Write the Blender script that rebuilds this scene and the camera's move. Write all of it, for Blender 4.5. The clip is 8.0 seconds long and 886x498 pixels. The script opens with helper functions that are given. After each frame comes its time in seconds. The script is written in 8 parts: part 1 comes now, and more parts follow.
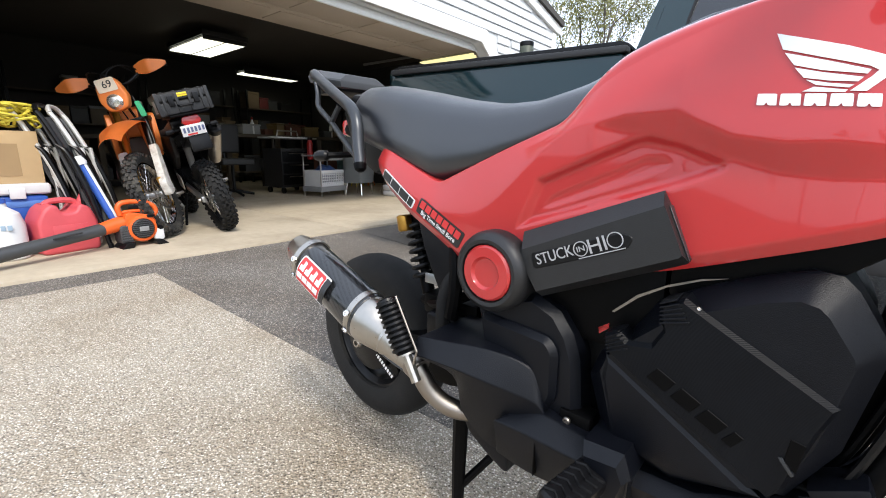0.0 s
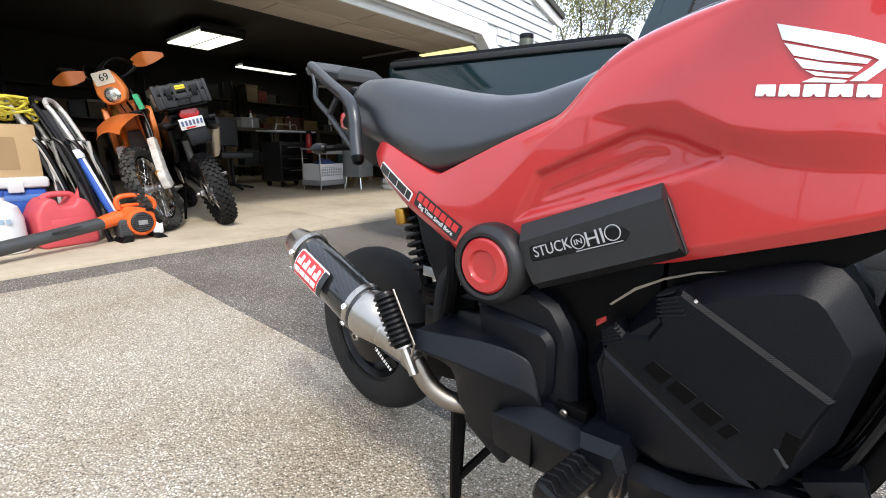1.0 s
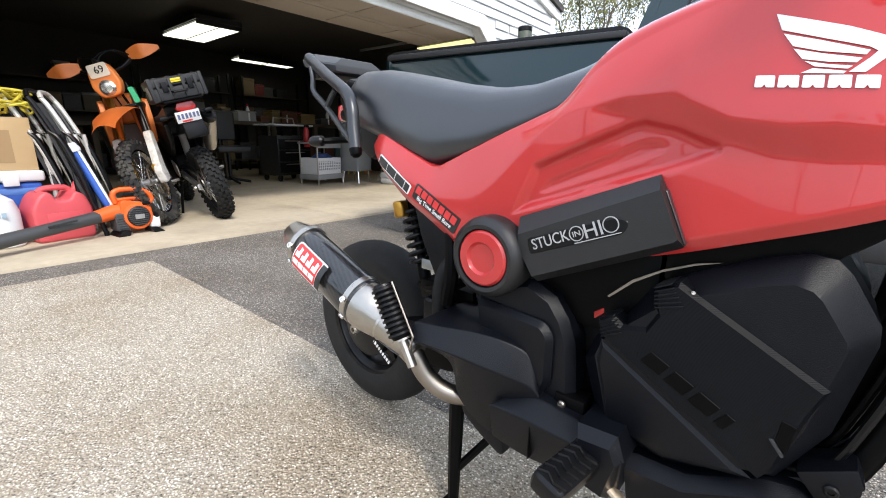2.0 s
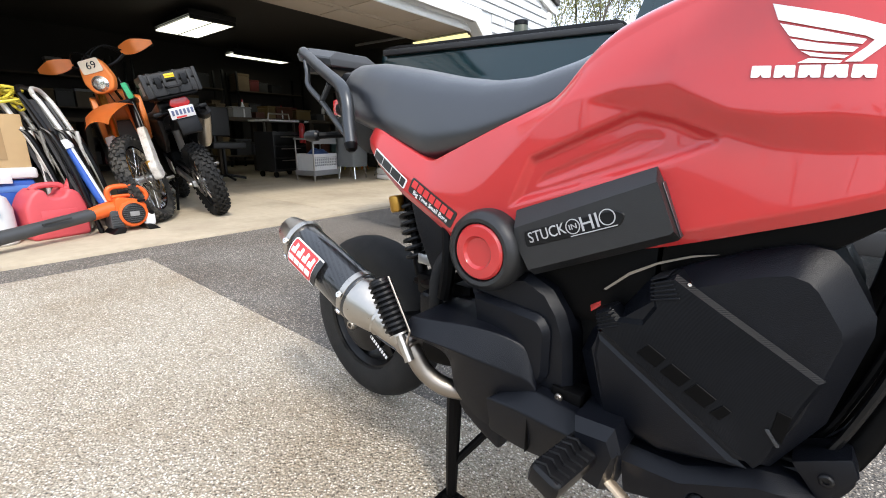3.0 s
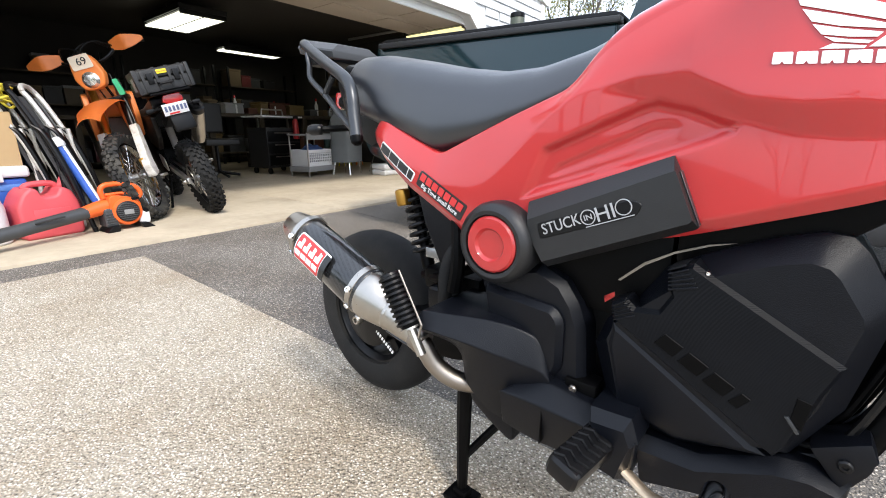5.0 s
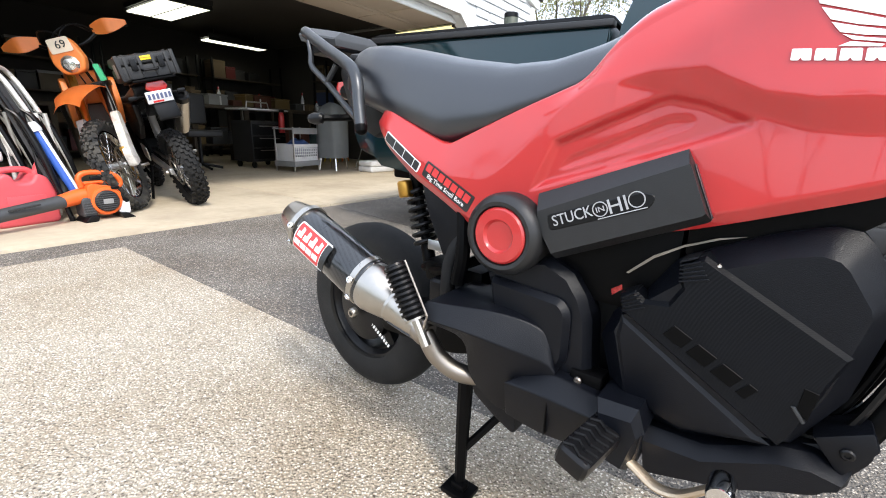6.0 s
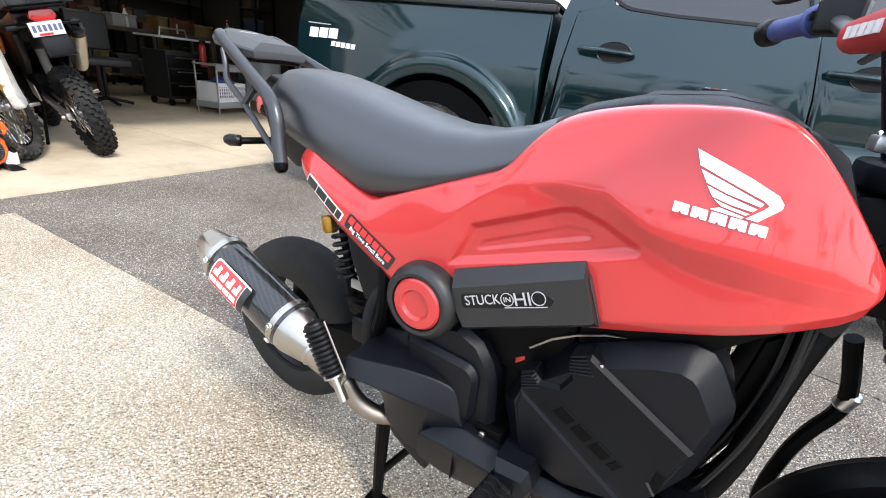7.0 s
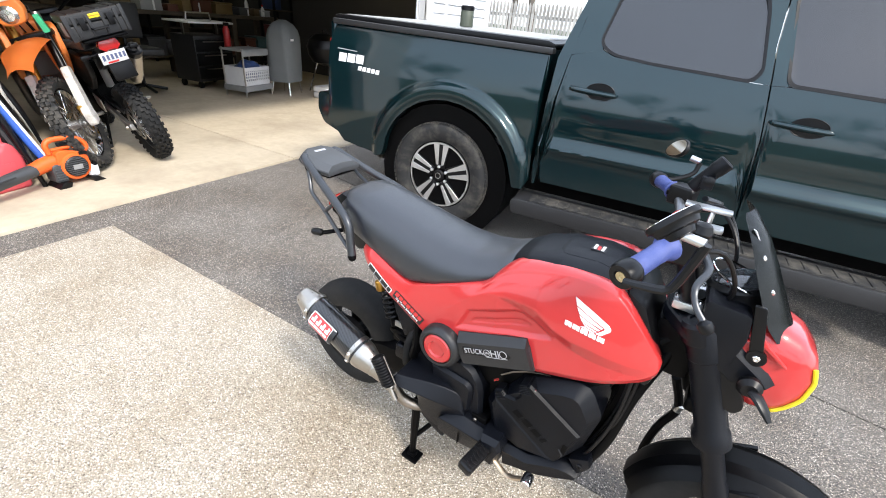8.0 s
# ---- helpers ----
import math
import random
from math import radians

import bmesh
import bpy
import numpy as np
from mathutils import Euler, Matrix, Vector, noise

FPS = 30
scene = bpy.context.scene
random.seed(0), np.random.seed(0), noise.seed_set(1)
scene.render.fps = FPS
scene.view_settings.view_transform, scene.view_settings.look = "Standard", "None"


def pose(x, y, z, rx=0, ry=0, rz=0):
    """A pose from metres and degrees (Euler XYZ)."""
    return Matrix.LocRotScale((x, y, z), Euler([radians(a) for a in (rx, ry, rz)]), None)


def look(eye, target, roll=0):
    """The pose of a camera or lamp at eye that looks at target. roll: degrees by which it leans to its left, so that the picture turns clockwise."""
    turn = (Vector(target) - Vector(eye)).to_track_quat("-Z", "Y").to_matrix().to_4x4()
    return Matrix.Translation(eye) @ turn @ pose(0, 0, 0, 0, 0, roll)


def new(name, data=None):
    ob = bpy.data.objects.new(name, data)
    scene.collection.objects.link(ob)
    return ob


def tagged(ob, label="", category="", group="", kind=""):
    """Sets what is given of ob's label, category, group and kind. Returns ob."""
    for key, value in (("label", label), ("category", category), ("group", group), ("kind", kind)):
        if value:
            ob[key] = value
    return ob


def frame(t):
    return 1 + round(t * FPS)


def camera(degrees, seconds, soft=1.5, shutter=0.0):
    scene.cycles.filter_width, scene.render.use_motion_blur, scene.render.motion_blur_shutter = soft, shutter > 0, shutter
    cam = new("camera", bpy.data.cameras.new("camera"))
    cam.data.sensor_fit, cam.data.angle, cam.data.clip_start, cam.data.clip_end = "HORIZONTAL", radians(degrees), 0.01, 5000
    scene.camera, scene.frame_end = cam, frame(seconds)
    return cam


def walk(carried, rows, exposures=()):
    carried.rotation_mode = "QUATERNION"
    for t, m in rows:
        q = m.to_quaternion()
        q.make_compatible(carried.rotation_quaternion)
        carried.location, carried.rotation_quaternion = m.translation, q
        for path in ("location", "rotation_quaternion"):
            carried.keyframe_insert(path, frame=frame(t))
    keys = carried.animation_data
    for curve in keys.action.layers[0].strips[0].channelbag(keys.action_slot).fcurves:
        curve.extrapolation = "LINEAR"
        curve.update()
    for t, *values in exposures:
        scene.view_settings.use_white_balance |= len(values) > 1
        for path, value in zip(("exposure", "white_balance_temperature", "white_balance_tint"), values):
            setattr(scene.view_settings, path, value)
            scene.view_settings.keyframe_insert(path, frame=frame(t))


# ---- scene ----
cam = camera(91.9, 8.0, 1.0)
PATH = [
    (0, (0.808, -0.721, 0.708), (-0.442, 0.778, 0.272), 0.7),
    (0.5, (0.809, -0.721, 0.706), (-0.438, 0.778, 0.258), 0.8),
    (1, (0.810, -0.718, 0.706), (-0.435, 0.777, 0.243), 0.7),
    (1.5, (0.810, -0.719, 0.705), (-0.430, 0.776, 0.227), 0.7),
    (3, (0.810, -0.717, 0.700), (-0.410, 0.784, 0.193), 0.5),
    (3.5, (0.813, -0.716, 0.702), (-0.396, 0.791, 0.184), -0.1),
    (4, (0.813, -0.717, 0.702), (-0.386, 0.796, 0.180), -0.1),
    (4.5, (0.810, -0.716, 0.701), (-0.386, 0.798, 0.172), -0.2),
    (5.8, (0.753, -0.759, 0.682), (-0.426, 0.767, 0.153), 1.2),
    (6, (0.758, -0.753, 0.680), (-0.377, 0.807, 0.151), 1.8),
    (6.5, (0.761, -0.730, 0.684), (-0.251, 0.912, 0.153), 3.0),
    (6.9, (0.746, -0.695, 0.842), (-0.123, 0.961, 0.132), 6.3),
    (7, (0.752, -0.706, 0.868), (-0.090, 0.945, 0.117), 6.7),
    (7.3, (0.822, -0.750, 1.075), (0.010, 0.862, 0.214), 6.9),
    (7.4, (0.846, -0.766, 1.132), (0.022, 0.821, 0.236), 6.3),
    (7.5, (0.859, -0.788, 1.181), (0.015, 0.768, 0.250), 6.2),
    (8, (0.878, -0.990, 1.327), (0.035, 0.554, 0.376), 5.8),
]
EXPOSURE = [(0, 0.86), (1.5, 0.91), (3.0, 1.00), (4.5, 1.07), (6.0, 1.21), (6.5, 1.31), (7.0, 1.38), (8.0, 1.32)]
walk(cam, [(t, look(eye, target, roll)) for t, eye, target, roll in PATH], EXPOSURE)

# ---- light ----
SUN_EL, SUN_AZ = radians(48), radians(-26)
world = bpy.data.worlds.new("world")
scene.world = world
world.use_nodes = True
wt = world.node_tree
wbg = wt.nodes["Background"]
sky = wt.nodes.new("ShaderNodeTexSky")
sky.sky_type, sky.sun_disc = "NISHITA", False
sky.sun_elevation, sky.sun_rotation = SUN_EL, radians(90) - SUN_AZ
sky.air_density, sky.dust_density = 1.0, 2.5
haze = wt.nodes.new("ShaderNodeHueSaturation")
haze.inputs["Saturation"].default_value, haze.inputs["Value"].default_value = 0.75, 1.45
wt.links.new(sky.outputs[0], haze.inputs["Color"])
veil = wt.nodes.new("ShaderNodeMix")
veil.data_type = "RGBA"
veil.inputs["B"].default_value = (6.1, 6.9, 8.3, 1)
cloud = wt.nodes.new("ShaderNodeTexNoise")
cloud.inputs["Scale"].default_value, cloud.inputs["Detail"].default_value = 2.2, 6
cover_amount = wt.nodes.new("ShaderNodeMapRange")
cover_amount.inputs["From Min"].default_value, cover_amount.inputs["From Max"].default_value = 0.35, 0.65
cover_amount.inputs["To Min"].default_value, cover_amount.inputs["To Max"].default_value = 0.50, 0.90
sky_way = wt.nodes.new("ShaderNodeTexCoord")
wt.links.new(sky_way.outputs["Generated"], cloud.inputs["Vector"])
wt.links.new(cloud.outputs["Fac"], cover_amount.inputs["Value"])
wt.links.new(cover_amount.outputs[0], veil.inputs["Factor"])
wt.links.new(haze.outputs[0], veil.inputs["A"])
wt.links.new(veil.outputs["Result"], wbg.inputs["Color"])
wbg.inputs["Strength"].default_value = 0.15
sun_data = bpy.data.lights.new("sun", "SUN")
sun_data.energy, sun_data.angle, sun_data.color = 1.55, radians(9), (1.0, 0.95, 0.86)
sun = new("sun", sun_data)
sun.matrix_world = look((0, 0, 0), (-math.cos(SUN_EL) * math.cos(SUN_AZ), -math.cos(SUN_EL) * math.sin(SUN_AZ), -math.sin(SUN_EL)))
sun.location = (3, -3, 8)


# ---- materials ----
def material(name, color, rough=0.5, metal=0.0, var=0.12, scale=30.0, bump=0.0, bscale=200.0, coat=0.0, rvar=0.08, dirt=None, dirt_amt=0.0, dirt_scale=4.0, random_piece=0.0, spec=0.5):
    """Principled surface with fine and broad variation of colour, gloss and relief."""
    m = bpy.data.materials.new(name)
    m.use_nodes = True
    t = m.node_tree
    n, l = t.nodes, t.links
    p = n["Principled BSDF"]
    p.inputs["Metallic"].default_value = metal
    p.inputs["Coat Weight"].default_value = coat
    p.inputs["Specular IOR Level"].default_value = spec
    p.inputs["Coat Roughness"].default_value = 0.04
    co = n.new("ShaderNodeTexCoord")
    a = n.new("ShaderNodeTexNoise")
    a.inputs["Scale"].default_value, a.inputs["Detail"].default_value = scale, 5
    l.new(co.outputs["Object"], a.inputs["Vector"])
    mix = n.new("ShaderNodeMix")
    mix.data_type = "RGBA"
    c = Vector(color)
    mix.inputs["A"].default_value = (*(c * (1 - var)), 1)
    mix.inputs["B"].default_value = (*[min(1, v * (1 + var)) for v in c], 1)
    l.new(a.outputs["Fac"], mix.inputs["Factor"])
    out = mix.outputs["Result"]
    if random_piece:
        info = n.new("ShaderNodeObjectInfo")
        hs = n.new("ShaderNodeHueSaturation")
        mr = n.new("ShaderNodeMapRange")
        mr.inputs["To Min"].default_value, mr.inputs["To Max"].default_value = 1 - random_piece, 1 + random_piece
        l.new(info.outputs["Random"], mr.inputs["Value"])
        l.new(mr.outputs[0], hs.inputs["Value"])
        l.new(out, hs.inputs["Color"])
        out = hs.outputs[0]
    if dirt:
        b = n.new("ShaderNodeTexNoise")
        b.inputs["Scale"].default_value, b.inputs["Detail"].default_value, b.inputs["Roughness"].default_value = dirt_scale, 8, 0.65
        l.new(co.outputs["Object"], b.inputs["Vector"])
        ramp = n.new("ShaderNodeValToRGB")
        ramp.color_ramp.elements[0].position, ramp.color_ramp.elements[1].position = 0.45, 0.7
        l.new(b.outputs["Fac"], ramp.inputs["Fac"])
        sc = n.new("ShaderNodeMath")
        sc.operation = "MULTIPLY"
        sc.inputs[1].default_value = dirt_amt
        l.new(ramp.outputs["Color"], sc.inputs[0])
        d = n.new("ShaderNodeMix")
        d.data_type = "RGBA"
        d.inputs["B"].default_value = (*dirt, 1)
        l.new(sc.outputs[0], d.inputs["Factor"])
        l.new(out, d.inputs["A"])
        out = d.outputs["Result"]
    l.new(out, p.inputs["Base Color"])
    r = n.new("ShaderNodeMapRange")
    r.inputs["To Min"].default_value, r.inputs["To Max"].default_value = max(0.02, rough - rvar), min(1, rough + rvar)
    l.new(a.outputs["Fac"], r.inputs["Value"])
    l.new(r.outputs[0], p.inputs["Roughness"])
    if bump:
        g = n.new("ShaderNodeTexNoise")
        g.inputs["Scale"].default_value, g.inputs["Detail"].default_value = bscale, 3
        l.new(co.outputs["Object"], g.inputs["Vector"])
        bn = n.new("ShaderNodeBump")
        bn.inputs["Strength"].default_value, bn.inputs["Distance"].default_value = bump, 0.002
        l.new(g.outputs["Fac"], bn.inputs["Height"])
        l.new(bn.outputs[0], p.inputs["Normal"])
    return m


def ribbed(name, color, rough, scale):
    """Moulded plastic with fine horizontal ribs."""
    m = material(name, color, rough, 0, 0.2, 40, spec=0.15)
    n, l = m.node_tree.nodes, m.node_tree.links
    co = n.new("ShaderNodeTexCoord")
    w = n.new("ShaderNodeTexWave")
    w.wave_type, w.bands_direction = "BANDS", "Z"
    w.inputs["Scale"].default_value = scale / 2
    l.new(co.outputs["Object"], w.inputs["Vector"])
    b = n.new("ShaderNodeBump")
    b.inputs["Strength"].default_value, b.inputs["Distance"].default_value = 0.25, 0.0006
    l.new(w.outputs["Fac"], b.inputs["Height"])
    l.new(b.outputs[0], n["Principled BSDF"].inputs["Normal"])
    return m


def aggregate(name, stones, binder, scale, stain, stain_amt):
    """Exposed-aggregate concrete: small rounded pebbles of several colours in a mortar bed, with broad stains."""
    m = bpy.data.materials.new(name)
    m.use_nodes = True
    t = m.node_tree
    n, l = t.nodes, t.links
    p = n["Principled BSDF"]
    co = n.new("ShaderNodeTexCoord")
    wob = n.new("ShaderNodeTexNoise")
    wob.inputs["Scale"].default_value = scale * 0.7
    l.new(co.outputs["Object"], wob.inputs["Vector"])
    off = n.new("ShaderNodeVectorMath")
    off.operation = "MULTIPLY_ADD"
    off.inputs[1].default_value = (0.006, 0.006, 0.006)
    l.new(wob.outputs["Color"], off.inputs[0])
    l.new(co.outputs["Object"], off.inputs[2])
    v = n.new("ShaderNodeTexVoronoi")
    v.inputs["Scale"].default_value = scale
    l.new(off.outputs[0], v.inputs["Vector"])
    sep = n.new("ShaderNodeSeparateColor")
    l.new(v.outputs["Color"], sep.inputs["Color"])
    ramp = n.new("ShaderNodeValToRGB")
    ramp.color_ramp.interpolation = "CONSTANT"
    el = ramp.color_ramp.elements
    el[0].color = (*stones[0], 1)
    el[1].position, el[1].color = 0.18, (*stones[1], 1)
    for i, s in enumerate(stones[2:]):
        e = el.new(0.36 + 0.64 * i / max(1, len(stones) - 2))
        e.color = (*s, 1)
    l.new(sep.outputs["Red"], ramp.inputs["Fac"])
    gap = n.new("ShaderNodeMapRange")
    gap.inputs["From Min"].default_value, gap.inputs["From Max"].default_value = 0.32, 0.54
    l.new(v.outputs["Distance"], gap.inputs["Value"])
    mix = n.new("ShaderNodeMix")
    mix.data_type = "RGBA"
    mix.inputs["B"].default_value = (*binder, 1)
    l.new(gap.outputs[0], mix.inputs["Factor"])
    l.new(ramp.outputs["Color"], mix.inputs["A"])
    big = n.new("ShaderNodeTexNoise")
    big.inputs["Scale"].default_value, big.inputs["Detail"].default_value, big.inputs["Roughness"].default_value = 1.6, 9, 0.62
    l.new(co.outputs["Object"], big.inputs["Vector"])
    br = n.new("ShaderNodeValToRGB")
    br.color_ramp.elements[0].position, br.color_ramp.elements[1].position = 0.42, 0.68
    l.new(big.outputs["Fac"], br.inputs["Fac"])
    am = n.new("ShaderNodeMath")
    am.operation = "MULTIPLY"
    am.inputs[1].default_value = stain_amt
    l.new(br.outputs["Color"], am.inputs[0])
    st = n.new("ShaderNodeMix")
    st.data_type, st.blend_type = "RGBA", "MULTIPLY"
    st.inputs["B"].default_value = (*stain, 1)
    l.new(am.outputs[0], st.inputs["Factor"])
    l.new(mix.outputs["Result"], st.inputs["A"])
    l.new(st.outputs["Result"], p.inputs["Base Color"])
    p.inputs["Roughness"].default_value = 0.82
    bn = n.new("ShaderNodeBump")
    bn.inputs["Strength"].default_value, bn.inputs["Distance"].default_value = 1.0, 0.006
    bn.invert = True
    l.new(v.outputs["Distance"], bn.inputs["Height"])
    l.new(bn.outputs[0], p.inputs["Normal"])
    return m


def carbon_weave(name):
    """Twill carbon cloth under clear lacquer."""
    m = material(name, (0.02, 0.021, 0.024), 0.30, 0.0, 0.1, 60, coat=1.0, spec=0.2)
    t = m.node_tree
    n, l = t.nodes, t.links
    p = n["Principled BSDF"]
    co = n.new("ShaderNodeTexCoord")
    w = n.new("ShaderNodeTexWave")
    w.wave_type, w.bands_direction = "BANDS", "DIAGONAL"
    w.inputs["Scale"].default_value = 45
    l.new(co.outputs["Object"], w.inputs["Vector"])
    ck = n.new("ShaderNodeTexChecker")
    ck.inputs["Scale"].default_value = 320
    ck.inputs["Color1"].default_value, ck.inputs["Color2"].default_value = (0.003, 0.003, 0.0035, 1), (0.012, 0.0125, 0.014, 1)
    l.new(co.outputs["Object"], ck.inputs["Vector"])
    mx = n.new("ShaderNodeMix")
    mx.data_type = "RGBA"
    mx.inputs["B"].default_value = (0.016, 0.017, 0.019, 1)
    l.new(w.outputs["Fac"], mx.inputs["Factor"])
    l.new(ck.outputs["Color"], mx.inputs["A"])
    l.new(mx.outputs["Result"], p.inputs["Base Color"])
    return m


def glass(name, tint, rough=0.02, trans=1.0):
    m = bpy.data.materials.new(name)
    m.use_nodes = True
    p = m.node_tree.nodes["Principled BSDF"]
    p.inputs["Base Color"].default_value = (*tint, 1)
    p.inputs["Roughness"].default_value = rough
    p.inputs["Transmission Weight"].default_value = trans
    p.inputs["IOR"].default_value = 1.45
    return m


def lamp_glow(name, color, strength):
    m = bpy.data.materials.new(name)
    m.use_nodes = True
    p = m.node_tree.nodes["Principled BSDF"]
    p.inputs["Emission Color"].default_value = (*color, 1)
    p.inputs["Emission Strength"].default_value = strength
    return m


RED = material("red_gloss_paint", (0.44, 0.029, 0.029), 0.30, 0, 0.05, 8, coat=1.0, rvar=0.06, spec=0.2)
RED.node_tree.nodes["Principled BSDF"].inputs["Coat IOR"].default_value = 1.45
BLACK_TEX = material("black_grained_plastic", (0.0026, 0.0032, 0.0052), 0.37, 0, 0.2, 40, 0.25, 900, spec=0.22)
BLACK_RIB = ribbed("black_ribbed_plastic", (0.0024, 0.0029, 0.0042), 0.40, 430)
BLACK_SAT = material("black_satin_plastic", (0.004, 0.004, 0.0046), 0.34, 0, 0.15, 30, 0.08, 500, spec=0.25)
BLACK_DEEP = material("black_frame_paint", (0.0015, 0.0015, 0.0017), 0.42, 0, 0.2, 25, 0.1, 200, spec=0.08)
GREY_COVER = material("dark_grey_metallic_plastic", (0.030, 0.030, 0.031), 0.38, 0.5, 0.1, 60, 0.12, 800)
SEAT = material("black_seat_vinyl", (0.007, 0.0085, 0.013), 0.33, 0, 0.12, 20, 0.12, 1100, spec=0.95)
SEAT.node_tree.nodes["Principled BSDF"].inputs["Sheen Weight"].default_value = 0.08
SEAT.node_tree.nodes["Principled BSDF"].inputs["Sheen Roughness"].default_value = 0.35
RUBBER = material("black_tyre_rubber", (0.010, 0.010, 0.010), 0.72, 0, 0.2, 40, 0.3, 300, spec=0.25, dirt=(0.10, 0.09, 0.075), dirt_amt=0.08, dirt_scale=14)
RUBBER_OLD = material("dusty_tyre_rubber", (0.012, 0.012, 0.012), 0.8, 0, 0.2, 40, 0.3, 300, dirt=(0.17, 0.15, 0.12), dirt_amt=0.4, dirt_scale=10)
STEEL = material("brushed_steel", (0.42, 0.395, 0.36), 0.30, 1.0, 0.1, 90, 0.05, 600)
CHROME = material("chrome", (0.75, 0.75, 0.75), 0.1, 1.0, 0.05, 20)
ALLOY = material("cast_alloy", (0.62, 0.62, 0.62), 0.38, 1.0, 0.15, 40, 0.1, 300)
GUNMETAL = material("gunmetal_tube_paint", (0.05, 0.053, 0.058), 0.32, 0.6, 0.12, 60, 0.1, 500)
CARBON = carbon_weave("carbon_fibre")
WHITE_DECAL = material("white_decal", (0.72, 0.72, 0.72), 0.35, 0, 0.04, 30)
RED_DECAL = material("red_decal", (0.55, 0.03, 0.03), 0.4, 0, 0.05, 30)
BLACK_DECAL = material("black_decal", (0.012, 0.012, 0.012), 0.35, 0, 0.05, 30)
GREY_DECAL = material("silver_grey_decal", (0.42, 0.42, 0.43), 0.35, 0.2, 0.05, 30)
GRIP_BLUE = material("blue_grip_rubber", (0.035, 0.055, 0.20), 0.55, 0, 0.12, 60, 0.3, 700, dirt=(0.25, 0.26, 0.4), dirt_amt=0.12, dirt_scale=30)
YELLOW = material("yellow_trim", (0.75, 0.60, 0.02), 0.35, 0, 0.05, 30)
GOLD = material("gold_anodised_alloy", (0.55, 0.30, 0.06), 0.3, 0.9, 0.1, 40)
SMOKE = glass("smoked_acrylic", (0.06, 0.065, 0.07), 0.05, 0.55)
LENS_RED = material("red_lamp_lens", (0.45, 0.02, 0.02), 0.15, 0, 0.1, 40, coat=0.5)
MIRROR = material("mirror_glass", (0.85, 0.85, 0.85), 0.02, 1.0, 0.0, 10, rvar=0.0)
GREEN_PAINT = material("dark_green_metallic_paint", (0.0046, 0.0200, 0.0240), 0.34, 0.6, 0.10, 900, coat=1.0, rvar=0.03, spec=0.05)
GREEN_PAINT.node_tree.nodes["Principled BSDF"].inputs["Coat IOR"].default_value = 1.50
GREEN_PAINT.node_tree.nodes["Principled BSDF"].inputs["Coat Roughness"].default_value = 0.06
AUTO_GLASS = glass("tinted_auto_glass", (0.012, 0.015, 0.02), 0.01, 0.35)
CABIN = material("grey_cabin_trim", (0.10, 0.10, 0.105), 0.7, 0, 0.2, 10)
DRIVE_LIGHT = aggregate("light_exposed_aggregate", [(0.62, 0.54, 0.43), (0.76, 0.69, 0.58), (0.36, 0.29, 0.21), (0.92, 0.87, 0.78), (0.60, 0.53, 0.44), (0.16, 0.13, 0.10)], (0.37, 0.32, 0.25), 175, (0.62, 0.52, 0.40), 0.6)
DRIVE_DARK = aggregate("dark_exposed_aggregate", [(0.31, 0.27, 0.22), (0.44, 0.385, 0.32), (0.18, 0.155, 0.13), (0.62, 0.56, 0.49), (0.25, 0.22, 0.19), (0.05, 0.046, 0.042)], (0.145, 0.132, 0.117), 170, (0.55, 0.48, 0.42), 0.7)
CONCRETE = material("worn_garage_concrete", (0.46, 0.39, 0.29), 0.75, 0, 0.14, 18, 0.3, 160, dirt=(0.24, 0.19, 0.13), dirt_amt=0.6, dirt_scale=1.3)
WHITE_SIDING = material("white_vinyl_siding", (0.62, 0.63, 0.64), 0.5, 0, 0.03, 12, 0.06, 90, random_piece=0.03)
WHITE_TRIM = material("white_painted_trim", (0.78, 0.77, 0.75), 0.45, 0, 0.04, 10, dirt=(0.5, 0.47, 0.42), dirt_amt=0.25, dirt_scale=3)
WEATHERED = material("weathered_grey_paint", (0.40, 0.38, 0.35), 0.8, 0, 0.25, 9, 0.3, 60, dirt=(0.16, 0.14, 0.12), dirt_amt=0.6, dirt_scale=5, random_piece=0.25)
SOIL = material("lawn_soil", (0.05, 0.062, 0.028), 0.95, 0, 0.3, 3, 0.5, 30)
# wall and ceiling colours carry the gloom of the unlit garage interior
SHADED_WALL = material("unpainted_dark_wall", (0.040, 0.036, 0.033), 0.85, 0, 0.25, 3, 0.2, 60)
SHADED_CEILING = material("raw_ceiling_board", (0.07, 0.062, 0.055), 0.85, 0, 0.2, 2, 0.1, 60)
DOOR_SKIN = material("beige_door_panel", (0.52, 0.45, 0.38), 0.55, 0, 0.06, 6, 0.1, 60)
TUBE_GLOW = lamp_glow("fluorescent_diffuser", (1.0, 1.0, 0.80), 0.95)
TUBE_GLOW_WARM = lamp_glow("aged_fluorescent_diffuser", (1.0, 0.88, 0.42), 0.6)
WOOD = material("raw_wood", (0.30, 0.20, 0.11), 0.7, 0, 0.25, 8, 0.2, 90)
CARD = material("corrugated_cardboard", (0.52, 0.36, 0.19), 0.8, 0, 0.08, 12, 0.1, 120)
ORANGE = material("orange_plastic", (0.72, 0.115, 0.018), 0.4, 0, 0.08, 20)
FADED_ORANGE = material("faded_orange_plastic", (0.72, 0.20, 0.04), 0.45, 0, 0.12, 15)
CAN_RED = material("faded_red_polythene", (0.60, 0.085, 0.10), 0.5, 0, 0.1, 12, 0.1, 90)
BLUE_PLASTIC = material("blue_plastic", (0.03, 0.10, 0.42), 0.45, 0, 0.1, 20)
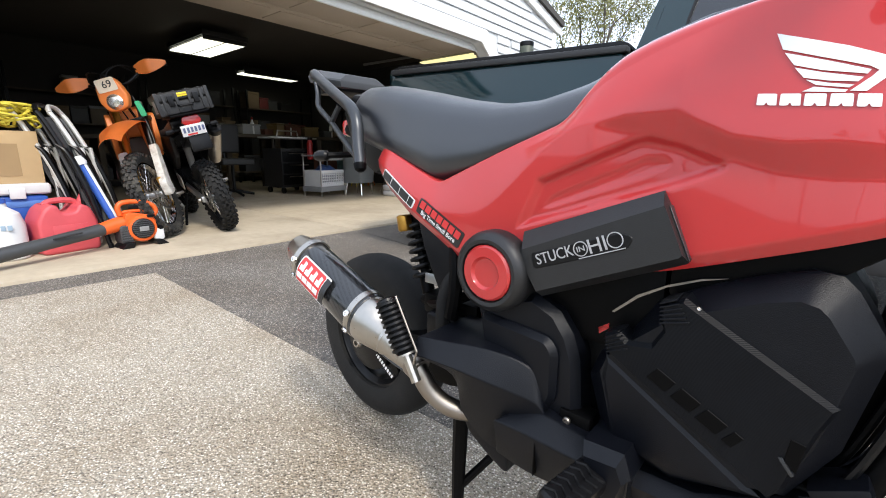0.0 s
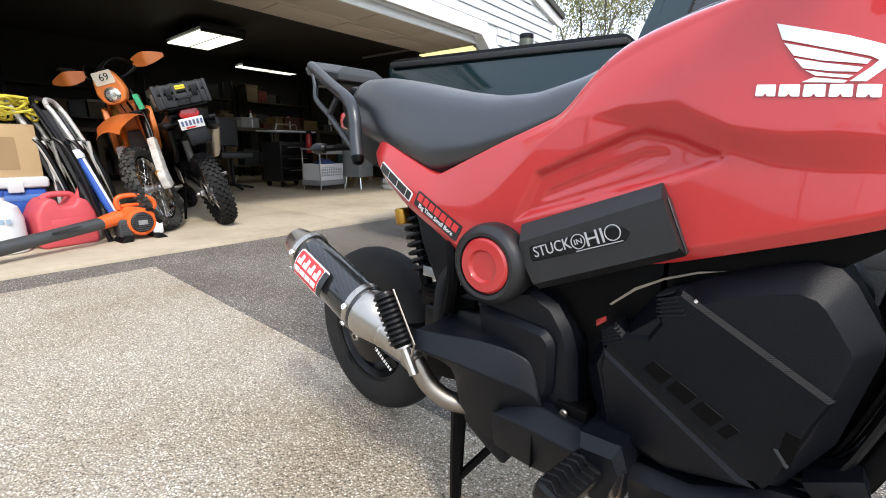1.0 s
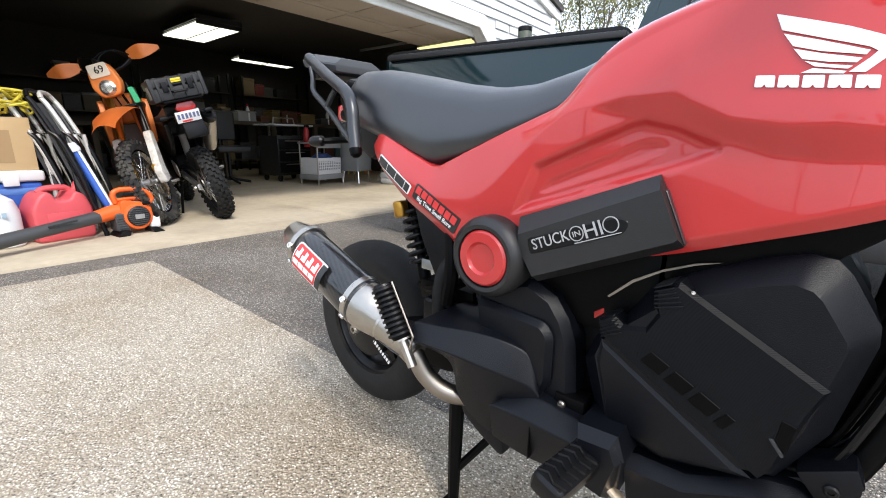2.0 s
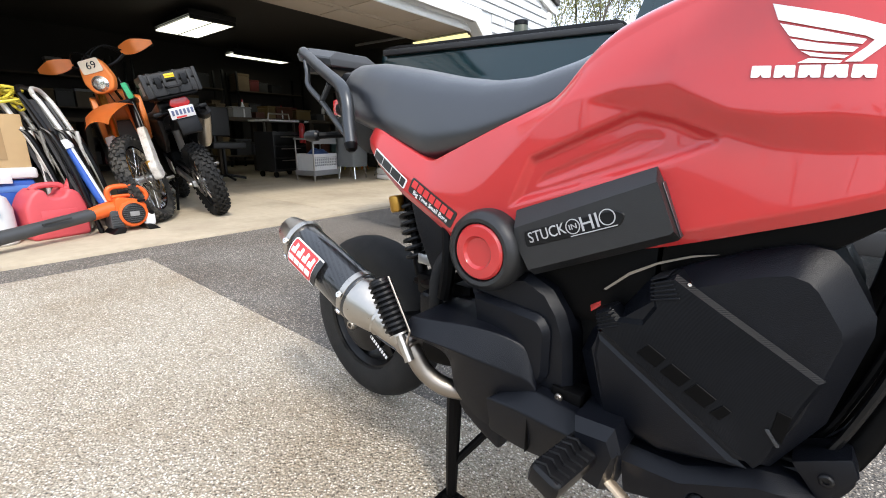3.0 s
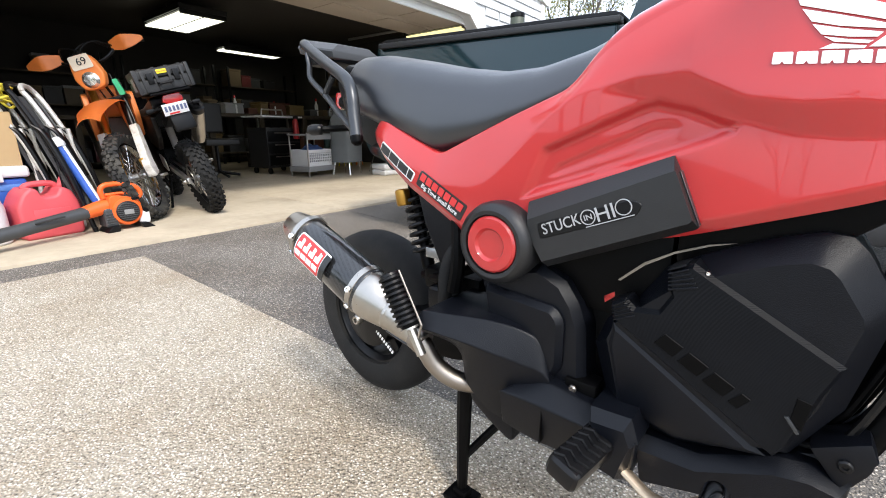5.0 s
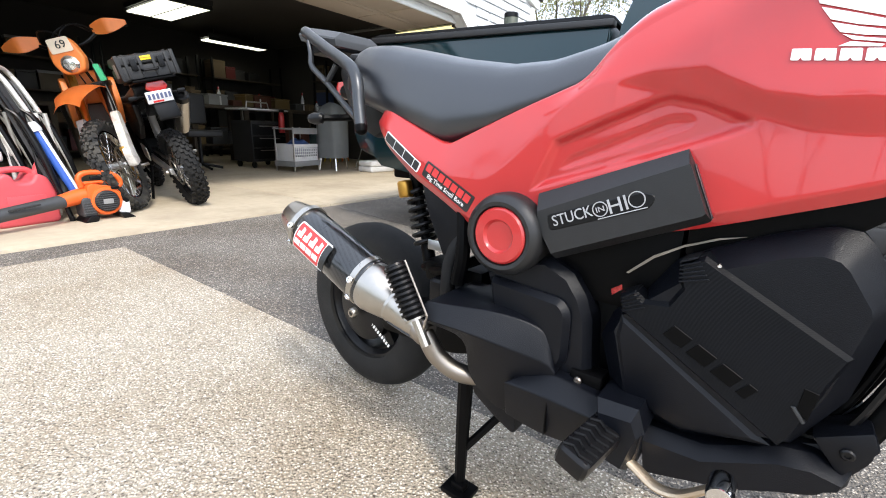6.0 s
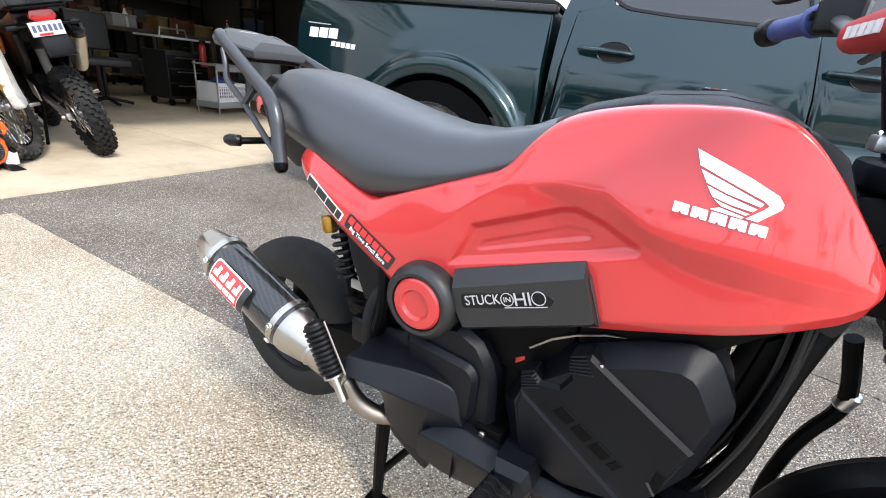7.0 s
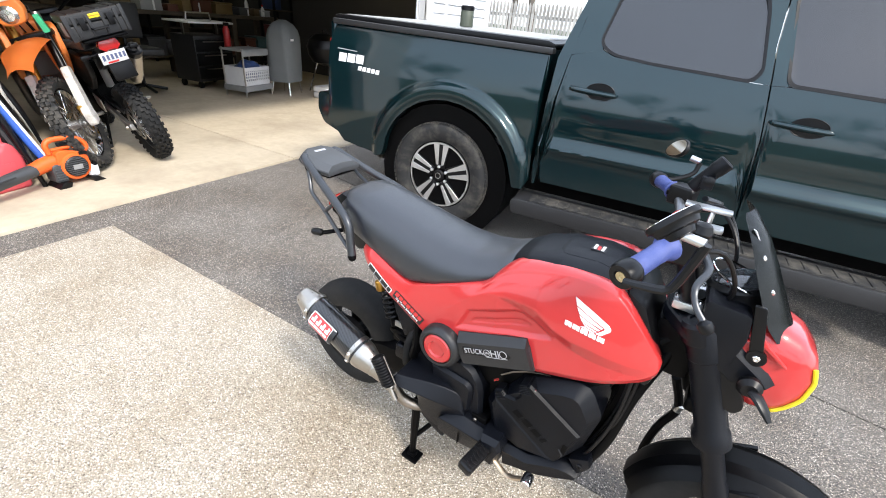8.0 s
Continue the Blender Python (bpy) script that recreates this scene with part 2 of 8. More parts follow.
WHITE_PLASTIC = material("white_plastic", (0.66, 0.66, 0.66), 0.45, 0, 0.06, 20)
GREY_PLASTIC = material("grey_plastic", (0.24, 0.24, 0.24), 0.5, 0, 0.1, 20)
DARK_PLASTIC = material("charcoal_plastic", (0.014, 0.014, 0.015), 0.5, 0, 0.15, 20)
ROPE = material("yellow_poly_rope", (0.70, 0.58, 0.06), 0.6, 0, 0.15, 80, 0.3, 300)
GREY_CLOTH = material("grey_cover_cloth", (0.14, 0.15, 0.15), 0.8, 0, 0.12, 10, 0.3, 90)
OLIVE = material("olive_powder_coat", (0.055, 0.065, 0.045), 0.5, 0, 0.1, 80, 0.2, 900)
BARK = material("grey_bark", (0.10, 0.085, 0.07), 0.9, 0, 0.3, 20, 0.5, 60)
LEAF = material("young_leaves", (0.20, 0.20, 0.06), 0.6, 0, 0.35, 3)
CHARCOAL = material("charcoal_grey_plastic", (0.045, 0.047, 0.05), 0.5, 0, 0.1, 20)
DULL_STEEL = material("heat_dulled_steel", (0.30, 0.27, 0.24), 0.38, 1.0, 0.15, 40, 0.05, 300)
SILVER_TUBE = material("silver_painted_tube", (0.62, 0.60, 0.57), 0.35, 0.3, 0.1, 40)
AUTO_GLASS.node_tree.nodes["Principled BSDF"].inputs["IOR"].default_value = 1.65
BRASS = material("pale_brass", (0.55, 0.46, 0.28), 0.35, 0.9, 0.1, 40)
DUSTY_WHITE = material("muddy_white_plastic", (0.60, 0.58, 0.54), 0.5, 0, 0.12, 25, 0.2, 120, dirt=(0.20, 0.15, 0.10), dirt_amt=0.7, dirt_scale=14)
# wood darkened in its colour for the shade deep in the garage
SHADED_WOOD = material("grimy_dark_wood", (0.06, 0.045, 0.03), 0.75, 0, 0.25, 8, 0.2, 90)
GREY_BAR = material("satin_grey_bar", (0.17, 0.175, 0.185), 0.32, 0.8, 0.1, 40)
RED_CLOTH = material("red_pad_cloth", (0.42, 0.03, 0.03), 0.7, 0, 0.12, 60, 0.3, 500)


# ---- building helpers ----
def part(name, bm, mat, parent=None, label="", sharp=32):
    """Links a bmesh as one mesh object under a thing or a part."""
    bmesh.ops.recalc_face_normals(bm, faces=bm.faces)
    me = bpy.data.meshes.new(name)
    bm.to_mesh(me)
    bm.free()
    me.materials.append(mat)
    if sharp < 180:
        me.shade_smooth()
        me.set_sharp_from_angle(angle=radians(sharp))
    ob = new(name, me)
    ob.parent = parent
    if label:
        tagged(ob, label)
    return ob


def thing(name, label, category, m=None, group="", kind=""):
    ob = new(name)
    ob.empty_display_size = 0.1
    if m is not None:
        ob.matrix_world = m
    return tagged(ob, label, category, group, kind)


def bevelled(bm, w, seg=2, ang=30):
    if w > 0:
        es = [e for e in bm.edges if len(e.link_faces) == 2 and e.calc_face_angle(0) > radians(ang)]
        bmesh.ops.bevel(bm, geom=es, offset=w, segments=seg, affect="EDGES", profile=0.6, clamp_overlap=True)
    return bm


def merge(*bms):
    out = bmesh.new()
    for b in bms:
        me = bpy.data.meshes.new("join")
        b.to_mesh(me)
        out.from_mesh(me)
        b.free()
        bpy.data.meshes.remove(me)
    return out


def moved(bm, m):
    bm.transform(m)
    return bm


def slab(lo, hi, bev=0.0, seg=2):
    """A box from corner to corner, with rounded edges."""
    bm = bmesh.new()
    bmesh.ops.create_cube(bm, size=1)
    lo, hi = Vector(lo), Vector(hi)
    bm.transform(Matrix.Translation((lo + hi) / 2) @ Matrix.Diagonal((*(hi - lo), 1)))
    return bevelled(bm, bev, seg)


def prism(poly, y0, y1, bev=0.0, seg=2, taper=0.0, axis="y"):
    """A polygon of (x, z) drawn out from y0 to y1; taper draws the y0 face in."""
    bm = bmesh.new()
    cx = sum(p[0] for p in poly) / len(poly)
    cz = sum(p[1] for p in poly) / len(poly)
    f = 1 - taper
    a = [bm.verts.new((cx + (x - cx) * f, y0, cz + (z - cz) * f)) for x, z in poly]
    b = [bm.verts.new((x, y1, z)) for x, z in poly]
    bm.faces.new(a)
    bm.faces.new(b[::-1])
    for i in range(len(poly)):
        j = (i + 1) % len(poly)
        bm.faces.new((a[i], b[i], b[j], a[j]))
    bmesh.ops.recalc_face_normals(bm, faces=bm.faces)
    bevelled(bm, bev, seg)
    if axis == "z":
        bm.transform(Matrix(((1, 0, 0, 0), (0, 0, 1, 0), (0, 1, 0, 0), (0, 0, 0, 1))))
    if axis == "x":
        bm.transform(Matrix(((0, 1, 0, 0), (1, 0, 0, 0), (0, 0, 1, 0), (0, 0, 0, 1))))
    return bm


def rounded(poly, r, seg=4):
    """The polygon with its corners rounded off."""
    out, n = [], len(poly)
    for i in range(n):
        p, a, b = Vector(poly[i]), Vector(poly[i - 1]), Vector(poly[(i + 1) % n])
        da, db = a - p, b - p
        d = min(r, da.length * 0.45, db.length * 0.45)
        s, e = p + da.normalized() * d, p + db.normalized() * d
        for k in range(seg + 1):
            t = k / seg
            out.append(tuple((1 - t) ** 2 * s + 2 * t * (1 - t) * p + t * t * e))
    return out


def spline(pts, n=6):
    """Catmull-Rom points through pts."""
    P = [Vector(p) for p in pts]
    P = [2 * P[0] - P[1]] + P + [2 * P[-1] - P[-2]]
    out = []
    for i in range(1, len(P) - 2):
        for k in range(n):
            t = k / n
            a, b, c, d = P[i - 1], P[i], P[i + 1], P[i + 2]
            out.append(0.5 * (2 * b + (c - a) * t + (2 * a - 5 * b + 4 * c - d) * t * t + (3 * b - a - 3 * c + d) * t ** 3))
    return out + [P[-2]]


def tube(pts, r, seg=10, smooth=0, flat=1.0):
    """A round bar along points; r may be a list; flat squashes its section."""
    if smooth:
        if isinstance(r, (list, tuple)):
            k = len(pts)
            xs = np.linspace(0, k - 1, (k - 1) * smooth + 1)
            r = list(np.interp(xs, range(k), r))
        pts = spline(pts, smooth)
    P = [Vector(p) for p in pts]
    R = [float(q) for q in r] if isinstance(r, (list, tuple)) else [float(r)] * len(P)
    bm = bmesh.new()
    rings, up = [], None
    for i, p in enumerate(P):
        d = (P[min(i + 1, len(P) - 1)] - P[max(i - 1, 0)]).normalized()
        if up is None:
            up = Vector((0, 0, 1)) if abs(d.z) < 0.9 else Vector((1, 0, 0))
        s = d.cross(up).normalized()
        up = s.cross(d).normalized()
        rings.append([bm.verts.new(p + R[i] * (math.cos(a) * s + flat * math.sin(a) * up)) for a in (2 * math.pi * k / seg for k in range(seg))])
    for a, b in zip(rings, rings[1:]):
        for k in range(seg):
            bm.faces.new((a[k], a[(k + 1) % seg], b[(k + 1) % seg], b[k]))
    bm.faces.new(rings[0])
    bm.faces.new(rings[-1][::-1])
    return bm


def lathe(prof, seg=32, a=(0, 0, 0), b=(0, 0, 1), sx=1.0):
    """A profile of (radius, height) turned round the line from a towards b."""
    bm = bmesh.new()
    rings = []
    for r, h in prof:
        rings.append([bm.verts.new((max(r, 1e-4) * math.cos(t) * sx, max(r, 1e-4) * math.sin(t), h)) for t in (2 * math.pi * k / seg for k in range(seg))])
    for p, q in zip(rings, rings[1:]):
        for k in range(seg):
            bm.faces.new((p[k], p[(k + 1) % seg], q[(k + 1) % seg], q[k]))
    bm.faces.new(rings[0])
    bm.faces.new(rings[-1][::-1])
    d = Vector(b) - Vector(a)
    bm.transform(Matrix.Translation(a) @ d.to_track_quat("Z", "Y").to_matrix().to_4x4())
    return bm


def torus(R, prof, seg=48):
    """A ring round the y axis; prof: closed loop of (radius offset, y)."""
    bm = bmesh.new()
    rings = []
    for k in range(seg):
        t = 2 * math.pi * k / seg
        rings.append([bm.verts.new(((R + dr) * math.cos(t), y, (R + dr) * math.sin(t))) for dr, y in prof])
    n = len(prof)
    for i in range(seg):
        a, b = rings[i], rings[(i + 1) % seg]
        for k in range(n):
            bm.faces.new((a[k], a[(k + 1) % n], b[(k + 1) % n], b[k]))
    return bm


def loft(rings, closed=True, caps=True):
    bm = bmesh.new()
    R = [[bm.verts.new(p) for p in r] for r in rings]
    n = len(R[0])
    for a, b in zip(R, R[1:]):
        for k in range(n if closed else n - 1):
            bm.faces.new((a[k], a[(k + 1) % n], b[(k + 1) % n], b[k]))
    if caps and closed:
        bm.faces.new(R[0])
        bm.faces.new(R[-1][::-1])
    return bm


def letters(text, size, depth=0.001, shear=0.0):
    """A line of lettering in the x-z plane, facing -y, centred, in the built-in font."""
    cu = bpy.data.curves.new("lettering", "FONT")
    cu.body, cu.size, cu.extrude, cu.align_x, cu.align_y, cu.shear = text, size, depth, "CENTER", "CENTER", shear
    cu.resolution_u = 3
    ob = bpy.data.objects.new("lettering", cu)
    scene.collection.objects.link(ob)
    dg = bpy.context.evaluated_depsgraph_get()
    me = ob.evaluated_get(dg).to_mesh()
    bm = bmesh.new()
    bm.from_mesh(me)
    ob.evaluated_get(dg).to_mesh_clear()
    bpy.data.objects.remove(ob)
    bpy.data.curves.remove(cu)
    bm.transform(Matrix.Rotation(radians(90), 4, "X"))
    return bm


def bolt(at, way, r=0.006, h=0.004):
    a = Vector(at)
    return lathe([(r, 0), (r, h * 0.6), (r * 0.75, h), (r * 0.45, h), (r * 0.4, h * 0.5)], 10, a, a + Vector(way))


def smoothstep(t):
    t = min(1.0, max(0.0, t))
    return t * t * (3 - 2 * t)


def inside(poly, x, z):
    """Signed distance to a polygon, positive inside."""
    best, odd = 1e9, False
    n = len(poly)
    for i in range(n):
        (x1, z1), (x2, z2) = poly[i], poly[(i + 1) % n]
        dx, dz = x2 - x1, z2 - z1
        t = max(0, min(1, ((x - x1) * dx + (z - z1) * dz) / (dx * dx + dz * dz)))
        best = min(best, math.hypot(x - x1 - t * dx, z - z1 - t * dz))
        if (z1 > z) != (z2 > z) and x < (x2 - x1) * (z - z1) / (z2 - z1) + x1:
            odd = not odd
    return best if odd else -best


# ---- ground, driveway, garage shell ----
def setting(name, bm, mat, label, category, parent=None, sharp=32):
    return tagged(part(name, bm, mat, parent, "", sharp), label, category, kind="structure")


setting("ground", slab((-300, -300, -0.6), (300, 300, -0.05)), SOIL, "rough green lawn and soil round the driveway", "ground")
setting("driveway_pale_slab", prism([(-2.05, -2.9), (16, -2.9), (16, 0.062), (-2.05, 0.062)], -0.12, 0.0, axis="z"), DRIVE_LIGHT, "pale tan exposed-aggregate concrete driveway slab with brown stains", "driveway")
setting("driveway_grey_slab", merge(prism([(-2.33, -2.9), (-2.054, -2.9), (-2.054, 0.066), (7.5, 0.066), (-2.33, 1.780)], -0.12, -0.002, axis="z")), DRIVE_DARK, "darker grey exposed-aggregate driveway strip under the motorcycle", "driveway")
setting("driveway_far_slab", prism([(-2.33, 1.791), (7.58, 0.07), (16, 0.07), (16, 8), (-2.33, 8)], -0.12, -0.003, axis="z"), DRIVE_DARK, "grey exposed-aggregate driveway slab under the truck", "driveway")
setting("joint_filler", slab((-2.4, -2.9, -0.12), (16, 8, -0.012)), BLACK_DEEP, "dark filler in the driveway joints", "joint")
FLOOR_Z = 0.016
floor = setting("floor", merge(slab((-9.4, -1.75, -0.12), (-2.335, 1.745, FLOOR_Z), 0.006), slab((-9.4, 1.751, -0.12), (-2.335, 6.3, FLOOR_Z), 0.006)), CONCRETE, "worn tan concrete garage floor with stains and a saw joint", "floor")

FX = -2.65
DOOR_Y0, DOOR_Y1, DOOR_Z = -0.85, 4.35, 2.10
front = setting("wall_east", merge(
    prism([(-1.87, -0.1), (DOOR_Y0, -0.1), (DOOR_Y0, DOOR_Z), (-1.87, DOOR_Z)], FX - 0.14, FX, axis="x"),
    prism([(DOOR_Y1, -0.1), (6.14, -0.1), (6.14, DOOR_Z), (DOOR_Y1, DOOR_Z)], FX - 0.14, FX, axis="x"),
    prism([(-1.87, DOOR_Z), (6.14, DOOR_Z), (6.14, 2.72), (2.135, 3.64), (-1.87, 2.72)], FX - 0.14, FX, axis="x"),
    prism([(4.12, DOOR_Z), (DOOR_Y1, 1.92), (DOOR_Y1, DOOR_Z)], FX - 0.14, FX, axis="x"),
    prism([(-0.62, DOOR_Z), (DOOR_Y0, 1.92), (DOOR_Y0, DOOR_Z)], FX - 0.14, FX, axis="x")), WHITE_SIDING, "white sided garage front with a wide open doorway", "wall")
# inner walls and ceiling: shade of the deep interior is in their colour
setting("wall_west", slab((-9.6, -1.87, -0.1), (-9.4, 6.14, 2.7)), SHADED_WALL, "unfinished back wall of the garage, interior shade put into its colour", "wall")
setting("wall_south", slab((-9.4, -1.87, -0.1), (FX - 0.14, -1.75, 2.7)), SHADED_WALL, "unfinished side wall of the garage, interior shade put into its colour", "wall")
setting("wall_north", slab((-9.4, 6.02, -0.1), (FX - 0.14, 6.14, 2.7)), SHADED_WALL, "unfinished side wall of the garage, interior shade put into its colour", "wall")
setting("ceiling", slab((-9.4, -1.75, 2.5), (FX - 0.14, 6.02, 2.56)), SHADED_CEILING, "bare board garage ceiling, interior shade put into its colour", "ceiling")
setting("roof", merge(
    prism([(2.135, 3.68), (6.30, 2.72), (6.31, 2.80), (2.135, 3.78)], -9.7, FX + 0.10, axis="x"),
    prism([(2.135, 3.68), (-2.03, 2.72), (-2.04, 2.80), (2.135, 3.78)], -9.7, FX + 0.10, axis="x")), material("dark_shingles", (0.06, 0.055, 0.05), 0.9, 0, 0.3, 30, 0.5, 60), "dark shingled gable roof of the garage", "roof")
trim_poly = [(DOOR_Y0 - 0.14, 0), (DOOR_Y0, 0), (DOOR_Y0, 1.92), (-0.62, DOOR_Z), (4.12, DOOR_Z), (DOOR_Y1, 1.92), (DOOR_Y1, 0), (DOOR_Y1 + 0.14, 0), (DOOR_Y1 + 0.14, 2.04), (4.22, 2.26), (-0.72, 2.26), (DOOR_Y0 - 0.14, 2.04)]
setting("trim_doorway", prism(trim_poly, FX - 0.02, FX + 0.03, 0.006, axis="x"), WHITE_TRIM, "white painted trim round the garage doorway with clipped corners", "trim")
setting("trim_rake", merge(
    prism([(6.16, 2.61), (6.29, 2.60), (6.29, 2.715), (2.135, 3.672), (2.135, 3.54)], FX + 0.002, FX + 0.06, 0.004, axis="x"),
    prism([(-1.89, 2.61), (-2.02, 2.60), (-2.02, 2.715), (2.135, 3.672), (2.135, 3.54)], FX + 0.002, FX + 0.06, 0.004, axis="x")), WHITE_TRIM, "white rake boards along the gable", "trim")
setting("trim_corner", merge(slab((FX - 0.1, 6.05, -0.1), (FX + 0.035, 6.165, 2.60), 0.004), slab((FX + 0.002, 4.80, -0.1), (FX + 0.032, 4.85, 2.1), 0.004)), WHITE_TRIM, "white corner boards on the garage front", "trim")

# overhead door, rolled up under the ceiling
NPANEL = 2
odoor = thing("garage_door", "beige sectional overhead garage door rolled up under the ceiling", "garage door", pose(0, 0, 0), kind="structure")
for i in range(NPANEL):
    x1 = -2.80 - 0.53 * i
    bm = slab((x1 - 0.52, DOOR_Y0 + 0.03, 2.06), (x1, DOOR_Y1 - 0.03, 2.10), 0.004)
    for k in range(6):
        y = DOOR_Y0 + 0.12 + k * 0.84
        bm = merge(bm, slab((x1 - 0.45, y, 2.052), (x1 - 0.07, y + 0.74, 2.062), 0.004))
    part("door_panel", bm, DOOR_SKIN, odoor)
part("bottom_seal", merge(slab((-2.80, DOOR_Y0 + 0.03, 2.035), (-2.765, DOOR_Y1 - 0.03, 2.10), 0.006), tube([(-2.775, DOOR_Y0 + 0.05, 2.03), (-2.775, DOOR_Y1 - 0.05, 2.03)], 0.012)), material("bright_aluminium_edge", (0.82, 0.82, 0.80), 0.45, 0.2, 0.05, 30), odoor, "bright aluminium edge with rubber seal")
for y in (DOOR_Y0 + 0.01, DOOR_Y1 - 0.01):
    part("door_track", tube([(-2.78, y, 0.1), (-2.78, y, 1.85), (-2.85, y, 2.02), (-3.0, y, 2.13), (-5.2, y, 2.15)], 0.02, 6), ALLOY, odoor)


# ---- the red motorcycle ----
bike = thing("motorcycle", "small red and black motorcycle parked on its centre stand", "motorcycle", pose(0, 0, 0, 0, 0, -2.0))
BX = [0.128, 0.145, 0.18, 0.25, 0.322, 0.40, 0.46, 0.55, 0.58, 0.61, 0.65, 0.70, 0.75, 0.80, 0.84, 0.865, 0.907, 0.961, 0.970]
BTOP = [0.700, 0.718, 0.712, 0.683, 0.655, 0.688, 0.713, 0.747, 0.785, 0.808, 0.826, 0.843, 0.858, 0.862, 0.858, 0.846, 0.803, 0.739, 0.724]
BLOW = [0.688, 0.668, 0.645, 0.597, 0.562, 0.520, 0.515, 0.530, 0.540, 0.550, 0.560, 0.572, 0.590, 0.609, 0.624, 0.634, 0.652, 0.677, 0.694]
BW = [0.108, 0.125, 0.140, 0.146, 0.148, 0.150, 0.149, 0.146, 0.145, 0.146, 0.149, 0.155, 0.160, 0.163, 0.163, 0.161, 0.152, 0.128, 0.118]
BIN = [0.010, 0.012, 0.012, 0.012, 0.012, 0.012, 0.012, 0.014, 0.018, 0.022, 0.026, 0.030, 0.032, 0.031, 0.028, 0.025, 0.018, 0.010, 0.008]
ROLL_Y = [0.010, 0.012, 0.012, 0.012, 0.012, 0.012, 0.014, 0.022, 0.038, 0.042, 0.034, 0.030, 0.028, 0.028, 0.028, 0.026, 0.022, 0.014, 0.010]
ROLL_Z = [0.004, 0.004, 0.004, 0.004, 0.004, 0.004, 0.005, 0.009, 0.020, 0.027, 0.023, 0.018, 0.010, 0.009, 0.008, 0.007, 0.006, 0.004, 0.003]
RECESS = [(0.490, 0.598), (0.520, 0.674), (0.643, 0.729), (0.661, 0.733), (0.699, 0.725), (0.745, 0.706), (0.749, 0.700), (0.746, 0.693), (0.724, 0.682), (0.689, 0.668)]
SUNK = [(0.528, 0.634), (0.540, 0.652), (0.659, 0.706), (0.680, 0.707), (0.690, 0.700), (0.686, 0.693), (0.540, 0.634)]
CREASE_X = [0.597, 0.637, 0.694, 0.713, 0.749, 0.793, 0.832, 0.880, 0.97]
CREASE_TOP = [0.747, 0.756, 0.758, 0.747, 0.729, 0.722, 0.723, 0.717, 0.708]
CREASE_LOW = [0.745, 0.736, 0.727, 0.722, 0.707, 0.693, 0.689, 0.690, 0.688]
CREASE_DEEP = [0.0, 0.008, 0.010, 0.0105, 0.0115, 0.012, 0.010, 0.006, 0.001]


def eased(xs, ys, wide=0.022):
    """The curve through the points with its corners rounded off."""
    gx = np.linspace(min(xs), max(xs), 281)
    gy = np.interp(gx, xs, ys)
    k = int(wide / (gx[1] - gx[0]))
    out = [float(np.mean(gy[max(0, i - min(k, i, 280 - i)):i + min(k, i, 280 - i) + 1])) for i in range(281)]
    return list(map(float, gx)), out


(BX_T, BTOP), (BX_L, BLOW), (BX_W, BW), (BX_I, BIN), (BX_R, ROLL_Y), (BX_Z, ROLL_Z) = (eased(BX, c, 0.016) for c in (BTOP, BLOW, BW, BIN, ROLL_Y, ROLL_Z))


def body_half(x, z):
    """Half width of the red side panel at (x, z): a leaning upper flank, an undercut below the crease, a flared skirt and a sunk field."""
    zt, zl, w, tin = (float(np.interp(x, BX_T, c)) for c in (BTOP, BLOW, BW, BIN))
    if x > 0.597:
        z1, z2, deep = (float(np.interp(x, CREASE_X, c)) for c in (CREASE_TOP, CREASE_LOW, CREASE_DEEP))
    else:
        z1 = z2 = (zl + zt) / 2 + (0.747 - (zl + zt) / 2) * smoothstep((x - 0.40) / 0.197)
        deep = 0.0
    y = w
    if z > z1:
        y -= tin * min(1.0, (z - z1) / max(1e-4, zt - z1)) ** 1.35
    elif z > z2:
        y -= deep * (z1 - z) / max(1e-4, z1 - z2)
    else:
        y -= deep * (1 - 0.40 * (z2 - z) / max(1e-4, z2 - zl))
    y -= 0.009 * min(1.0, max(0.0, (zl + 0.016 - z) / 0.016))
    if 0.47 < x < 0.77 and 0.57 < z < 0.75:
        y -= 0.0095 * min(1.0, max(0.0, inside(RECESS, x, z) / 0.0105))
        y -= 0.0030 * min(1.0, max(0.0, inside(SUNK, x, z) / 0.005))
    return y


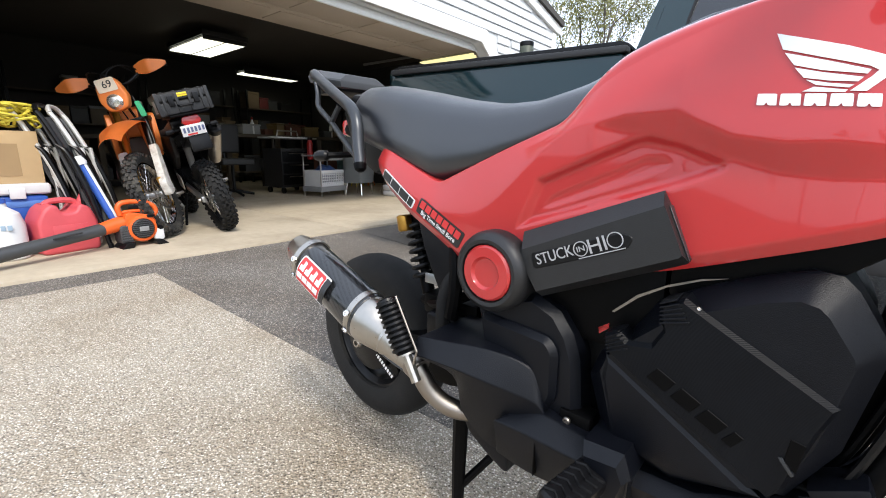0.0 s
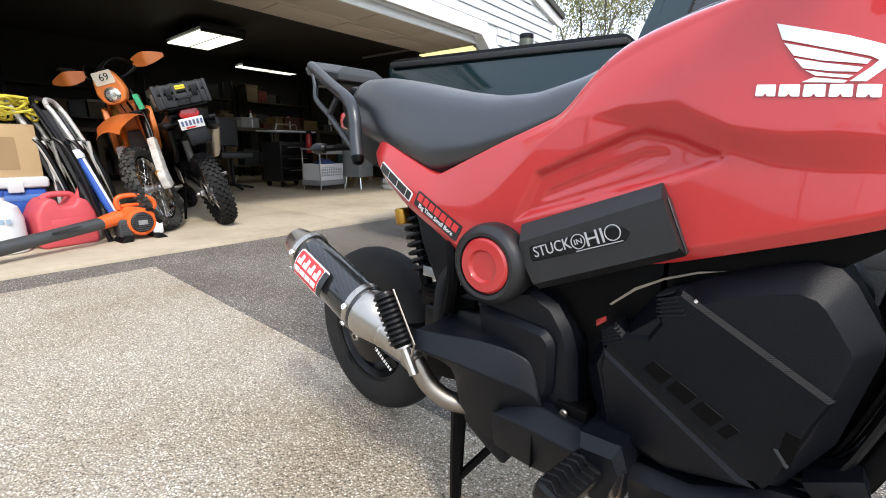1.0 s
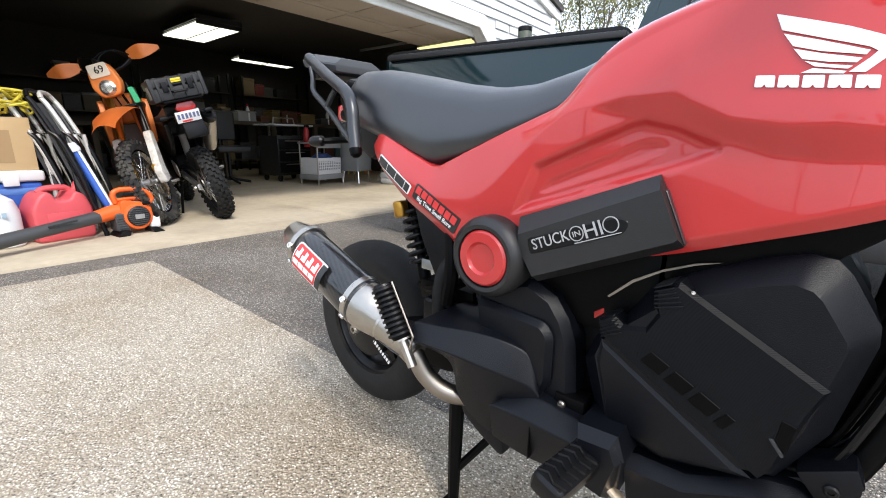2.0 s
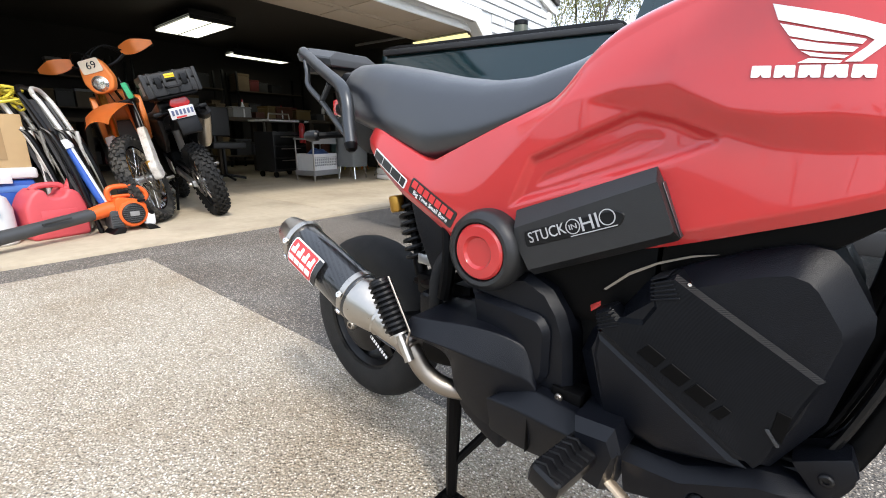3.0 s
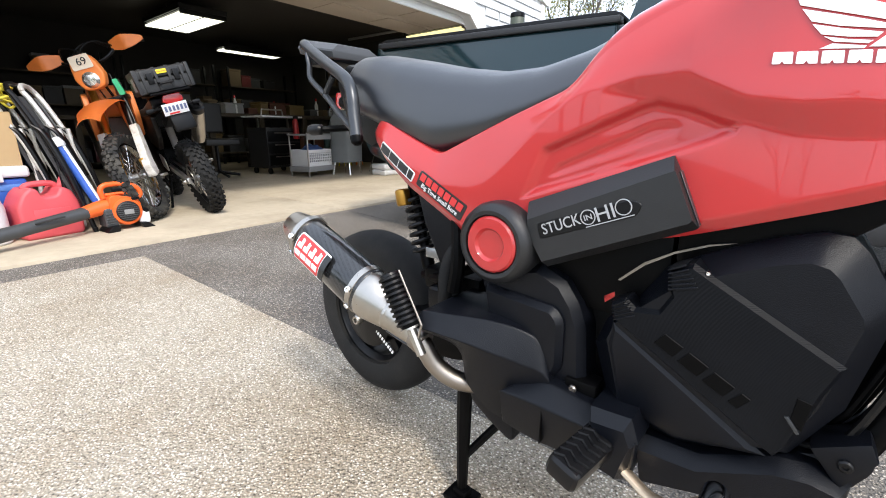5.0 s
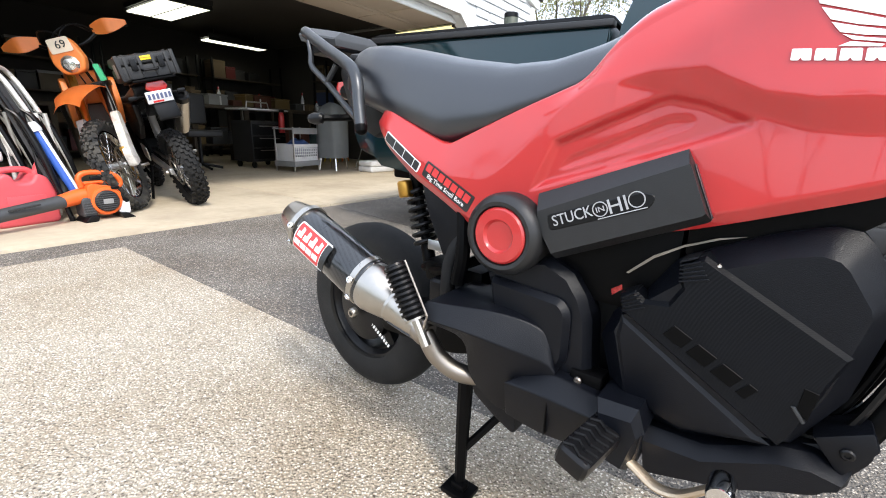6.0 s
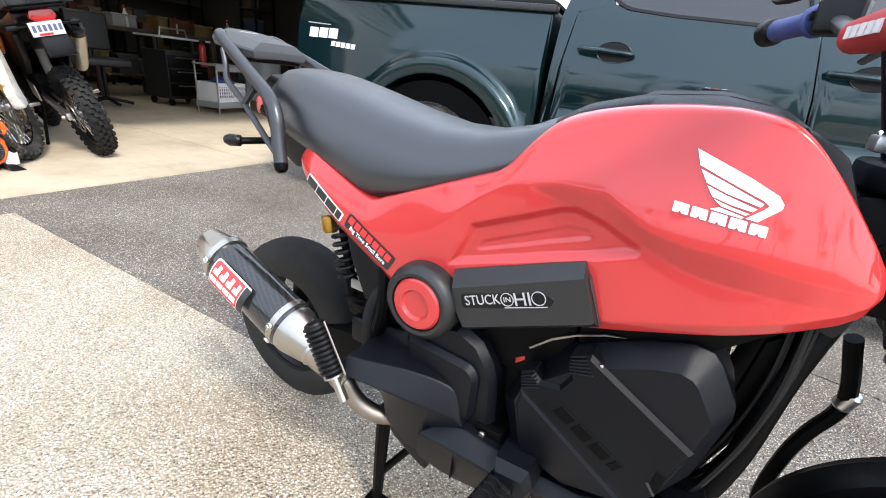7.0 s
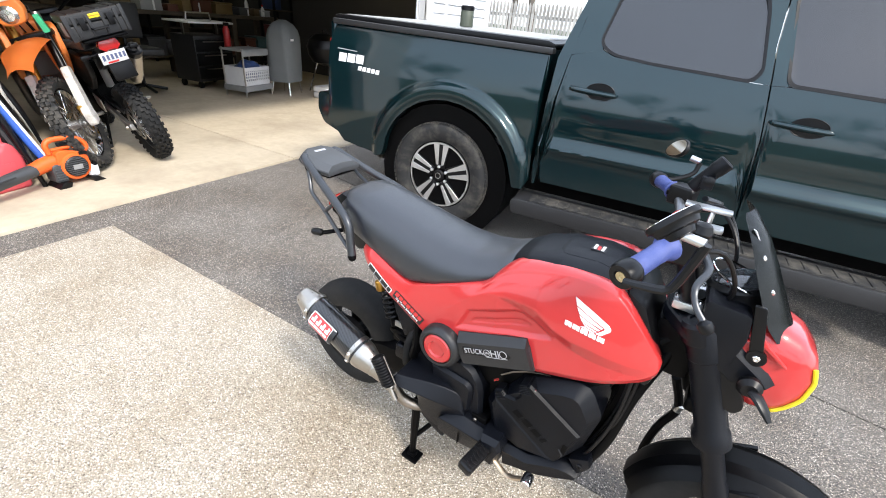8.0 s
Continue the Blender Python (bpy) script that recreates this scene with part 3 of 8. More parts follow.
def body_shell(side):
    nx, nz, nr = 300, 104, 8
    bm = bmesh.new()
    grid = []
    for i in range(nx + 1):
        x = 0.128 + (0.970 - 0.128) * i / nx
        zt, zl, ry, rz = (float(np.interp(x, BX_T, c)) for c in (BTOP, BLOW, ROLL_Y, ROLL_Z))
        col = [(body_half(x, zl + (zt - zl) * k / nz), zl + (zt - zl) * k / nz) for k in range(nz + 1)]
        y0 = col[-1][0]
        col += [(y0 - ry * (1 - math.cos(a)), zt + rz * math.sin(a)) for a in (math.pi / 2 * k / nr for k in range(1, nr + 1))]
        grid.append([bm.verts.new((x, side * y, z)) for y, z in col])
    for i in range(nx):
        for k in range(nz + nr):
            bm.faces.new((grid[i][k], grid[i + 1][k], grid[i + 1][k + 1], grid[i][k + 1]))
    loop = [g[0] for g in grid] + grid[-1][1:] + [g[-1] for g in grid[-2::-1]] + grid[0][-2:0:-1]
    cx, cz = 0.55, 0.70
    lip = [bm.verts.new((v.co.x + (cx - v.co.x) * 0.006, v.co.y - side * 0.004, v.co.z + (cz - v.co.z) * 0.01)) for v in loop]
    back = [bm.verts.new((v.co.x + (cx - v.co.x) * 0.012, v.co.y - side * 0.03, v.co.z + (cz - v.co.z) * 0.02)) for v in loop]
    n = len(loop)
    for a, b in ((loop, lip), (lip, back)):
        for k in range(n):
            bm.faces.new((a[k], a[(k + 1) % n], b[(k + 1) % n], b[k]))
    return bm


def smooth_column(bm, rounds=2):
    for _ in range(rounds):
        bmesh.ops.smooth_vert(bm, verts=bm.verts, factor=0.5, use_axis_x=False, use_axis_y=True, use_axis_z=False)
    return bm


panel = part("body_panel", smooth_column(body_shell(-1), 1), RED, bike, "glossy red side panel and tank cover", 50)
part("body_panel", smooth_column(body_shell(1), 1), RED, bike, "glossy red side panel and tank cover", 50)


def on_body(bm, lift=0.0015):
    """Lays a flat shape of (x, z) on the red panel."""
    for v in bm.verts:
        d = 0.0008 if v.co.y > 0 else 0.0
        v.co.y = -body_half(v.co.x, v.co.z) - lift + d
    return bm


def flat(poly, cut=4):
    """A thin plate of (x, z), finely divided so that it can bend."""
    bm = prism(poly, -0.0005, 0.0005)
    bmesh.ops.triangulate(bm, faces=bm.faces)
    bmesh.ops.subdivide_edges(bm, edges=bm.edges, cuts=cut, use_grid_fill=True)
    return bm


def strip_frame(o, u, v):
    o, u, v = Vector(o), Vector(u), Vector(v)
    return lambda a, b: tuple(o + u * a + v * b)


# wing emblem and word mark on the tank, as plain white shapes
def emblem():
    feathers = [[(0.771, 0.825), (0.796, 0.816), (0.826, 0.805), (0.853, 0.793), (0.859, 0.786), (0.859, 0.781), (0.843, 0.765), (0.832, 0.766), (0.844, 0.777), (0.848, 0.782), (0.842, 0.786), (0.808, 0.798), (0.778, 0.809)],
                [(0.780, 0.8055), (0.809, 0.7955), (0.843, 0.783), (0.841, 0.7795), (0.810, 0.786), (0.789, 0.793)],
                [(0.790, 0.7905), (0.811, 0.784), (0.839, 0.777), (0.836, 0.7735), (0.817, 0.776), (0.798, 0.7805)],
                [(0.800, 0.7785), (0.817, 0.774), (0.834, 0.771), (0.831, 0.7688), (0.808, 0.773)],
                [(0.807, 0.7715), (0.8305, 0.767), (0.829, 0.765), (0.799, 0.768)]]
    for f in feathers:
        part("emblem_feather", on_body(flat(f, 3)), WHITE_DECAL, panel, "white feather of a wing-shaped emblem")


emblem()
for i in range(5):
    x0, z0 = 0.7655 + 0.0182 * i, 0.7578 - 0.0014 * i
    part("word_mark", on_body(flat(rounded([(x0, z0), (x0 + 0.0062, z0 - 0.0005), (x0 + 0.0078, z0 + 0.0025), (x0 + 0.0094, z0 - 0.0007), (x0 + 0.0160, z0 - 0.0012), (x0 + 0.0150, z0 + 0.0098), (x0 - 0.0004, z0 + 0.0110)], 0.001, 2), 2)), WHITE_DECAL, panel, "white word mark as a plain block")
# model mark and slogan sticker on the tail
f = strip_frame((0.1805, 0.670), (0.859, -0.512), (0.512, 0.859))
part("model_mark", on_body(flat(rounded([f(-0.001, -0.0105), f(0.1055, -0.0105), f(0.1065, 0.0095), f(0.001, 0.0105)], 0.004), 3), 0.001), WHITE_DECAL, panel, "white-edged black model mark")
for k in range(4):
    a = 0.003 + 0.029 * k
    part("mark_block", on_body(flat([f(a, -0.0075), f(a + 0.0265 - 0.014 * (k == 3), -0.0080), f(a + 0.0265 - 0.014 * (k == 3), 0.0078), f(a, 0.0078)], 2), 0.002), BLACK_DECAL, panel)
f = strip_frame((0.284, 0.618), (0.892, -0.452), (0.452, 0.892))
part("slogan_sticker", on_body(flat(rounded([f(0.0, -0.0145), f(0.116, -0.0165), f(0.118, 0.0155), f(0.001, 0.0145)], 0.004), 4), 0.001), BLACK_DECAL, panel, "black sticker with red blocks and white slogan")
for k in range(7):
    a = 0.005 + 0.0155 * k
    part("sticker_block", on_body(flat([f(a, -0.002), f(a + 0.0125, -0.002), f(a + 0.0135, 0.0115), f(a + 0.001, 0.0115)], 1), 0.002), RED_DECAL, panel)
slogan = letters("Big Time Small Bore", 0.0112, 0.0003)
sp = f(0.059, -0.0088)
slogan.transform(Matrix.Translation((sp[0], 0, sp[1])) @ Matrix.Rotation(math.atan2(0.452, 0.892), 4, "Y"))
part("slogan", on_body(slogan, 0.002), WHITE_DECAL, panel)

# dark grey side cover and round pivot cap
def ring_of(poly, ys):
    return [(x, y, z) for (x, z), y in zip(poly, ys)]


cover_rings = [ring_of([(0.507, 0.595), (0.689, 0.667), (0.699, 0.650), (0.725, 0.592), (0.722, 0.588), (0.544, 0.508), (0.520, 0.550)], [-0.120] * 7),
               ring_of([(0.507, 0.597), (0.690, 0.669), (0.700, 0.652), (0.727, 0.591), (0.723, 0.587), (0.543, 0.506), (0.516, 0.553)], [-0.150, -0.149, -0.156, -0.158, -0.152, -0.150, -0.152]),
               ring_of([(0.515, 0.574), (0.696, 0.653), (0.6975, 0.6525), (0.721, 0.600), (0.718, 0.596), (0.542, 0.517), (0.519, 0.552)], [-0.168] * 7)]
cover = part("side_cover", bevelled(loft(cover_rings), 0.0022, 2, 18), GREY_COVER, bike, "dark grey metallic side cover with a lettered inset", 25)
part("cover_lip", prism([(0.7000, 0.6530), (0.7008, 0.6526), (0.7276, 0.5930), (0.7268, 0.5925)], -0.1590, -0.145, 0.0003, 1), GUNMETAL, cover)
f = strip_frame((0.5385, 0.5535), (0.918, 0.396), (-0.396, 0.918))
inset = [f(-0.003, -0.0035), f(0.132, -0.0085), f(0.143, 0.004), f(0.130, 0.0125), f(0, 0.0195)]
part("inset", prism(rounded(inset, 0.006, 3), -0.1692, -0.16, 0.001, 1), BLACK_SAT, cover, "black lettering inset")
ang = math.atan2(0.396, 0.918)


def cover_text(s, a, b, width, height):
    """Lettering on the cover, its left lower corner at (a, b), fitted to a width and height."""
    bm = letters(s, 0.02, 0.0004)
    xs, zs = [v.co.x for v in bm.verts], [v.co.z for v in bm.verts]
    bm.transform(Matrix.Diagonal((width / (max(xs) - min(xs)), 1, height / (max(zs) - min(zs)), 1)) @ Matrix.Translation((-min(xs), 0, -min(zs))))
    p = f(a, b)
    bm.transform(Matrix.Translation((p[0], -0.1700, p[1])) @ Matrix.Rotation(-ang, 4, "Y"))
    return bm


part("lettering", cover_text("STUCK", 0.0065, 0.001, 0.057, 0.0150), GREY_DECAL, cover, "silver-grey lettering")
part("lettering", cover_text("IN", 0.0690, 0.0035, 0.0105, 0.0070), GREY_DECAL, cover, "silver-grey lettering")
ring_c = f(0.0742, 0.007)
part("lettering_ring", moved(torus(0.0088, [(0, 0), (0.0012, 0), (0.0012, 0.001), (0, 0.001)], 24), Matrix.Translation((ring_c[0], -0.1706, ring_c[1]))), GREY_DECAL, cover)
part("lettering", cover_text("HI", 0.0855, -0.0025, 0.023, 0.0185), GREY_DECAL, cover, "silver-grey lettering")
ring_c = f(0.1205, 0.0065)
part("lettering_ring", moved(torus(0.0090, [(0, 0), (0.0012, 0), (0.0012, 0.001), (0, 0.001)], 24), Matrix.Translation((ring_c[0], -0.1706, ring_c[1]))), GREY_DECAL, cover)
part("lettering_line", prism([f(0.068, -0.0055), f(0.130, -0.0068), f(0.130, -0.0056), f(0.068, -0.0043)], -0.1702, -0.168), GREY_DECAL, cover)
DC = Vector((0.463, 0, 0.531))
cap = part("pivot_cap", lathe([(0.064, -0.06), (0.064, 0.0), (0.060, 0.012), (0.052, 0.017), (0.046, 0.016), (0.044, 0.008), (0.0, 0.008)], 48, (DC.x, -0.166, DC.z), (DC.x, -1, DC.z)), GREY_COVER, bike, "round dark grey pivot cap with a red centre", 40)
part("cap_centre", lathe([(0.0435, -0.01), (0.0435, 0.004), (0.040, 0.008), (0.026, 0.009), (0.024, 0.006), (0.022, 0.004), (0.0, 0.004)], 48, (DC.x, -0.176, DC.z), (DC.x, -1, DC.z)), RED, cap, "red dished centre disc", 40)

# seat
SX = [-0.005, 0.015, 0.05, 0.11, 0.20, 0.30, 0.40, 0.48, 0.55, 0.59, 0.612]
SZ = [0.800, 0.832, 0.846, 0.843, 0.825, 0.803, 0.788, 0.790, 0.808, 0.828, 0.832]
SB = [0.770, 0.752, 0.738, 0.722, 0.695, 0.660, 0.680, 0.712, 0.744, 0.795, 0.818]
SWD = [0.070, 0.095, 0.110, 0.120, 0.130, 0.136, 0.134, 0.126, 0.112, 0.096, 0.080]
rings = []
for i in range(61):
    x = -0.005 + 0.617 * i / 60
    zt, zb, w = (float(np.interp(x, SX, c)) for c in (SZ, SB, SWD))
    h = zt - zb
    half = [(0, zt + 0.006), (0.35 * w, zt + 0.005), (0.62 * w, zt + 0.001), (0.78 * w, zt - 0.010), (0.88 * w, zt - 0.10 * h - 0.014), (0.95 * w, zt - 0.36 * h - 0.012), (0.995 * w, zt - 0.66 * h), (1.01 * w, zb + 0.008), (0.98 * w, zb - 0.004), (0.6 * w, zb - 0.01)]
    rings.append([(x, y, z) for y, z in half] + [(x, -y, z) for y, z in half[:0:-1]])
bm = loft(rings)
for _ in range(3):
    bmesh.ops.smooth_vert(bm, verts=bm.verts, factor=0.4, use_axis_x=False, use_axis_y=True, use_axis_z=True)
seat = part("seat", bm, SEAT, bike, "black grained vinyl seat, dished in the middle", 60)

# black tank top with lid
rings = []
for i in range(33):
    x = 0.592 + (0.945 - 0.592) * i / 32
    zt = float(np.interp(x, [0.592, 0.63, 0.70, 0.78, 0.84, 0.875, 0.905, 0.945], [0.824, 0.846, 0.866, 0.874, 0.866, 0.846, 0.806, 0.750]))
    w = float(np.interp(x, [0.592, 0.63, 0.70, 0.78, 0.84, 0.875, 0.945], [0.078, 0.098, 0.106, 0.106, 0.104, 0.096, 0.080]))
    half = [(0, zt + 0.010), (0.5 * w, zt + 0.008), (0.8 * w, zt + 0.003), (0.96 * w, zt - 0.006), (w, zt - 0.02), (w, zt - 0.05)]
    rings.append([(x, y, z) for y, z in half] + [(x, -y, z) for y, z in half[::-1][:-1]])
tank_top = part("tank_top", loft(rings), BLACK_TEX, bike, "black grained plastic tank top", 45)
lid_rings = []
for i in range(13):
    x = 0.690 + 0.148 * i / 12
    zt = float(np.interp(x, [0.592, 0.63, 0.70, 0.78, 0.84], [0.824, 0.846, 0.866, 0.874, 0.866])) + 0.010
    w = 0.060 * min(1.0, 0.86 + 0.3 * min(i, 12 - i) / 3)
    lid_rings.append([(x, u * w, zt + 0.0030 - 0.0055 * abs(u) ** 3 - 0.003 * (i in (0, 12))) for u in np.linspace(-1, 1, 11)] + [(x, u * w, zt - 0.010) for u in (1, -1)])
lid = part("tank_lid", loft(lid_rings), BLACK_TEX, tank_top, "black fuel lid", 40)
part("lid_mark", slab((0.752, -0.020, 0.8858), (0.784, 0.014, 0.8878), 0.0004), BLACK_DECAL, lid, "small printed label")
for k in range(3):
    part("mark_bar", slab((0.756 + 0.009 * k, -0.016, 0.8876), (0.762 + 0.009 * k, 0.010 - 0.006 * (k % 2), 0.8883)), (WHITE_DECAL, RED_DECAL, WHITE_DECAL)[k], lid)
part("tank_flank", merge(prism([(0.86, 0.86), (0.905, 0.835), (0.975, 0.70), (0.96, 0.64), (0.90, 0.66), (0.88, 0.75)], -0.10, 0.10, 0.012)), BLACK_SAT, bike)

# tail: under-seat plastic, rack pad, grab rails, lamp
part("tail_cowl", merge(prism([(-0.02, 0.80), (0.02, 0.835), (0.20, 0.80), (0.17, 0.70), (0.09, 0.66), (0.02, 0.70)], -0.09, 0.09, 0.015)), BLACK_SAT, bike, "black under-seat tail plastic")
pad_rings = []
PAD = [(-0.196, -0.045), (-0.172, -0.078), (-0.085, -0.080), (-0.052, -0.068), (-0.058, 0.0), (-0.052, 0.068), (-0.085, 0.080), (-0.172, 0.078), (-0.196, 0.045)]
for z, sx, sy in ((0.864, 0.86, 0.80), (0.868, 0.97, 0.95), (0.880, 1.0, 1.0), (0.884, 0.99, 0.985), (0.8985, 0.90, 0.66), (0.8995, 0.87, 0.62)):
    pad_rings.append([(-0.122 + (x + 0.122) * sx, y * sy, z - 0.16 * (x + 0.122)) for x, y in PAD])
pad = part("rack_pad", bevelled(loft(pad_rings), 0.002, 2, 24), CHARCOAL, bike, "dark grey moulded luggage pad with sloped sides", 25)
part("pad_mark", moved(slab((-0.012, -0.022, 0.0), (0.010, 0.022, 0.0012)), pose(-0.165, 0.0, 0.9062, 0, 9, 0)), GREY_DECAL, pad)
part("pad_bracket", merge(slab((-0.17, -0.06, 0.848), (-0.06, 0.06, 0.872), 0.006)), BLACK_DEEP, pad)
for s in (-1, 1):
    rail = part("grab_rail", tube([(-0.150, s * 0.035, 0.884), (-0.163, s * 0.060, 0.894), (-0.150, s * 0.072, 0.891), (-0.113, s * 0.082, 0.875), (-0.016, s * 0.110, 0.835), (0.064, s * 0.134, 0.804), (0.094, s * 0.142, 0.786), (0.110, s * 0.147, 0.762), (0.119, s * 0.152, 0.724), (0.130, s * 0.157, 0.684)], 0.0125, 14, 5), GUNMETAL, bike, "gunmetal tubular grab rail")
    part("rail_plug", lathe([(0.0127, 0), (0.0132, 0.004), (0.0115, 0.013), (0.006, 0.018), (0.0, 0.019)], 14, (0.129, s * 0.157, 0.687), (0.152, s * 0.166, 0.600)), BLACK_DEEP, rail)
    part("rail_stay", tube([(-0.118, s * 0.090, 0.868), (-0.105, s * 0.095, 0.840), (-0.090, s * 0.106, 0.816), (-0.072, s * 0.111, 0.802), (-0.015, s * 0.121, 0.771), (0.061, s * 0.140, 0.727), (0.118, s * 0.153, 0.696)], 0.0062, 10, 4), GUNMETAL, rail)
    part("rail_web", tube([(-0.018, s * 0.121, 0.770), (0.022, s * 0.124, 0.806)], 0.0062, 8), GUNMETAL, rail)
    ind = part("rear_indicator", lathe([(0.007, 0), (0.0115, 0.005), (0.0125, 0.026), (0.009, 0.036), (0, 0.038)], 16, (-0.02, s * 0.13, 0.700), (-0.21, s * 0.19, 0.690)), BLACK_SAT, bike, "small black bullet indicator")
    part("indicator_stalk", tube([(0.03, s * 0.06, 0.705), (-0.02, s * 0.13, 0.700)], 0.007, 8), BLACK_DEEP, ind)
part("tail_lamp", slab((-0.075, -0.055, 0.745), (-0.02, 0.055, 0.785), 0.012), LENS_RED, bike, "red tail lamp")


# wheels
def scooter_wheel(parent, x, z, R, w, rim_r):
    pro = [(0.0, -0.5 * w), (0.25 * (R - rim_r), -0.56 * w), (0.6 * (R - rim_r), -0.54 * w), (0.86 * (R - rim_r), -0.42 * w), (0.97 * (R - rim_r), -0.22 * w), (R - rim_r, 0)]
    pro = pro + [(a, -b) for a, b in pro[-2::-1]]
    wheel = part("wheel", moved(torus(rim_r, pro, 72), pose(x, 0, z)), RUBBER, parent, "black scooter tyre on a black cast rim", 40)
    part("rim", moved(merge(torus(rim_r - 0.006, [(0.012, -0.42 * w), (0.012, 0.42 * w), (0.0, 0.40 * w), (-0.010, 0.25 * w), (-0.010, -0.25 * w), (0.0, -0.40 * w)], 48)), pose(x, 0, z)), BLACK_SAT, wheel)
    part("hub", merge(lathe([(0.05, -0.06), (0.055, -0.02), (0.055, 0.02), (0.05, 0.06)], 24, (x, 0, z), (x, 1, z))), BLACK_DEEP, wheel)
    for k in range(5):
        t = radians(20 + 72 * k)
        part("spoke", moved(prism([(0.035, -0.018), (rim_r - 0.005, -0.011), (rim_r - 0.005, 0.011), (0.035, 0.018)], -0.016, 0.016, 0.005), pose(x, 0, z) @ Matrix.Rotation(-t, 4, "Y")), BLACK_SAT, wheel)
    return wheel


rear = scooter_wheel(bike, 0.0, 0.236, 0.217, 0.10, 0.132)
front_wheel = scooter_wheel(bike, 1.256, 0.236, 0.2335, 0.09, 0.155)
part("brake_cover", lathe([(0.085, 0), (0.082, 0.02), (0.05, 0.03), (0.0, 0.032)], 32, (0, -0.03, 0.236), (0, -1, 0.236)), BLACK_SAT, rear)
for k in range(9):
    part("tyre_mark", moved(slab((-0.0026, -0.0008, -0.0042), (0.0026, 0.0008, 0.0042)), pose(0.044 + 0.0072 * k, -0.0585, 0.210 - 0.0049 * k, 0, 34, 0)), WHITE_DECAL, rear, "white tyre lettering as a plain bar")
part("axle_nut", bolt((0, -0.075, 0.236), (0, -1, 0), 0.014, 0.014), STEEL, rear)

# exhaust
MA, MB = Vector((-0.012, -0.208, 0.487)), Vector((0.225, -0.212, 0.395))
md = (MB - MA).normalized()


def along(s, off=(0, 0, 0)):
    return MA + md * s + Vector(off)


def oval(s0, prof, seg=40):
    return lathe(prof, seg, along(s0), along(s0 + 1), 0.86)


muffler = part("muffler", oval(0, [(0.047, 0.026), (0.0485, 0.030), (0.0495, 0.14), (0.0505, 0.240), (0.048, 0.244)]), CARBON, bike, "carbon fibre muffler can", 30)
part("end_cone", oval(0, [(0.020, 0.022), (0.022, -0.026), (0.026, -0.032), (0.033, -0.026), (0.0465, 0.020), (0.0485, 0.026), (0.047, 0.030)]), STEEL, muffler, "brushed steel end cone")
part("outlet", oval(0, [(0.0215, -0.030), (0.021, 0.02), (0.0, 0.02)]), BLACK_DEEP, muffler)
part("inlet_cone", oval(0, [(0.048, 0.240), (0.0495, 0.244), (0.0495, 0.256), (0.036, 0.300), (0.033, 0.305), (0.034, 0.311), (0.031, 0.316), (0.022, 0.368), (0.019, 0.378)]), STEEL, muffler, "brushed steel inlet cone")
for s in (0.026, 0.222):
    strap = part("muffler_strap", oval(s, [(0.0500, 0.0), (0.0520, 0.001), (0.0520, 0.013), (0.0500, 0.014)]), STEEL, muffler)
    for a in (-35, 20):
        n = Vector((0, -math.cos(radians(a)), math.sin(radians(a))))
        n = (n - md * n.dot(md)).normalized()
        part("strap_bolt", bolt(along(s + 0.007) + n * 0.0465, n, 0.007, 0.0045), CHROME, strap)
bx = md
bn = Vector((0, -0.97, 0.24))
bn = (bn - md * bn.dot(md)).normalized()
bu = bn.cross(bx).normalized()
badge_m = Matrix((bx, -bn, -bu)).transposed().to_4x4()


def badge(poly, lift, thick=0.0008):
    """A plate wrapped on the oval can; poly: along, round."""
    bm = flat(poly, 4)
    for v in bm.verts:
        a = v.co.z / 0.050
        q = along(v.co.x) + bn * (0.0485 + lift + v.co.y) * math.cos(a) + bu * 0.0505 * math.sin(a) * (1 + lift / 0.05)
        v.co = q
    return bm


part("badge", badge(rounded([(0.060, -0.024), (0.160, -0.024), (0.160, 0.030), (0.060, 0.030)], 0.006), 0.0040), WHITE_DECAL, muffler, "red and white maker's badge as plain shapes")
part("badge_field", badge(rounded([(0.063, -0.021), (0.145, -0.021), (0.145, 0.027), (0.063, 0.027)], 0.005), 0.0048), RED_DECAL, muffler)
for k in range(4):
    a = 0.067 + 0.0195 * k
    part("badge_glyph", merge(badge([(a - 0.001, -0.013), (a + 0.0155, -0.013), (a + 0.0155, -0.003), (a - 0.001, -0.003)], 0.0056), badge([(a + 0.001, 0.003), (a + 0.0155, 0.003), (a + 0.0155, 0.020), (a + 0.008, 0.022), (a + 0.008, 0.012), (a + 0.001, 0.012)], 0.0056)), WHITE_DECAL, muffler)
part("badge_end", badge([(0.147, -0.021), (0.162, -0.021), (0.162, 0.027), (0.147, 0.027)], 0.0048), BLACK_DECAL, muffler)
part("exhaust_pipe", tube([along(0.365), along(0.385), (0.370, -0.203, 0.304), (0.402, -0.182, 0.276), (0.44, -0.145, 0.264), (0.50, -0.11, 0.262)], 0.0165, 16, 6), DULL_STEEL, bike, "bent stainless exhaust pipe")
part("pipe_collar", lathe([(0.021, -0.012), (0.0225, -0.008), (0.0225, 0.008), (0.021, 0.012)], 20, along(0.383), along(0.5)), DULL_STEEL, bike)
part("exhaust_spring", tube([along(0.300, (0, -0.008, -0.034)), along(0.33, (0, -0.008, -0.029)), along(0.372, (0, -0.006, -0.021))], 0.0035, 8), GUNMETAL, bike, "small dull exhaust spring")

# folded pillion footrest beside the muffler
pa = Vector((0.318, -0.255, 0.470))
pd = (Vector((0.362, -0.255, 0.395)) - pa).normalized()
pb = pa + pd * 0.088
prof = []
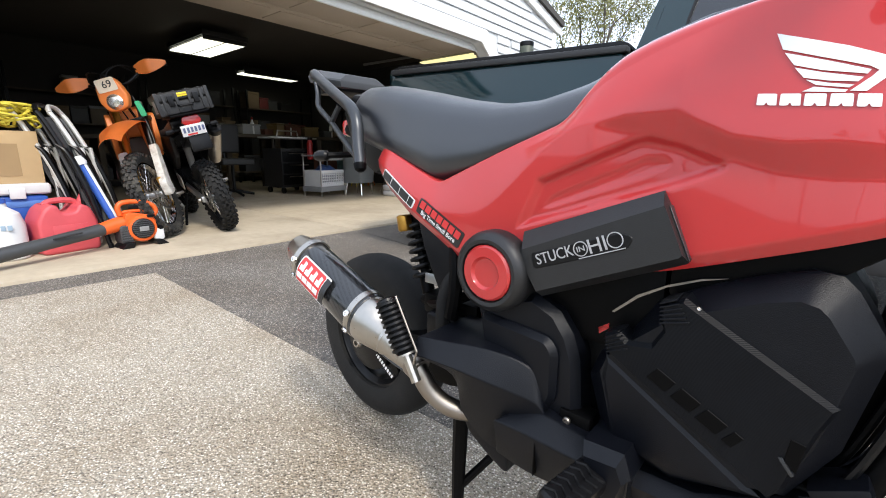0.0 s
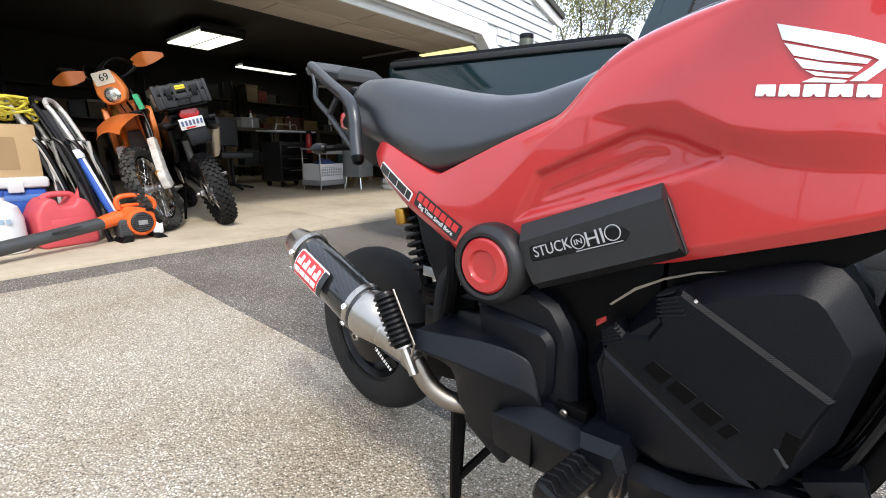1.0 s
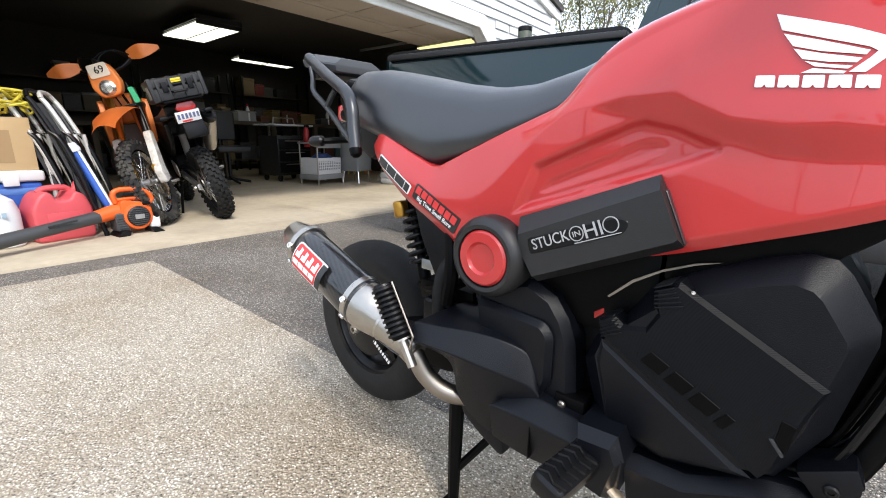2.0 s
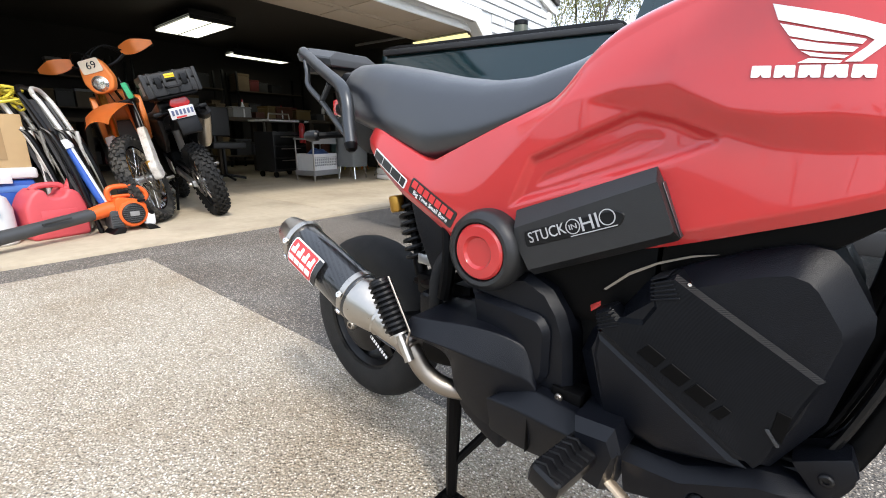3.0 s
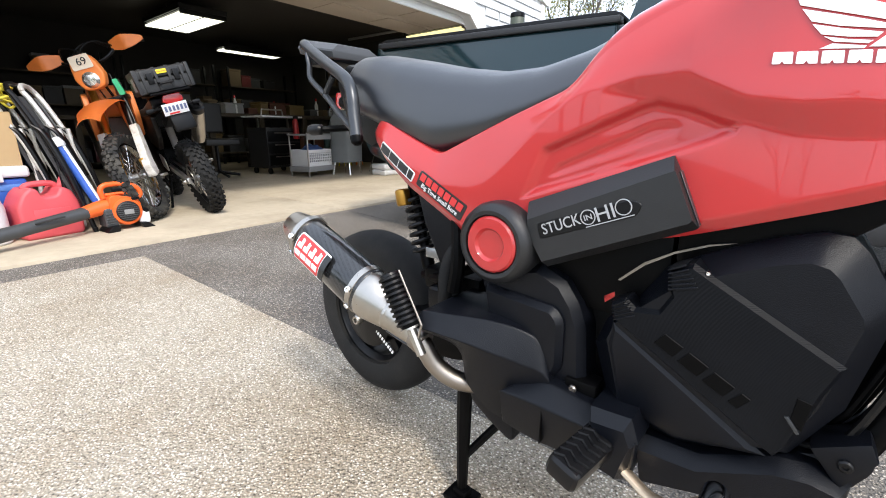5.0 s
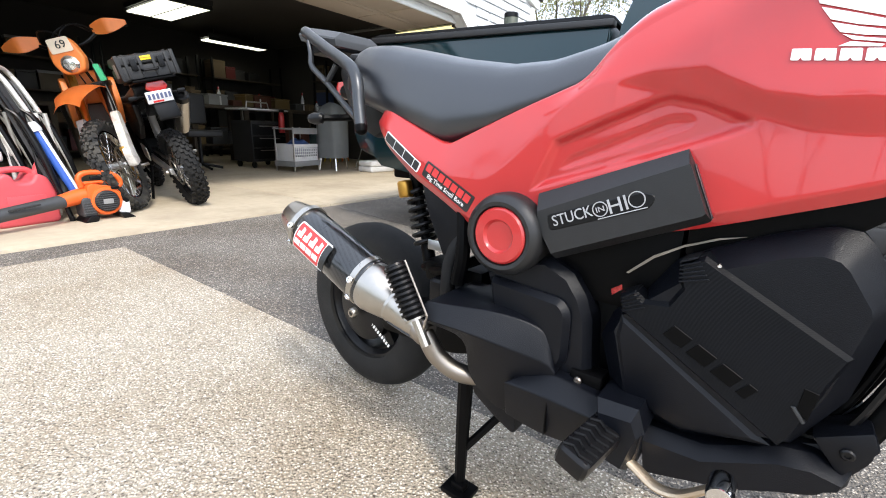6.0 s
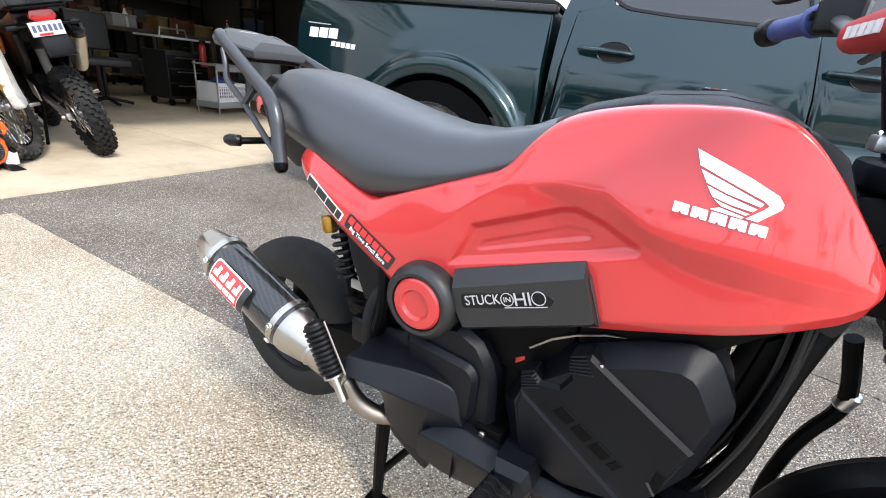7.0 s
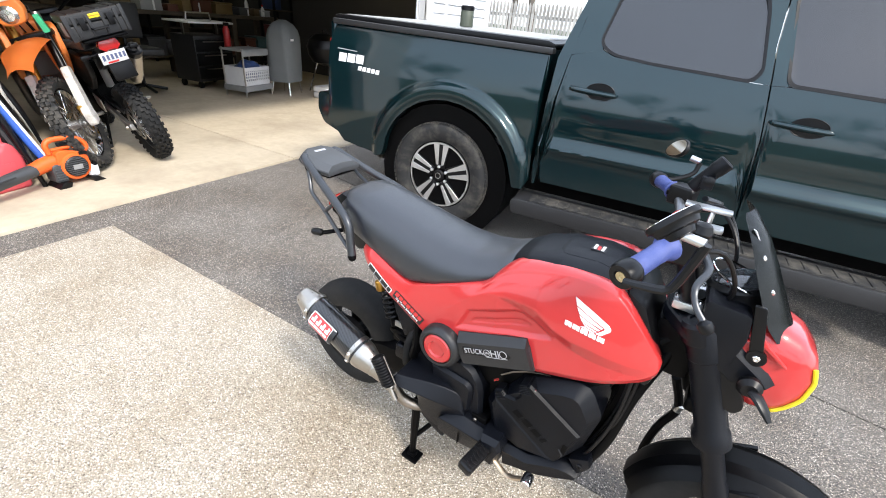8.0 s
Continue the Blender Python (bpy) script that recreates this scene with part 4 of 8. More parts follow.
for k in range(10):
    h = 0.002 + k * 0.0085
    prof += [(0.0175, h), (0.0205, h + 0.0012), (0.0205, h + 0.005), (0.0165, h + 0.0062)]
peg = part("pillion_footrest", lathe([(0.012, -0.004), (0.017, -0.002)] + prof + [(0.014, 0.090)], 20, pa, pb), BLACK_SAT, bike, "ribbed black rubber pillion footrest folded up", 50)
part("footrest_pin", tube([pa - pd * 0.004 + Vector((0.02, 0.004, 0.008)), pb + Vector((0.022, 0.004, 0.006)), pb + pd * 0.03], 0.002, 8), DULL_STEEL, peg)
part("footrest_plate", merge(lathe([(0.018, 0), (0.018, 0.003)], 16, pb + pd * 0.002, pb + pd), tube([pb, pb + pd * 0.05], 0.008, 10)), STEEL, peg)

# engine unit: stacked black covers
def inset_poly(poly, d):
    """The polygon drawn in by d on every side."""
    area = sum(a[0] * b[1] - b[0] * a[1] for a, b in zip(poly, poly[1:] + poly[:1]))
    sg = 1 if area > 0 else -1
    out = []
    for k in range(len(poly)):
        p, a, b = Vector(poly[k]), Vector(poly[k - 1]), Vector(poly[(k + 1) % len(poly)])
        u, v = (p - a).normalized(), (b - p).normalized()
        n = (Vector((-u.y, u.x)) + Vector((-v.y, v.x))) * sg
        n = n.normalized() / max(0.5, math.sqrt((1 + u.dot(v)) / 2))
        out.append(tuple(p + n * d))
    return out


def shell(outline, inner, face, drop, back):
    """A moulded cover: outline at the back, its rim drop behind the face, and the inner outline on the face."""
    return loft([[(x, back, z) for x, z in outline], [(x, face(x) + drop, z) for x, z in outline], [(x, face(x), z) for x, z in inner]])


def ridged(top, edge, low, back):
    """A moulded cover of two facets that meet at an edge; top, edge and low are lines of (x, y, z)."""
    n = 5
    rows = [spline(line, n) for line in (top, edge, low)]
    rows = [[(x, back, z) for x, y, z in rows[0]]] + rows + [[(x, back, z) for x, y, z in rows[2]]]
    bm = bmesh.new()
    V = [[bm.verts.new(p) for p in r] for r in rows]
    for a, b in zip(V, V[1:]):
        for k in range(len(a) - 1):
            bm.faces.new((a[k], a[k + 1], b[k + 1], b[k]))
    bm.faces.new([r[0] for r in V])
    bm.faces.new([r[-1] for r in V][::-1])
    bmesh.ops.recalc_face_normals(bm, faces=bm.faces)
    return bevelled(bm, 0.004, 3, 24)


part("transmission_cover", ridged([(0.362, -0.226, 0.412), (0.405, -0.212, 0.412), (0.471, -0.190, 0.413), (0.523, -0.172, 0.404), (0.548, -0.163, 0.386), (0.562, -0.160, 0.349)],
                                  [(0.358, -0.248, 0.390), (0.439, -0.226, 0.381), (0.487, -0.209, 0.370), (0.528, -0.190, 0.358), (0.556, -0.176, 0.348), (0.570, -0.170, 0.335)],
                                  [(0.358, -0.230, 0.376), (0.420, -0.205, 0.354), (0.428, -0.186, 0.280), (0.478, -0.176, 0.238), (0.525, -0.168, 0.250), (0.562, -0.166, 0.300)], -0.09), BLACK_TEX, bike, "black grained belt cover", 28)
REAR = [(0.420, 0.457), (0.440, 0.480), (0.527, 0.503), (0.568, 0.485), (0.590, 0.455), (0.603, 0.420), (0.612, 0.326), (0.540, 0.318), (0.446, 0.388)]
part("rear_case", bevelled(shell(REAR, inset_poly(REAR, 0.010), lambda x: -0.150, 0.014, -0.06), 0.006, 3, 20), BLACK_TEX, bike, "black grained case behind the belt cover", 30)
RIDGE = rounded([(0.436, 0.458), (0.458, 0.456), (0.563, 0.448), (0.577, 0.430), (0.578, 0.350), (0.556, 0.325), (0.450, 0.385)], 0.016, 4)
part("case_ridge", bevelled(shell(RIDGE, inset_poly(RIDGE, 0.008), lambda x: -0.164, 0.010, -0.12), 0.0, 2, 20), BLACK_TEX, bike, "", 30)
part("swing_case", prism(rounded([(0.10, 0.275), (0.16, 0.31), (0.30, 0.33), (0.42, 0.40), (0.46, 0.28), (0.30, 0.225), (0.08, 0.215)], 0.02, 2), -0.07, 0.10, 0.012), BLACK_DEEP, bike, "black swing case")
part("lower_case", prism(rounded([(0.405, 0.32), (0.50, 0.31), (0.512, 0.200), (0.502, 0.198), (0.468, 0.214), (0.425, 0.240)], 0.012, 2), -0.170, -0.05, 0.008), BLACK_TEX, bike, "black lower case", 30)
sill = part("step_housing", ridged([(0.528, -0.172, 0.323), (0.568, -0.170, 0.333), (0.620, -0.168, 0.327), (0.697, -0.168, 0.324)], [(0.499, -0.200, 0.308), (0.566, -0.200, 0.310), (0.650, -0.200, 0.309), (0.703, -0.200, 0.315)], [(0.500, -0.188, 0.243), (0.558, -0.186, 0.236), (0.625, -0.184, 0.242), (0.698, -0.184, 0.252)], -0.08), BLACK_TEX, bike, "black grained footrest housing", 28)
part("housing_seam", slab((0.571, -0.1985, 0.246), (0.5722, -0.17, 0.302)), BLACK_DEEP, sill)
bracket = part("footrest_bracket", bevelled(shell([(0.640, 0.340), (0.693, 0.344), (0.704, 0.312), (0.697, 0.282), (0.690, 0.249), (0.650, 0.254)], [(0.647, 0.326), (0.688, 0.330), (0.697, 0.310), (0.690, 0.284), (0.684, 0.257), (0.656, 0.262)], lambda x: -0.206, 0.014, -0.12), 0.003, 2, 22), BLACK_TEX, bike, "black footrest bracket", 30)
FOOT = pose(0.657, -0.196, 0.297, 0, 14, -8)
foot = part("rider_footrest", moved(slab((-0.022, -0.094, -0.016), (0.022, 0.016, 0.016), 0.011, 3), FOOT), BLACK_SAT, bike, "ribbed black rubber rider's footrest", 35)
for k in range(7):
    y = -0.085 + 0.0135 * k
    part("footrest_rib", moved(tube([(-0.019, y, 0.0155), (-0.007, y + 0.006, 0.0175), (0.005, y - 0.001, 0.0175), (0.019, y + 0.005, 0.0155)], 0.0026, 6), FOOT), BLACK_SAT, foot)
GUARD = [(0.695, 0.300), (0.766, 0.303), (0.840, 0.335), (0.870, 0.338), (0.903, 0.328), (0.902, 0.311), (0.860, 0.285), (0.800, 0.258), (0.705, 0.228)]
GUARD_IN = [(0.698, 0.286), (0.766, 0.290), (0.838, 0.322), (0.868, 0.326), (0.894, 0.320), (0.892, 0.312), (0.858, 0.293), (0.800, 0.266), (0.706, 0.240)]
part("under_rail", bevelled(shell(GUARD, GUARD_IN, lambda x: -0.168 + 0.12 * max(0, x - 0.76), 0.020, -0.08), 0.006, 3, 20), BLACK_TEX, bike, "black lower guard sweeping to the frame", 30)
part("belly_guard", prism(rounded([(0.66, 0.30), (0.84, 0.33), (0.916, 0.365), (0.920, 0.345), (0.886, 0.275), (0.80, 0.235), (0.66, 0.225)], 0.012, 2), -0.12, 0.10, 0.012), BLACK_TEX, bike, "black belly guard", 30)
# the pedal steel's warm base colour mimics the tan ground reflected in it
pedal = part("brake_pedal", tube([(0.680, -0.188, 0.268), (0.700, -0.192, 0.260), (0.728, -0.200, 0.252), (0.754, -0.204, 0.260), (0.778, -0.210, 0.286), (0.788, -0.212, 0.298)], 0.0085, 10, 5, 0.6), material("warm_plated_steel", (0.55, 0.44, 0.32), 0.38, 0.9, 0.12, 40), bike, "steel brake pedal, its warm tint painting the ground's reflection")
part("pedal_tip", lathe([(0.013, -0.018), (0.0145, -0.014), (0.0145, 0.014), (0.013, 0.018)], 16, (0.793, -0.222, 0.305), (0.797, -1.2, 0.305)), CHROME, pedal)

# main engine shroud
SHROUD = [(0.615, 0.400), (0.628, 0.440), (0.664, 0.479), (0.694, 0.529), (0.734, 0.555), (0.792, 0.583), (0.834, 0.597), (0.857, 0.594), (0.870, 0.581), (0.898, 0.535), (0.900, 0.516), (0.883, 0.410), (0.847, 0.335), (0.735, 0.289), (0.646, 0.304)]
SHROUD_IN = [(0.640, 0.425), (0.648, 0.450), (0.678, 0.482), (0.710, 0.513), (0.7485, 0.537), (0.801, 0.5615), (0.828, 0.5695), (0.8430, 0.566), (0.8515, 0.558), (0.8745, 0.523), (0.8772, 0.512), (0.861, 0.420), (0.838, 0.355), (0.737, 0.322), (0.664, 0.342)]
shroud = part("engine_shroud", bevelled(loft([[(x, y, z) for x, z in r] for r, y in ((SHROUD, -0.03), (SHROUD, -0.126), (SHROUD_IN, -0.158))]), 0.005, 3, 16), BLACK_TEX, bike, "black grained engine shroud with facets and an embossed mark", 30)
FACE = [(0.645, 0.458), (0.641, 0.480), (0.659, 0.490), (0.672, 0.480), (0.680, 0.481), (0.699, 0.484), (0.710, 0.506), (0.705, 0.520), (0.704, 0.538), (0.729, 0.550), (0.746, 0.540), (0.873, 0.470), (0.862, 0.436), (0.845, 0.365), (0.833, 0.345)]
part("shroud_face", bevelled(shell(FACE, inset_poly(FACE, 0.0045), lambda x: -0.1655, 0.0075, -0.13), 0.0012, 1, 18), BLACK_RIB, shroud, "finely ribbed raised face", 30)
part("shroud_lower_face", bevelled(shell([(0.646, 0.452), (0.828, 0.341), (0.735, 0.318), (0.664, 0.338), (0.642, 0.420)], [(0.651, 0.442), (0.810, 0.343), (0.736, 0.325), (0.669, 0.344), (0.649, 0.420)], lambda x: -0.1610, 0.004, -0.13), 0.001, 1, 18), BLACK_TEX, shroud, "", 30)
for k in range(6):
    part("shroud_rib", prism([(0.704 + 0.0005 * k, 0.5400 - 0.0048 * k), (0.722 + 0.003 * k, 0.5490 - 0.0048 * k), (0.722 + 0.003 * k, 0.5465 - 0.0048 * k), (0.704 + 0.0005 * k, 0.5375 - 0.0048 * k)], -0.1675, -0.13, 0.0006, 1), BLACK_TEX, shroud)
for k in range(5):
    part("shroud_rib", prism([(0.644 + 0.001 * k, 0.4775 - 0.0044 * k), (0.662 + 0.003 * k, 0.4900 - 0.0044 * k), (0.662 + 0.003 * k, 0.4878 - 0.0044 * k), (0.644 + 0.001 * k, 0.4752 - 0.0044 * k)], -0.1675, -0.13, 0.0006, 1), BLACK_TEX, shroud)
f = strip_frame((0.705, 0.4535), (0.880, -0.475), (0.475, 0.880))
for k in range(4):
    a = 0.000 + 0.032 * k
    part("embossed_block", prism([f(a, -0.0115), f(a + 0.0255 - 0.014 * (k == 3), -0.0115), f(a + 0.0275 - 0.014 * (k == 3), 0.0075), f(a + 0.003, 0.0075)], -0.1670, -0.16, 0.0006, 1), BLACK_DEEP, shroud)
part("shroud_stud", bolt((0.744, -0.158, 0.5415), (0, -1, 0), 0.003, 0.005), CHROME, shroud)
# thin black plate on the face paints the shade of a small recess
part("shroud_notch", prism([(0.8420, 0.4270), (0.8551, 0.4245), (0.8510, 0.3900), (0.8400, 0.4010)], -0.1664, -0.16, 0.0005, 1), BLACK_DEEP, shroud)
# grey sliver stands in for a smooth highlight on the plastic
part("notch_edge", prism([(0.8345, 0.4020), (0.8385, 0.4035), (0.8505, 0.3875), (0.8475, 0.3850)], -0.1672, -0.16, 0.0012, 2), GUNMETAL, shroud, "grey sliver painting the highlight beside the notch")
part("warning_label", prism([(0.618, 0.470), (0.632, 0.480), (0.633, 0.473), (0.620, 0.461)], -0.120, -0.10), LENS_RED, bike, "small red and white label")
part("heat_shield", prism([(0.636, 0.500), (0.666, 0.530), (0.700, 0.551), (0.735, 0.566), (0.762, 0.572), (0.735, 0.5635), (0.700, 0.548), (0.668, 0.527), (0.639, 0.499)], -0.1245, -0.1215), DULL_STEEL, bike, "thin bare metal strip under the tank")
# added black block that gives the gap below the tank its deep shade
part("tank_underside", merge(prism(rounded([(0.70, 0.60), (0.76, 0.66), (0.93, 0.70), (0.94, 0.672), (0.88, 0.612), (0.85, 0.585), (0.80, 0.545), (0.70, 0.53)], 0.01, 2), -0.119, 0.119, 0.008)), BLACK_DEEP, bike, "black filler added for the deep shade between tank and shroud")
part("engine_block", slab((0.60, -0.10, 0.29), (0.86, 0.11, 0.56), 0.03), BLACK_DEEP, bike, "dark engine behind the shroud")
part("air_box", slab((0.45, -0.12, 0.44), (0.70, 0.12, 0.60), 0.02), BLACK_DEEP, bike, "dark air box")
part("gear_case", slab((0.43, -0.10, 0.22), (0.66, 0.10, 0.46), 0.02), BLACK_DEEP, bike, "dark gear case")
part("left_shroud", prism(SHROUD, 0.03, 0.15, 0.014, 2), BLACK_TEX, bike, "black engine shroud on the far side", 30)

# frame, stand, shock
for s in (-1, 1):
    part("down_tube", tube([(0.985, s * 0.03, 0.74), (0.945, s * 0.072, 0.58), (0.926, s * 0.092, 0.43), (0.890, s * 0.10, 0.330), (0.80, s * 0.10, 0.262)], 0.015, 12, 5), BLACK_DEEP, bike, "black frame down tube")
    part("spine_tube", tube([(1.00, s * 0.025, 0.78), (0.85, s * 0.07, 0.66), (0.60, s * 0.09, 0.60), (0.40, s * 0.10, 0.58), (0.12, s * 0.08, 0.72), (-0.03, s * 0.06, 0.76)], 0.015, 10, 4), BLACK_DEEP, bike)
for k, (dx, dy) in enumerate(((0.025, -0.11), (0.038, -0.085), (0.02, -0.07), (0.045, -0.06))):
    part("control_cable", tube([(0.905 + dx, dy, 0.68), (0.912 + dx * 0.7, dy - 0.01, 0.56), (0.893 + dx * 0.7, dy - 0.01, 0.44), (0.862 + dx * 0.6, dy, 0.35), (0.80, dy + 0.02, 0.34)], 0.0045, 8, 5), BLACK_SAT, bike)
part("bracket_block", prism([(0.862, 0.360), (0.908, 0.388), (0.917, 0.368), (0.893, 0.322)], -0.14, -0.09, 0.004), BLACK_TEX, bike)
part("bracket_bolt", bolt((0.893, -0.140, 0.354), (0, -1, 0), 0.007, 0.004), BLACK_SAT, bike)
stand = part("centre_stand", merge(tube([(0.393, -0.145, 0.250), (0.393, -0.148, 0.16), (0.395, -0.153, 0.045), (0.396, -0.155, 0.014)], [0.015, 0.014, 0.011, 0.010], 10, 4), tube([(0.388, 0.145, 0.262), (0.405, 0.155, 0.045), (0.412, 0.158, 0.014)], [0.015, 0.011, 0.010], 10, 4), tube([(0.465, -0.10, 0.195), (0.395, -0.15, 0.09)], 0.008, 8), tube([(0.47, 0.10, 0.22), (0.402, 0.15, 0.09)], 0.008, 8), tube([(0.39, -0.145, 0.25), (0.39, 0.145, 0.25)], 0.012, 10)), BLACK_DEEP, bike, "black tubular centre stand")
for s in (-1, 1):
    part("stand_foot", merge(slab((0.368, s * 0.157 - 0.024, 0.001), (0.428, s * 0.157 + 0.024, 0.012), 0.004), slab((0.383, s * 0.157 - 0.012, 0.008), (0.413, s * 0.157 + 0.012, 0.026), 0.006)), BLACK_DEEP, stand)
part("stand_pivot", merge(bolt((0.386, -0.160, 0.262), (0, -1, 0), 0.011, 0.010)), STEEL, stand)
part("side_stand", tube([(1.020, 0.045, 0.600), (1.056, 0.075, 0.490), (1.040, 0.088, 0.410), (1.030, 0.092, 0.350), (1.026, 0.096, 0.260), (1.041, 0.100, 0.180)], 0.011, 10, 5), BLACK_DEEP, bike, "black side stand folded forward")
part("stand_cap", lathe([(0.009, -0.016), (0.0125, -0.012), (0.013, 0.012), (0.010, 0.016)], 18, (1.057, 0.074, 0.494), (1.044, 0.086, 0.43)), ALLOY, bike, "pale plated stand joint")
part("stand_hook", moved(torus(0.014, [(0.0025 * math.cos(a), 0.0025 * math.sin(a)) for a in np.linspace(0, 2 * math.pi, 7)[:-1]], 20), pose(1.030, 0.100, 0.172)), BLACK_DEEP, bike)
part("frame_bolt", bolt((0.600, -0.158, 0.332), (0, -1, 0), 0.006, 0.005), DULL_STEEL, bike)
part("frame_tab", slab((0.585, -0.155, 0.315), (0.632, -0.12, 0.345), 0.004), BLACK_DEEP, bike)
SA, SBm = Vector((0.178, -0.055, 0.600)), Vector((0.228, -0.06, 0.415))
sd = (SBm - SA).normalized()
shock = part("rear_shock", lathe([(0.012, 0), (0.013, 0.03), (0.010, 0.04), (0.010, 0.15), (0.014, 0.16), (0.014, 0.19)], 16, SA, SBm), BLACK_DEEP, bike, "coil-over rear shock with a gold reservoir")
coil = []
for k in range(121):
    a = k / 120
    t = a * 7.2 * 2 * math.pi
    s = Vector((0, 1, 0))
    u = sd.cross(s).normalized()
    coil.append(SA + sd * (0.035 + 0.125 * a) + 0.024 * (math.cos(t) * s + math.sin(t) * u))
part("shock_spring", tube(coil, 0.0045, 8), BLACK_SAT, shock)
part("shock_reservoir", lathe([(0.013, 0), (0.0155, 0.003), (0.0155, 0.030), (0.013, 0.034), (0.010, 0.034)], 20, (0.172, -0.080, 0.580), (0.186, -0.082, 0.52)), GOLD, shock)
part("rear_linkage", merge(tube([(0.215, -0.06, 0.40), (0.30, -0.10, 0.42), (0.38, -0.09, 0.46)], 0.010, 8, 3), tube([(0.36, -0.13, 0.56), (0.37, -0.14, 0.48), (0.36, -0.14, 0.42)], 0.013, 10, 3), tube([(0.24, -0.08, 0.45), (0.33, -0.10, 0.50)], 0.006, 8), slab((0.24, -0.09, 0.385), (0.38, -0.03, 0.43), 0.01)), BLACK_DEEP, bike, "black rear linkage and hoses")
part("frame_plate", prism([(0.25, 0.60), (0.40, 0.555), (0.385, 0.505), (0.34, 0.478), (0.31, 0.455), (0.292, 0.49), (0.272, 0.53)], -0.120, -0.095, 0.004), BLACK_TEX, bike, "black frame plate")
part("breather_hose", tube([(0.410, -0.115, 0.535), (0.375, -0.120, 0.505), (0.348, -0.126, 0.485), (0.334, -0.130, 0.445), (0.331, -0.130, 0.400), (0.325, -0.120, 0.355)], 0.0135, 12, 5), RUBBER, bike, "thick black rubber hose")
part("inner_tray", slab((0.270, -0.115, 0.345), (0.430, -0.050, 0.402), 0.012, 3), BLACK_TEX, bike, "black inner mudguard tray")
for y in (-0.060, 0.045):
    part("frame_gusset", prism([(0.912, 0.600), (0.955, 0.640), (0.952, 0.560), (0.935, 0.470), (0.905, 0.380), (0.880, 0.340), (0.860, 0.345), (0.885, 0.440), (0.905, 0.520)], y, y + 0.015, 0.004), BLACK_DEEP, bike, "black frame gusset")
part("linkage_plate", merge(slab((0.255, -0.10, 0.455), (0.32, -0.095, 0.475), 0.002)), ALLOY, bike)

# front end
steer = Vector((0.98, 0.0, 0.83))
for s in (-1, 1):
    y = s * 0.078
    top, axle = Vector((1.008, y, 0.835)), Vector((1.252, y, 0.236))
    d = (axle - top).normalized()
    L = (axle - top).length
    leg = part("fork_leg", lathe([(0.020, -0.004), (0.030, 0.002), (0.0335, 0.012), (0.0335, 0.075), (0.0315, 0.078), (0.0315, 0.250), (0.038, 0.262), (0.039, 0.290), (0.029, 0.298), (0.023, 0.302), (0.024, 0.40), (0.027, 0.41), (0.027, L), (0.015, L + 0.015)], 24, top, axle), BLACK_TEX, bike, "black shrouded fork leg", 30)
yoke = part("top_yoke", merge(prism(rounded([(0.935, -0.040), (0.965, -0.085), (0.985, -0.108), (1.020, -0.112), (1.036, -0.085), (1.048, -0.03), (1.048, 0.03), (1.036, 0.085), (1.020, 0.112), (0.985, 0.108), (0.965, 0.085), (0.935, 0.040)], 0.014, 3), 0.800, 0.832, 0.009, 3, axis="z"), *[lathe([(0.034, 0), (0.0355, 0.004), (0.0355, 0.040), (0.030, 0.047), (0.016, 0.049), (0.014, 0.045), (0.0, 0.045)], 28, (1.016, s_ * 0.078, 0.798), (0.998, s_ * 0.078, 0.846)) for s_ in (-1, 1)]), BLACK_TEX, bike, "black cast steering yoke", 30)
part("lower_yoke", slab((1.04, -0.085, 0.615), (1.10, 0.085, 0.655), 0.014, 3), BLACK_DEEP, bike)
part("steering_column", merge(lathe([(0.03, 0), (0.03, 0.24)], 16, (0.975, 0, 0.85), (1.06, 0, 0.63)), slab((0.93, -0.05, 0.66), (1.03, 0.05, 0.80), 0.02)), BLACK_DEEP, bike)
for s in (-1, 1):
    riser = part("bar_riser", lathe([(0.015, 0), (0.0165, 0.004), (0.0165, 0.110), (0.018, 0.114), (0.018, 0.134), (0.013, 0.142)], 18, (0.972, s * 0.045, 0.850), (0.926, s * 0.045, 0.972)), BLACK_SAT, bike, "black handlebar riser post")
    part("riser_clamp", slab((0.945, s * 0.045 - 0.020, 0.838), (1.0, s * 0.045 + 0.020, 0.858), 0.005), ALLOY, riser, "bare alloy clamp")
    for bx_ in (0.952, 0.993):
        part("clamp_bolt", bolt((bx_, s * 0.045, 0.857), (0, 0, 1), 0.005, 0.006), CHROME, riser)
BAR = [(0.870, -0.340, 1.024), (0.906, -0.250, 1.044), (0.930, -0.17, 1.030), (0.935, -0.10, 0.998), (0.929, -0.04, 0.977), (0.922, 0.02, 0.971), (0.903, 0.10, 0.967), (0.890, 0.15, 0.985), (0.870, 0.20, 1.000), (0.822, 0.290, 0.994)]
bar = part("handlebar", tube(BAR, 0.011, 12, 4), GREY_BAR, bike, "satin grey handlebar with blue grips")
pad_pts = [(0.926, -0.010, 0.974), (0.922, 0.02, 0.971), (0.912, 0.060, 0.969), (0.901, 0.110, 0.969)]
bar_pad = part("bar_pad", tube(pad_pts, [0.021, 0.0235, 0.0235, 0.021], 16, 4), RED_CLOTH, bar, "red padded cloth sleeve round the handlebar", 50)
for k in range(5):
    y = 0.018 + 0.015 * k
    part("pad_mark", moved(slab((-0.0012, -0.0055, -0.007), (0.0012, 0.0055, 0.007)), pose(0.9215 - 0.235 * (y - 0.02) - 0.0225, y - 0.006, 0.968, 0, 0, 13)), WHITE_DECAL, bar_pad)
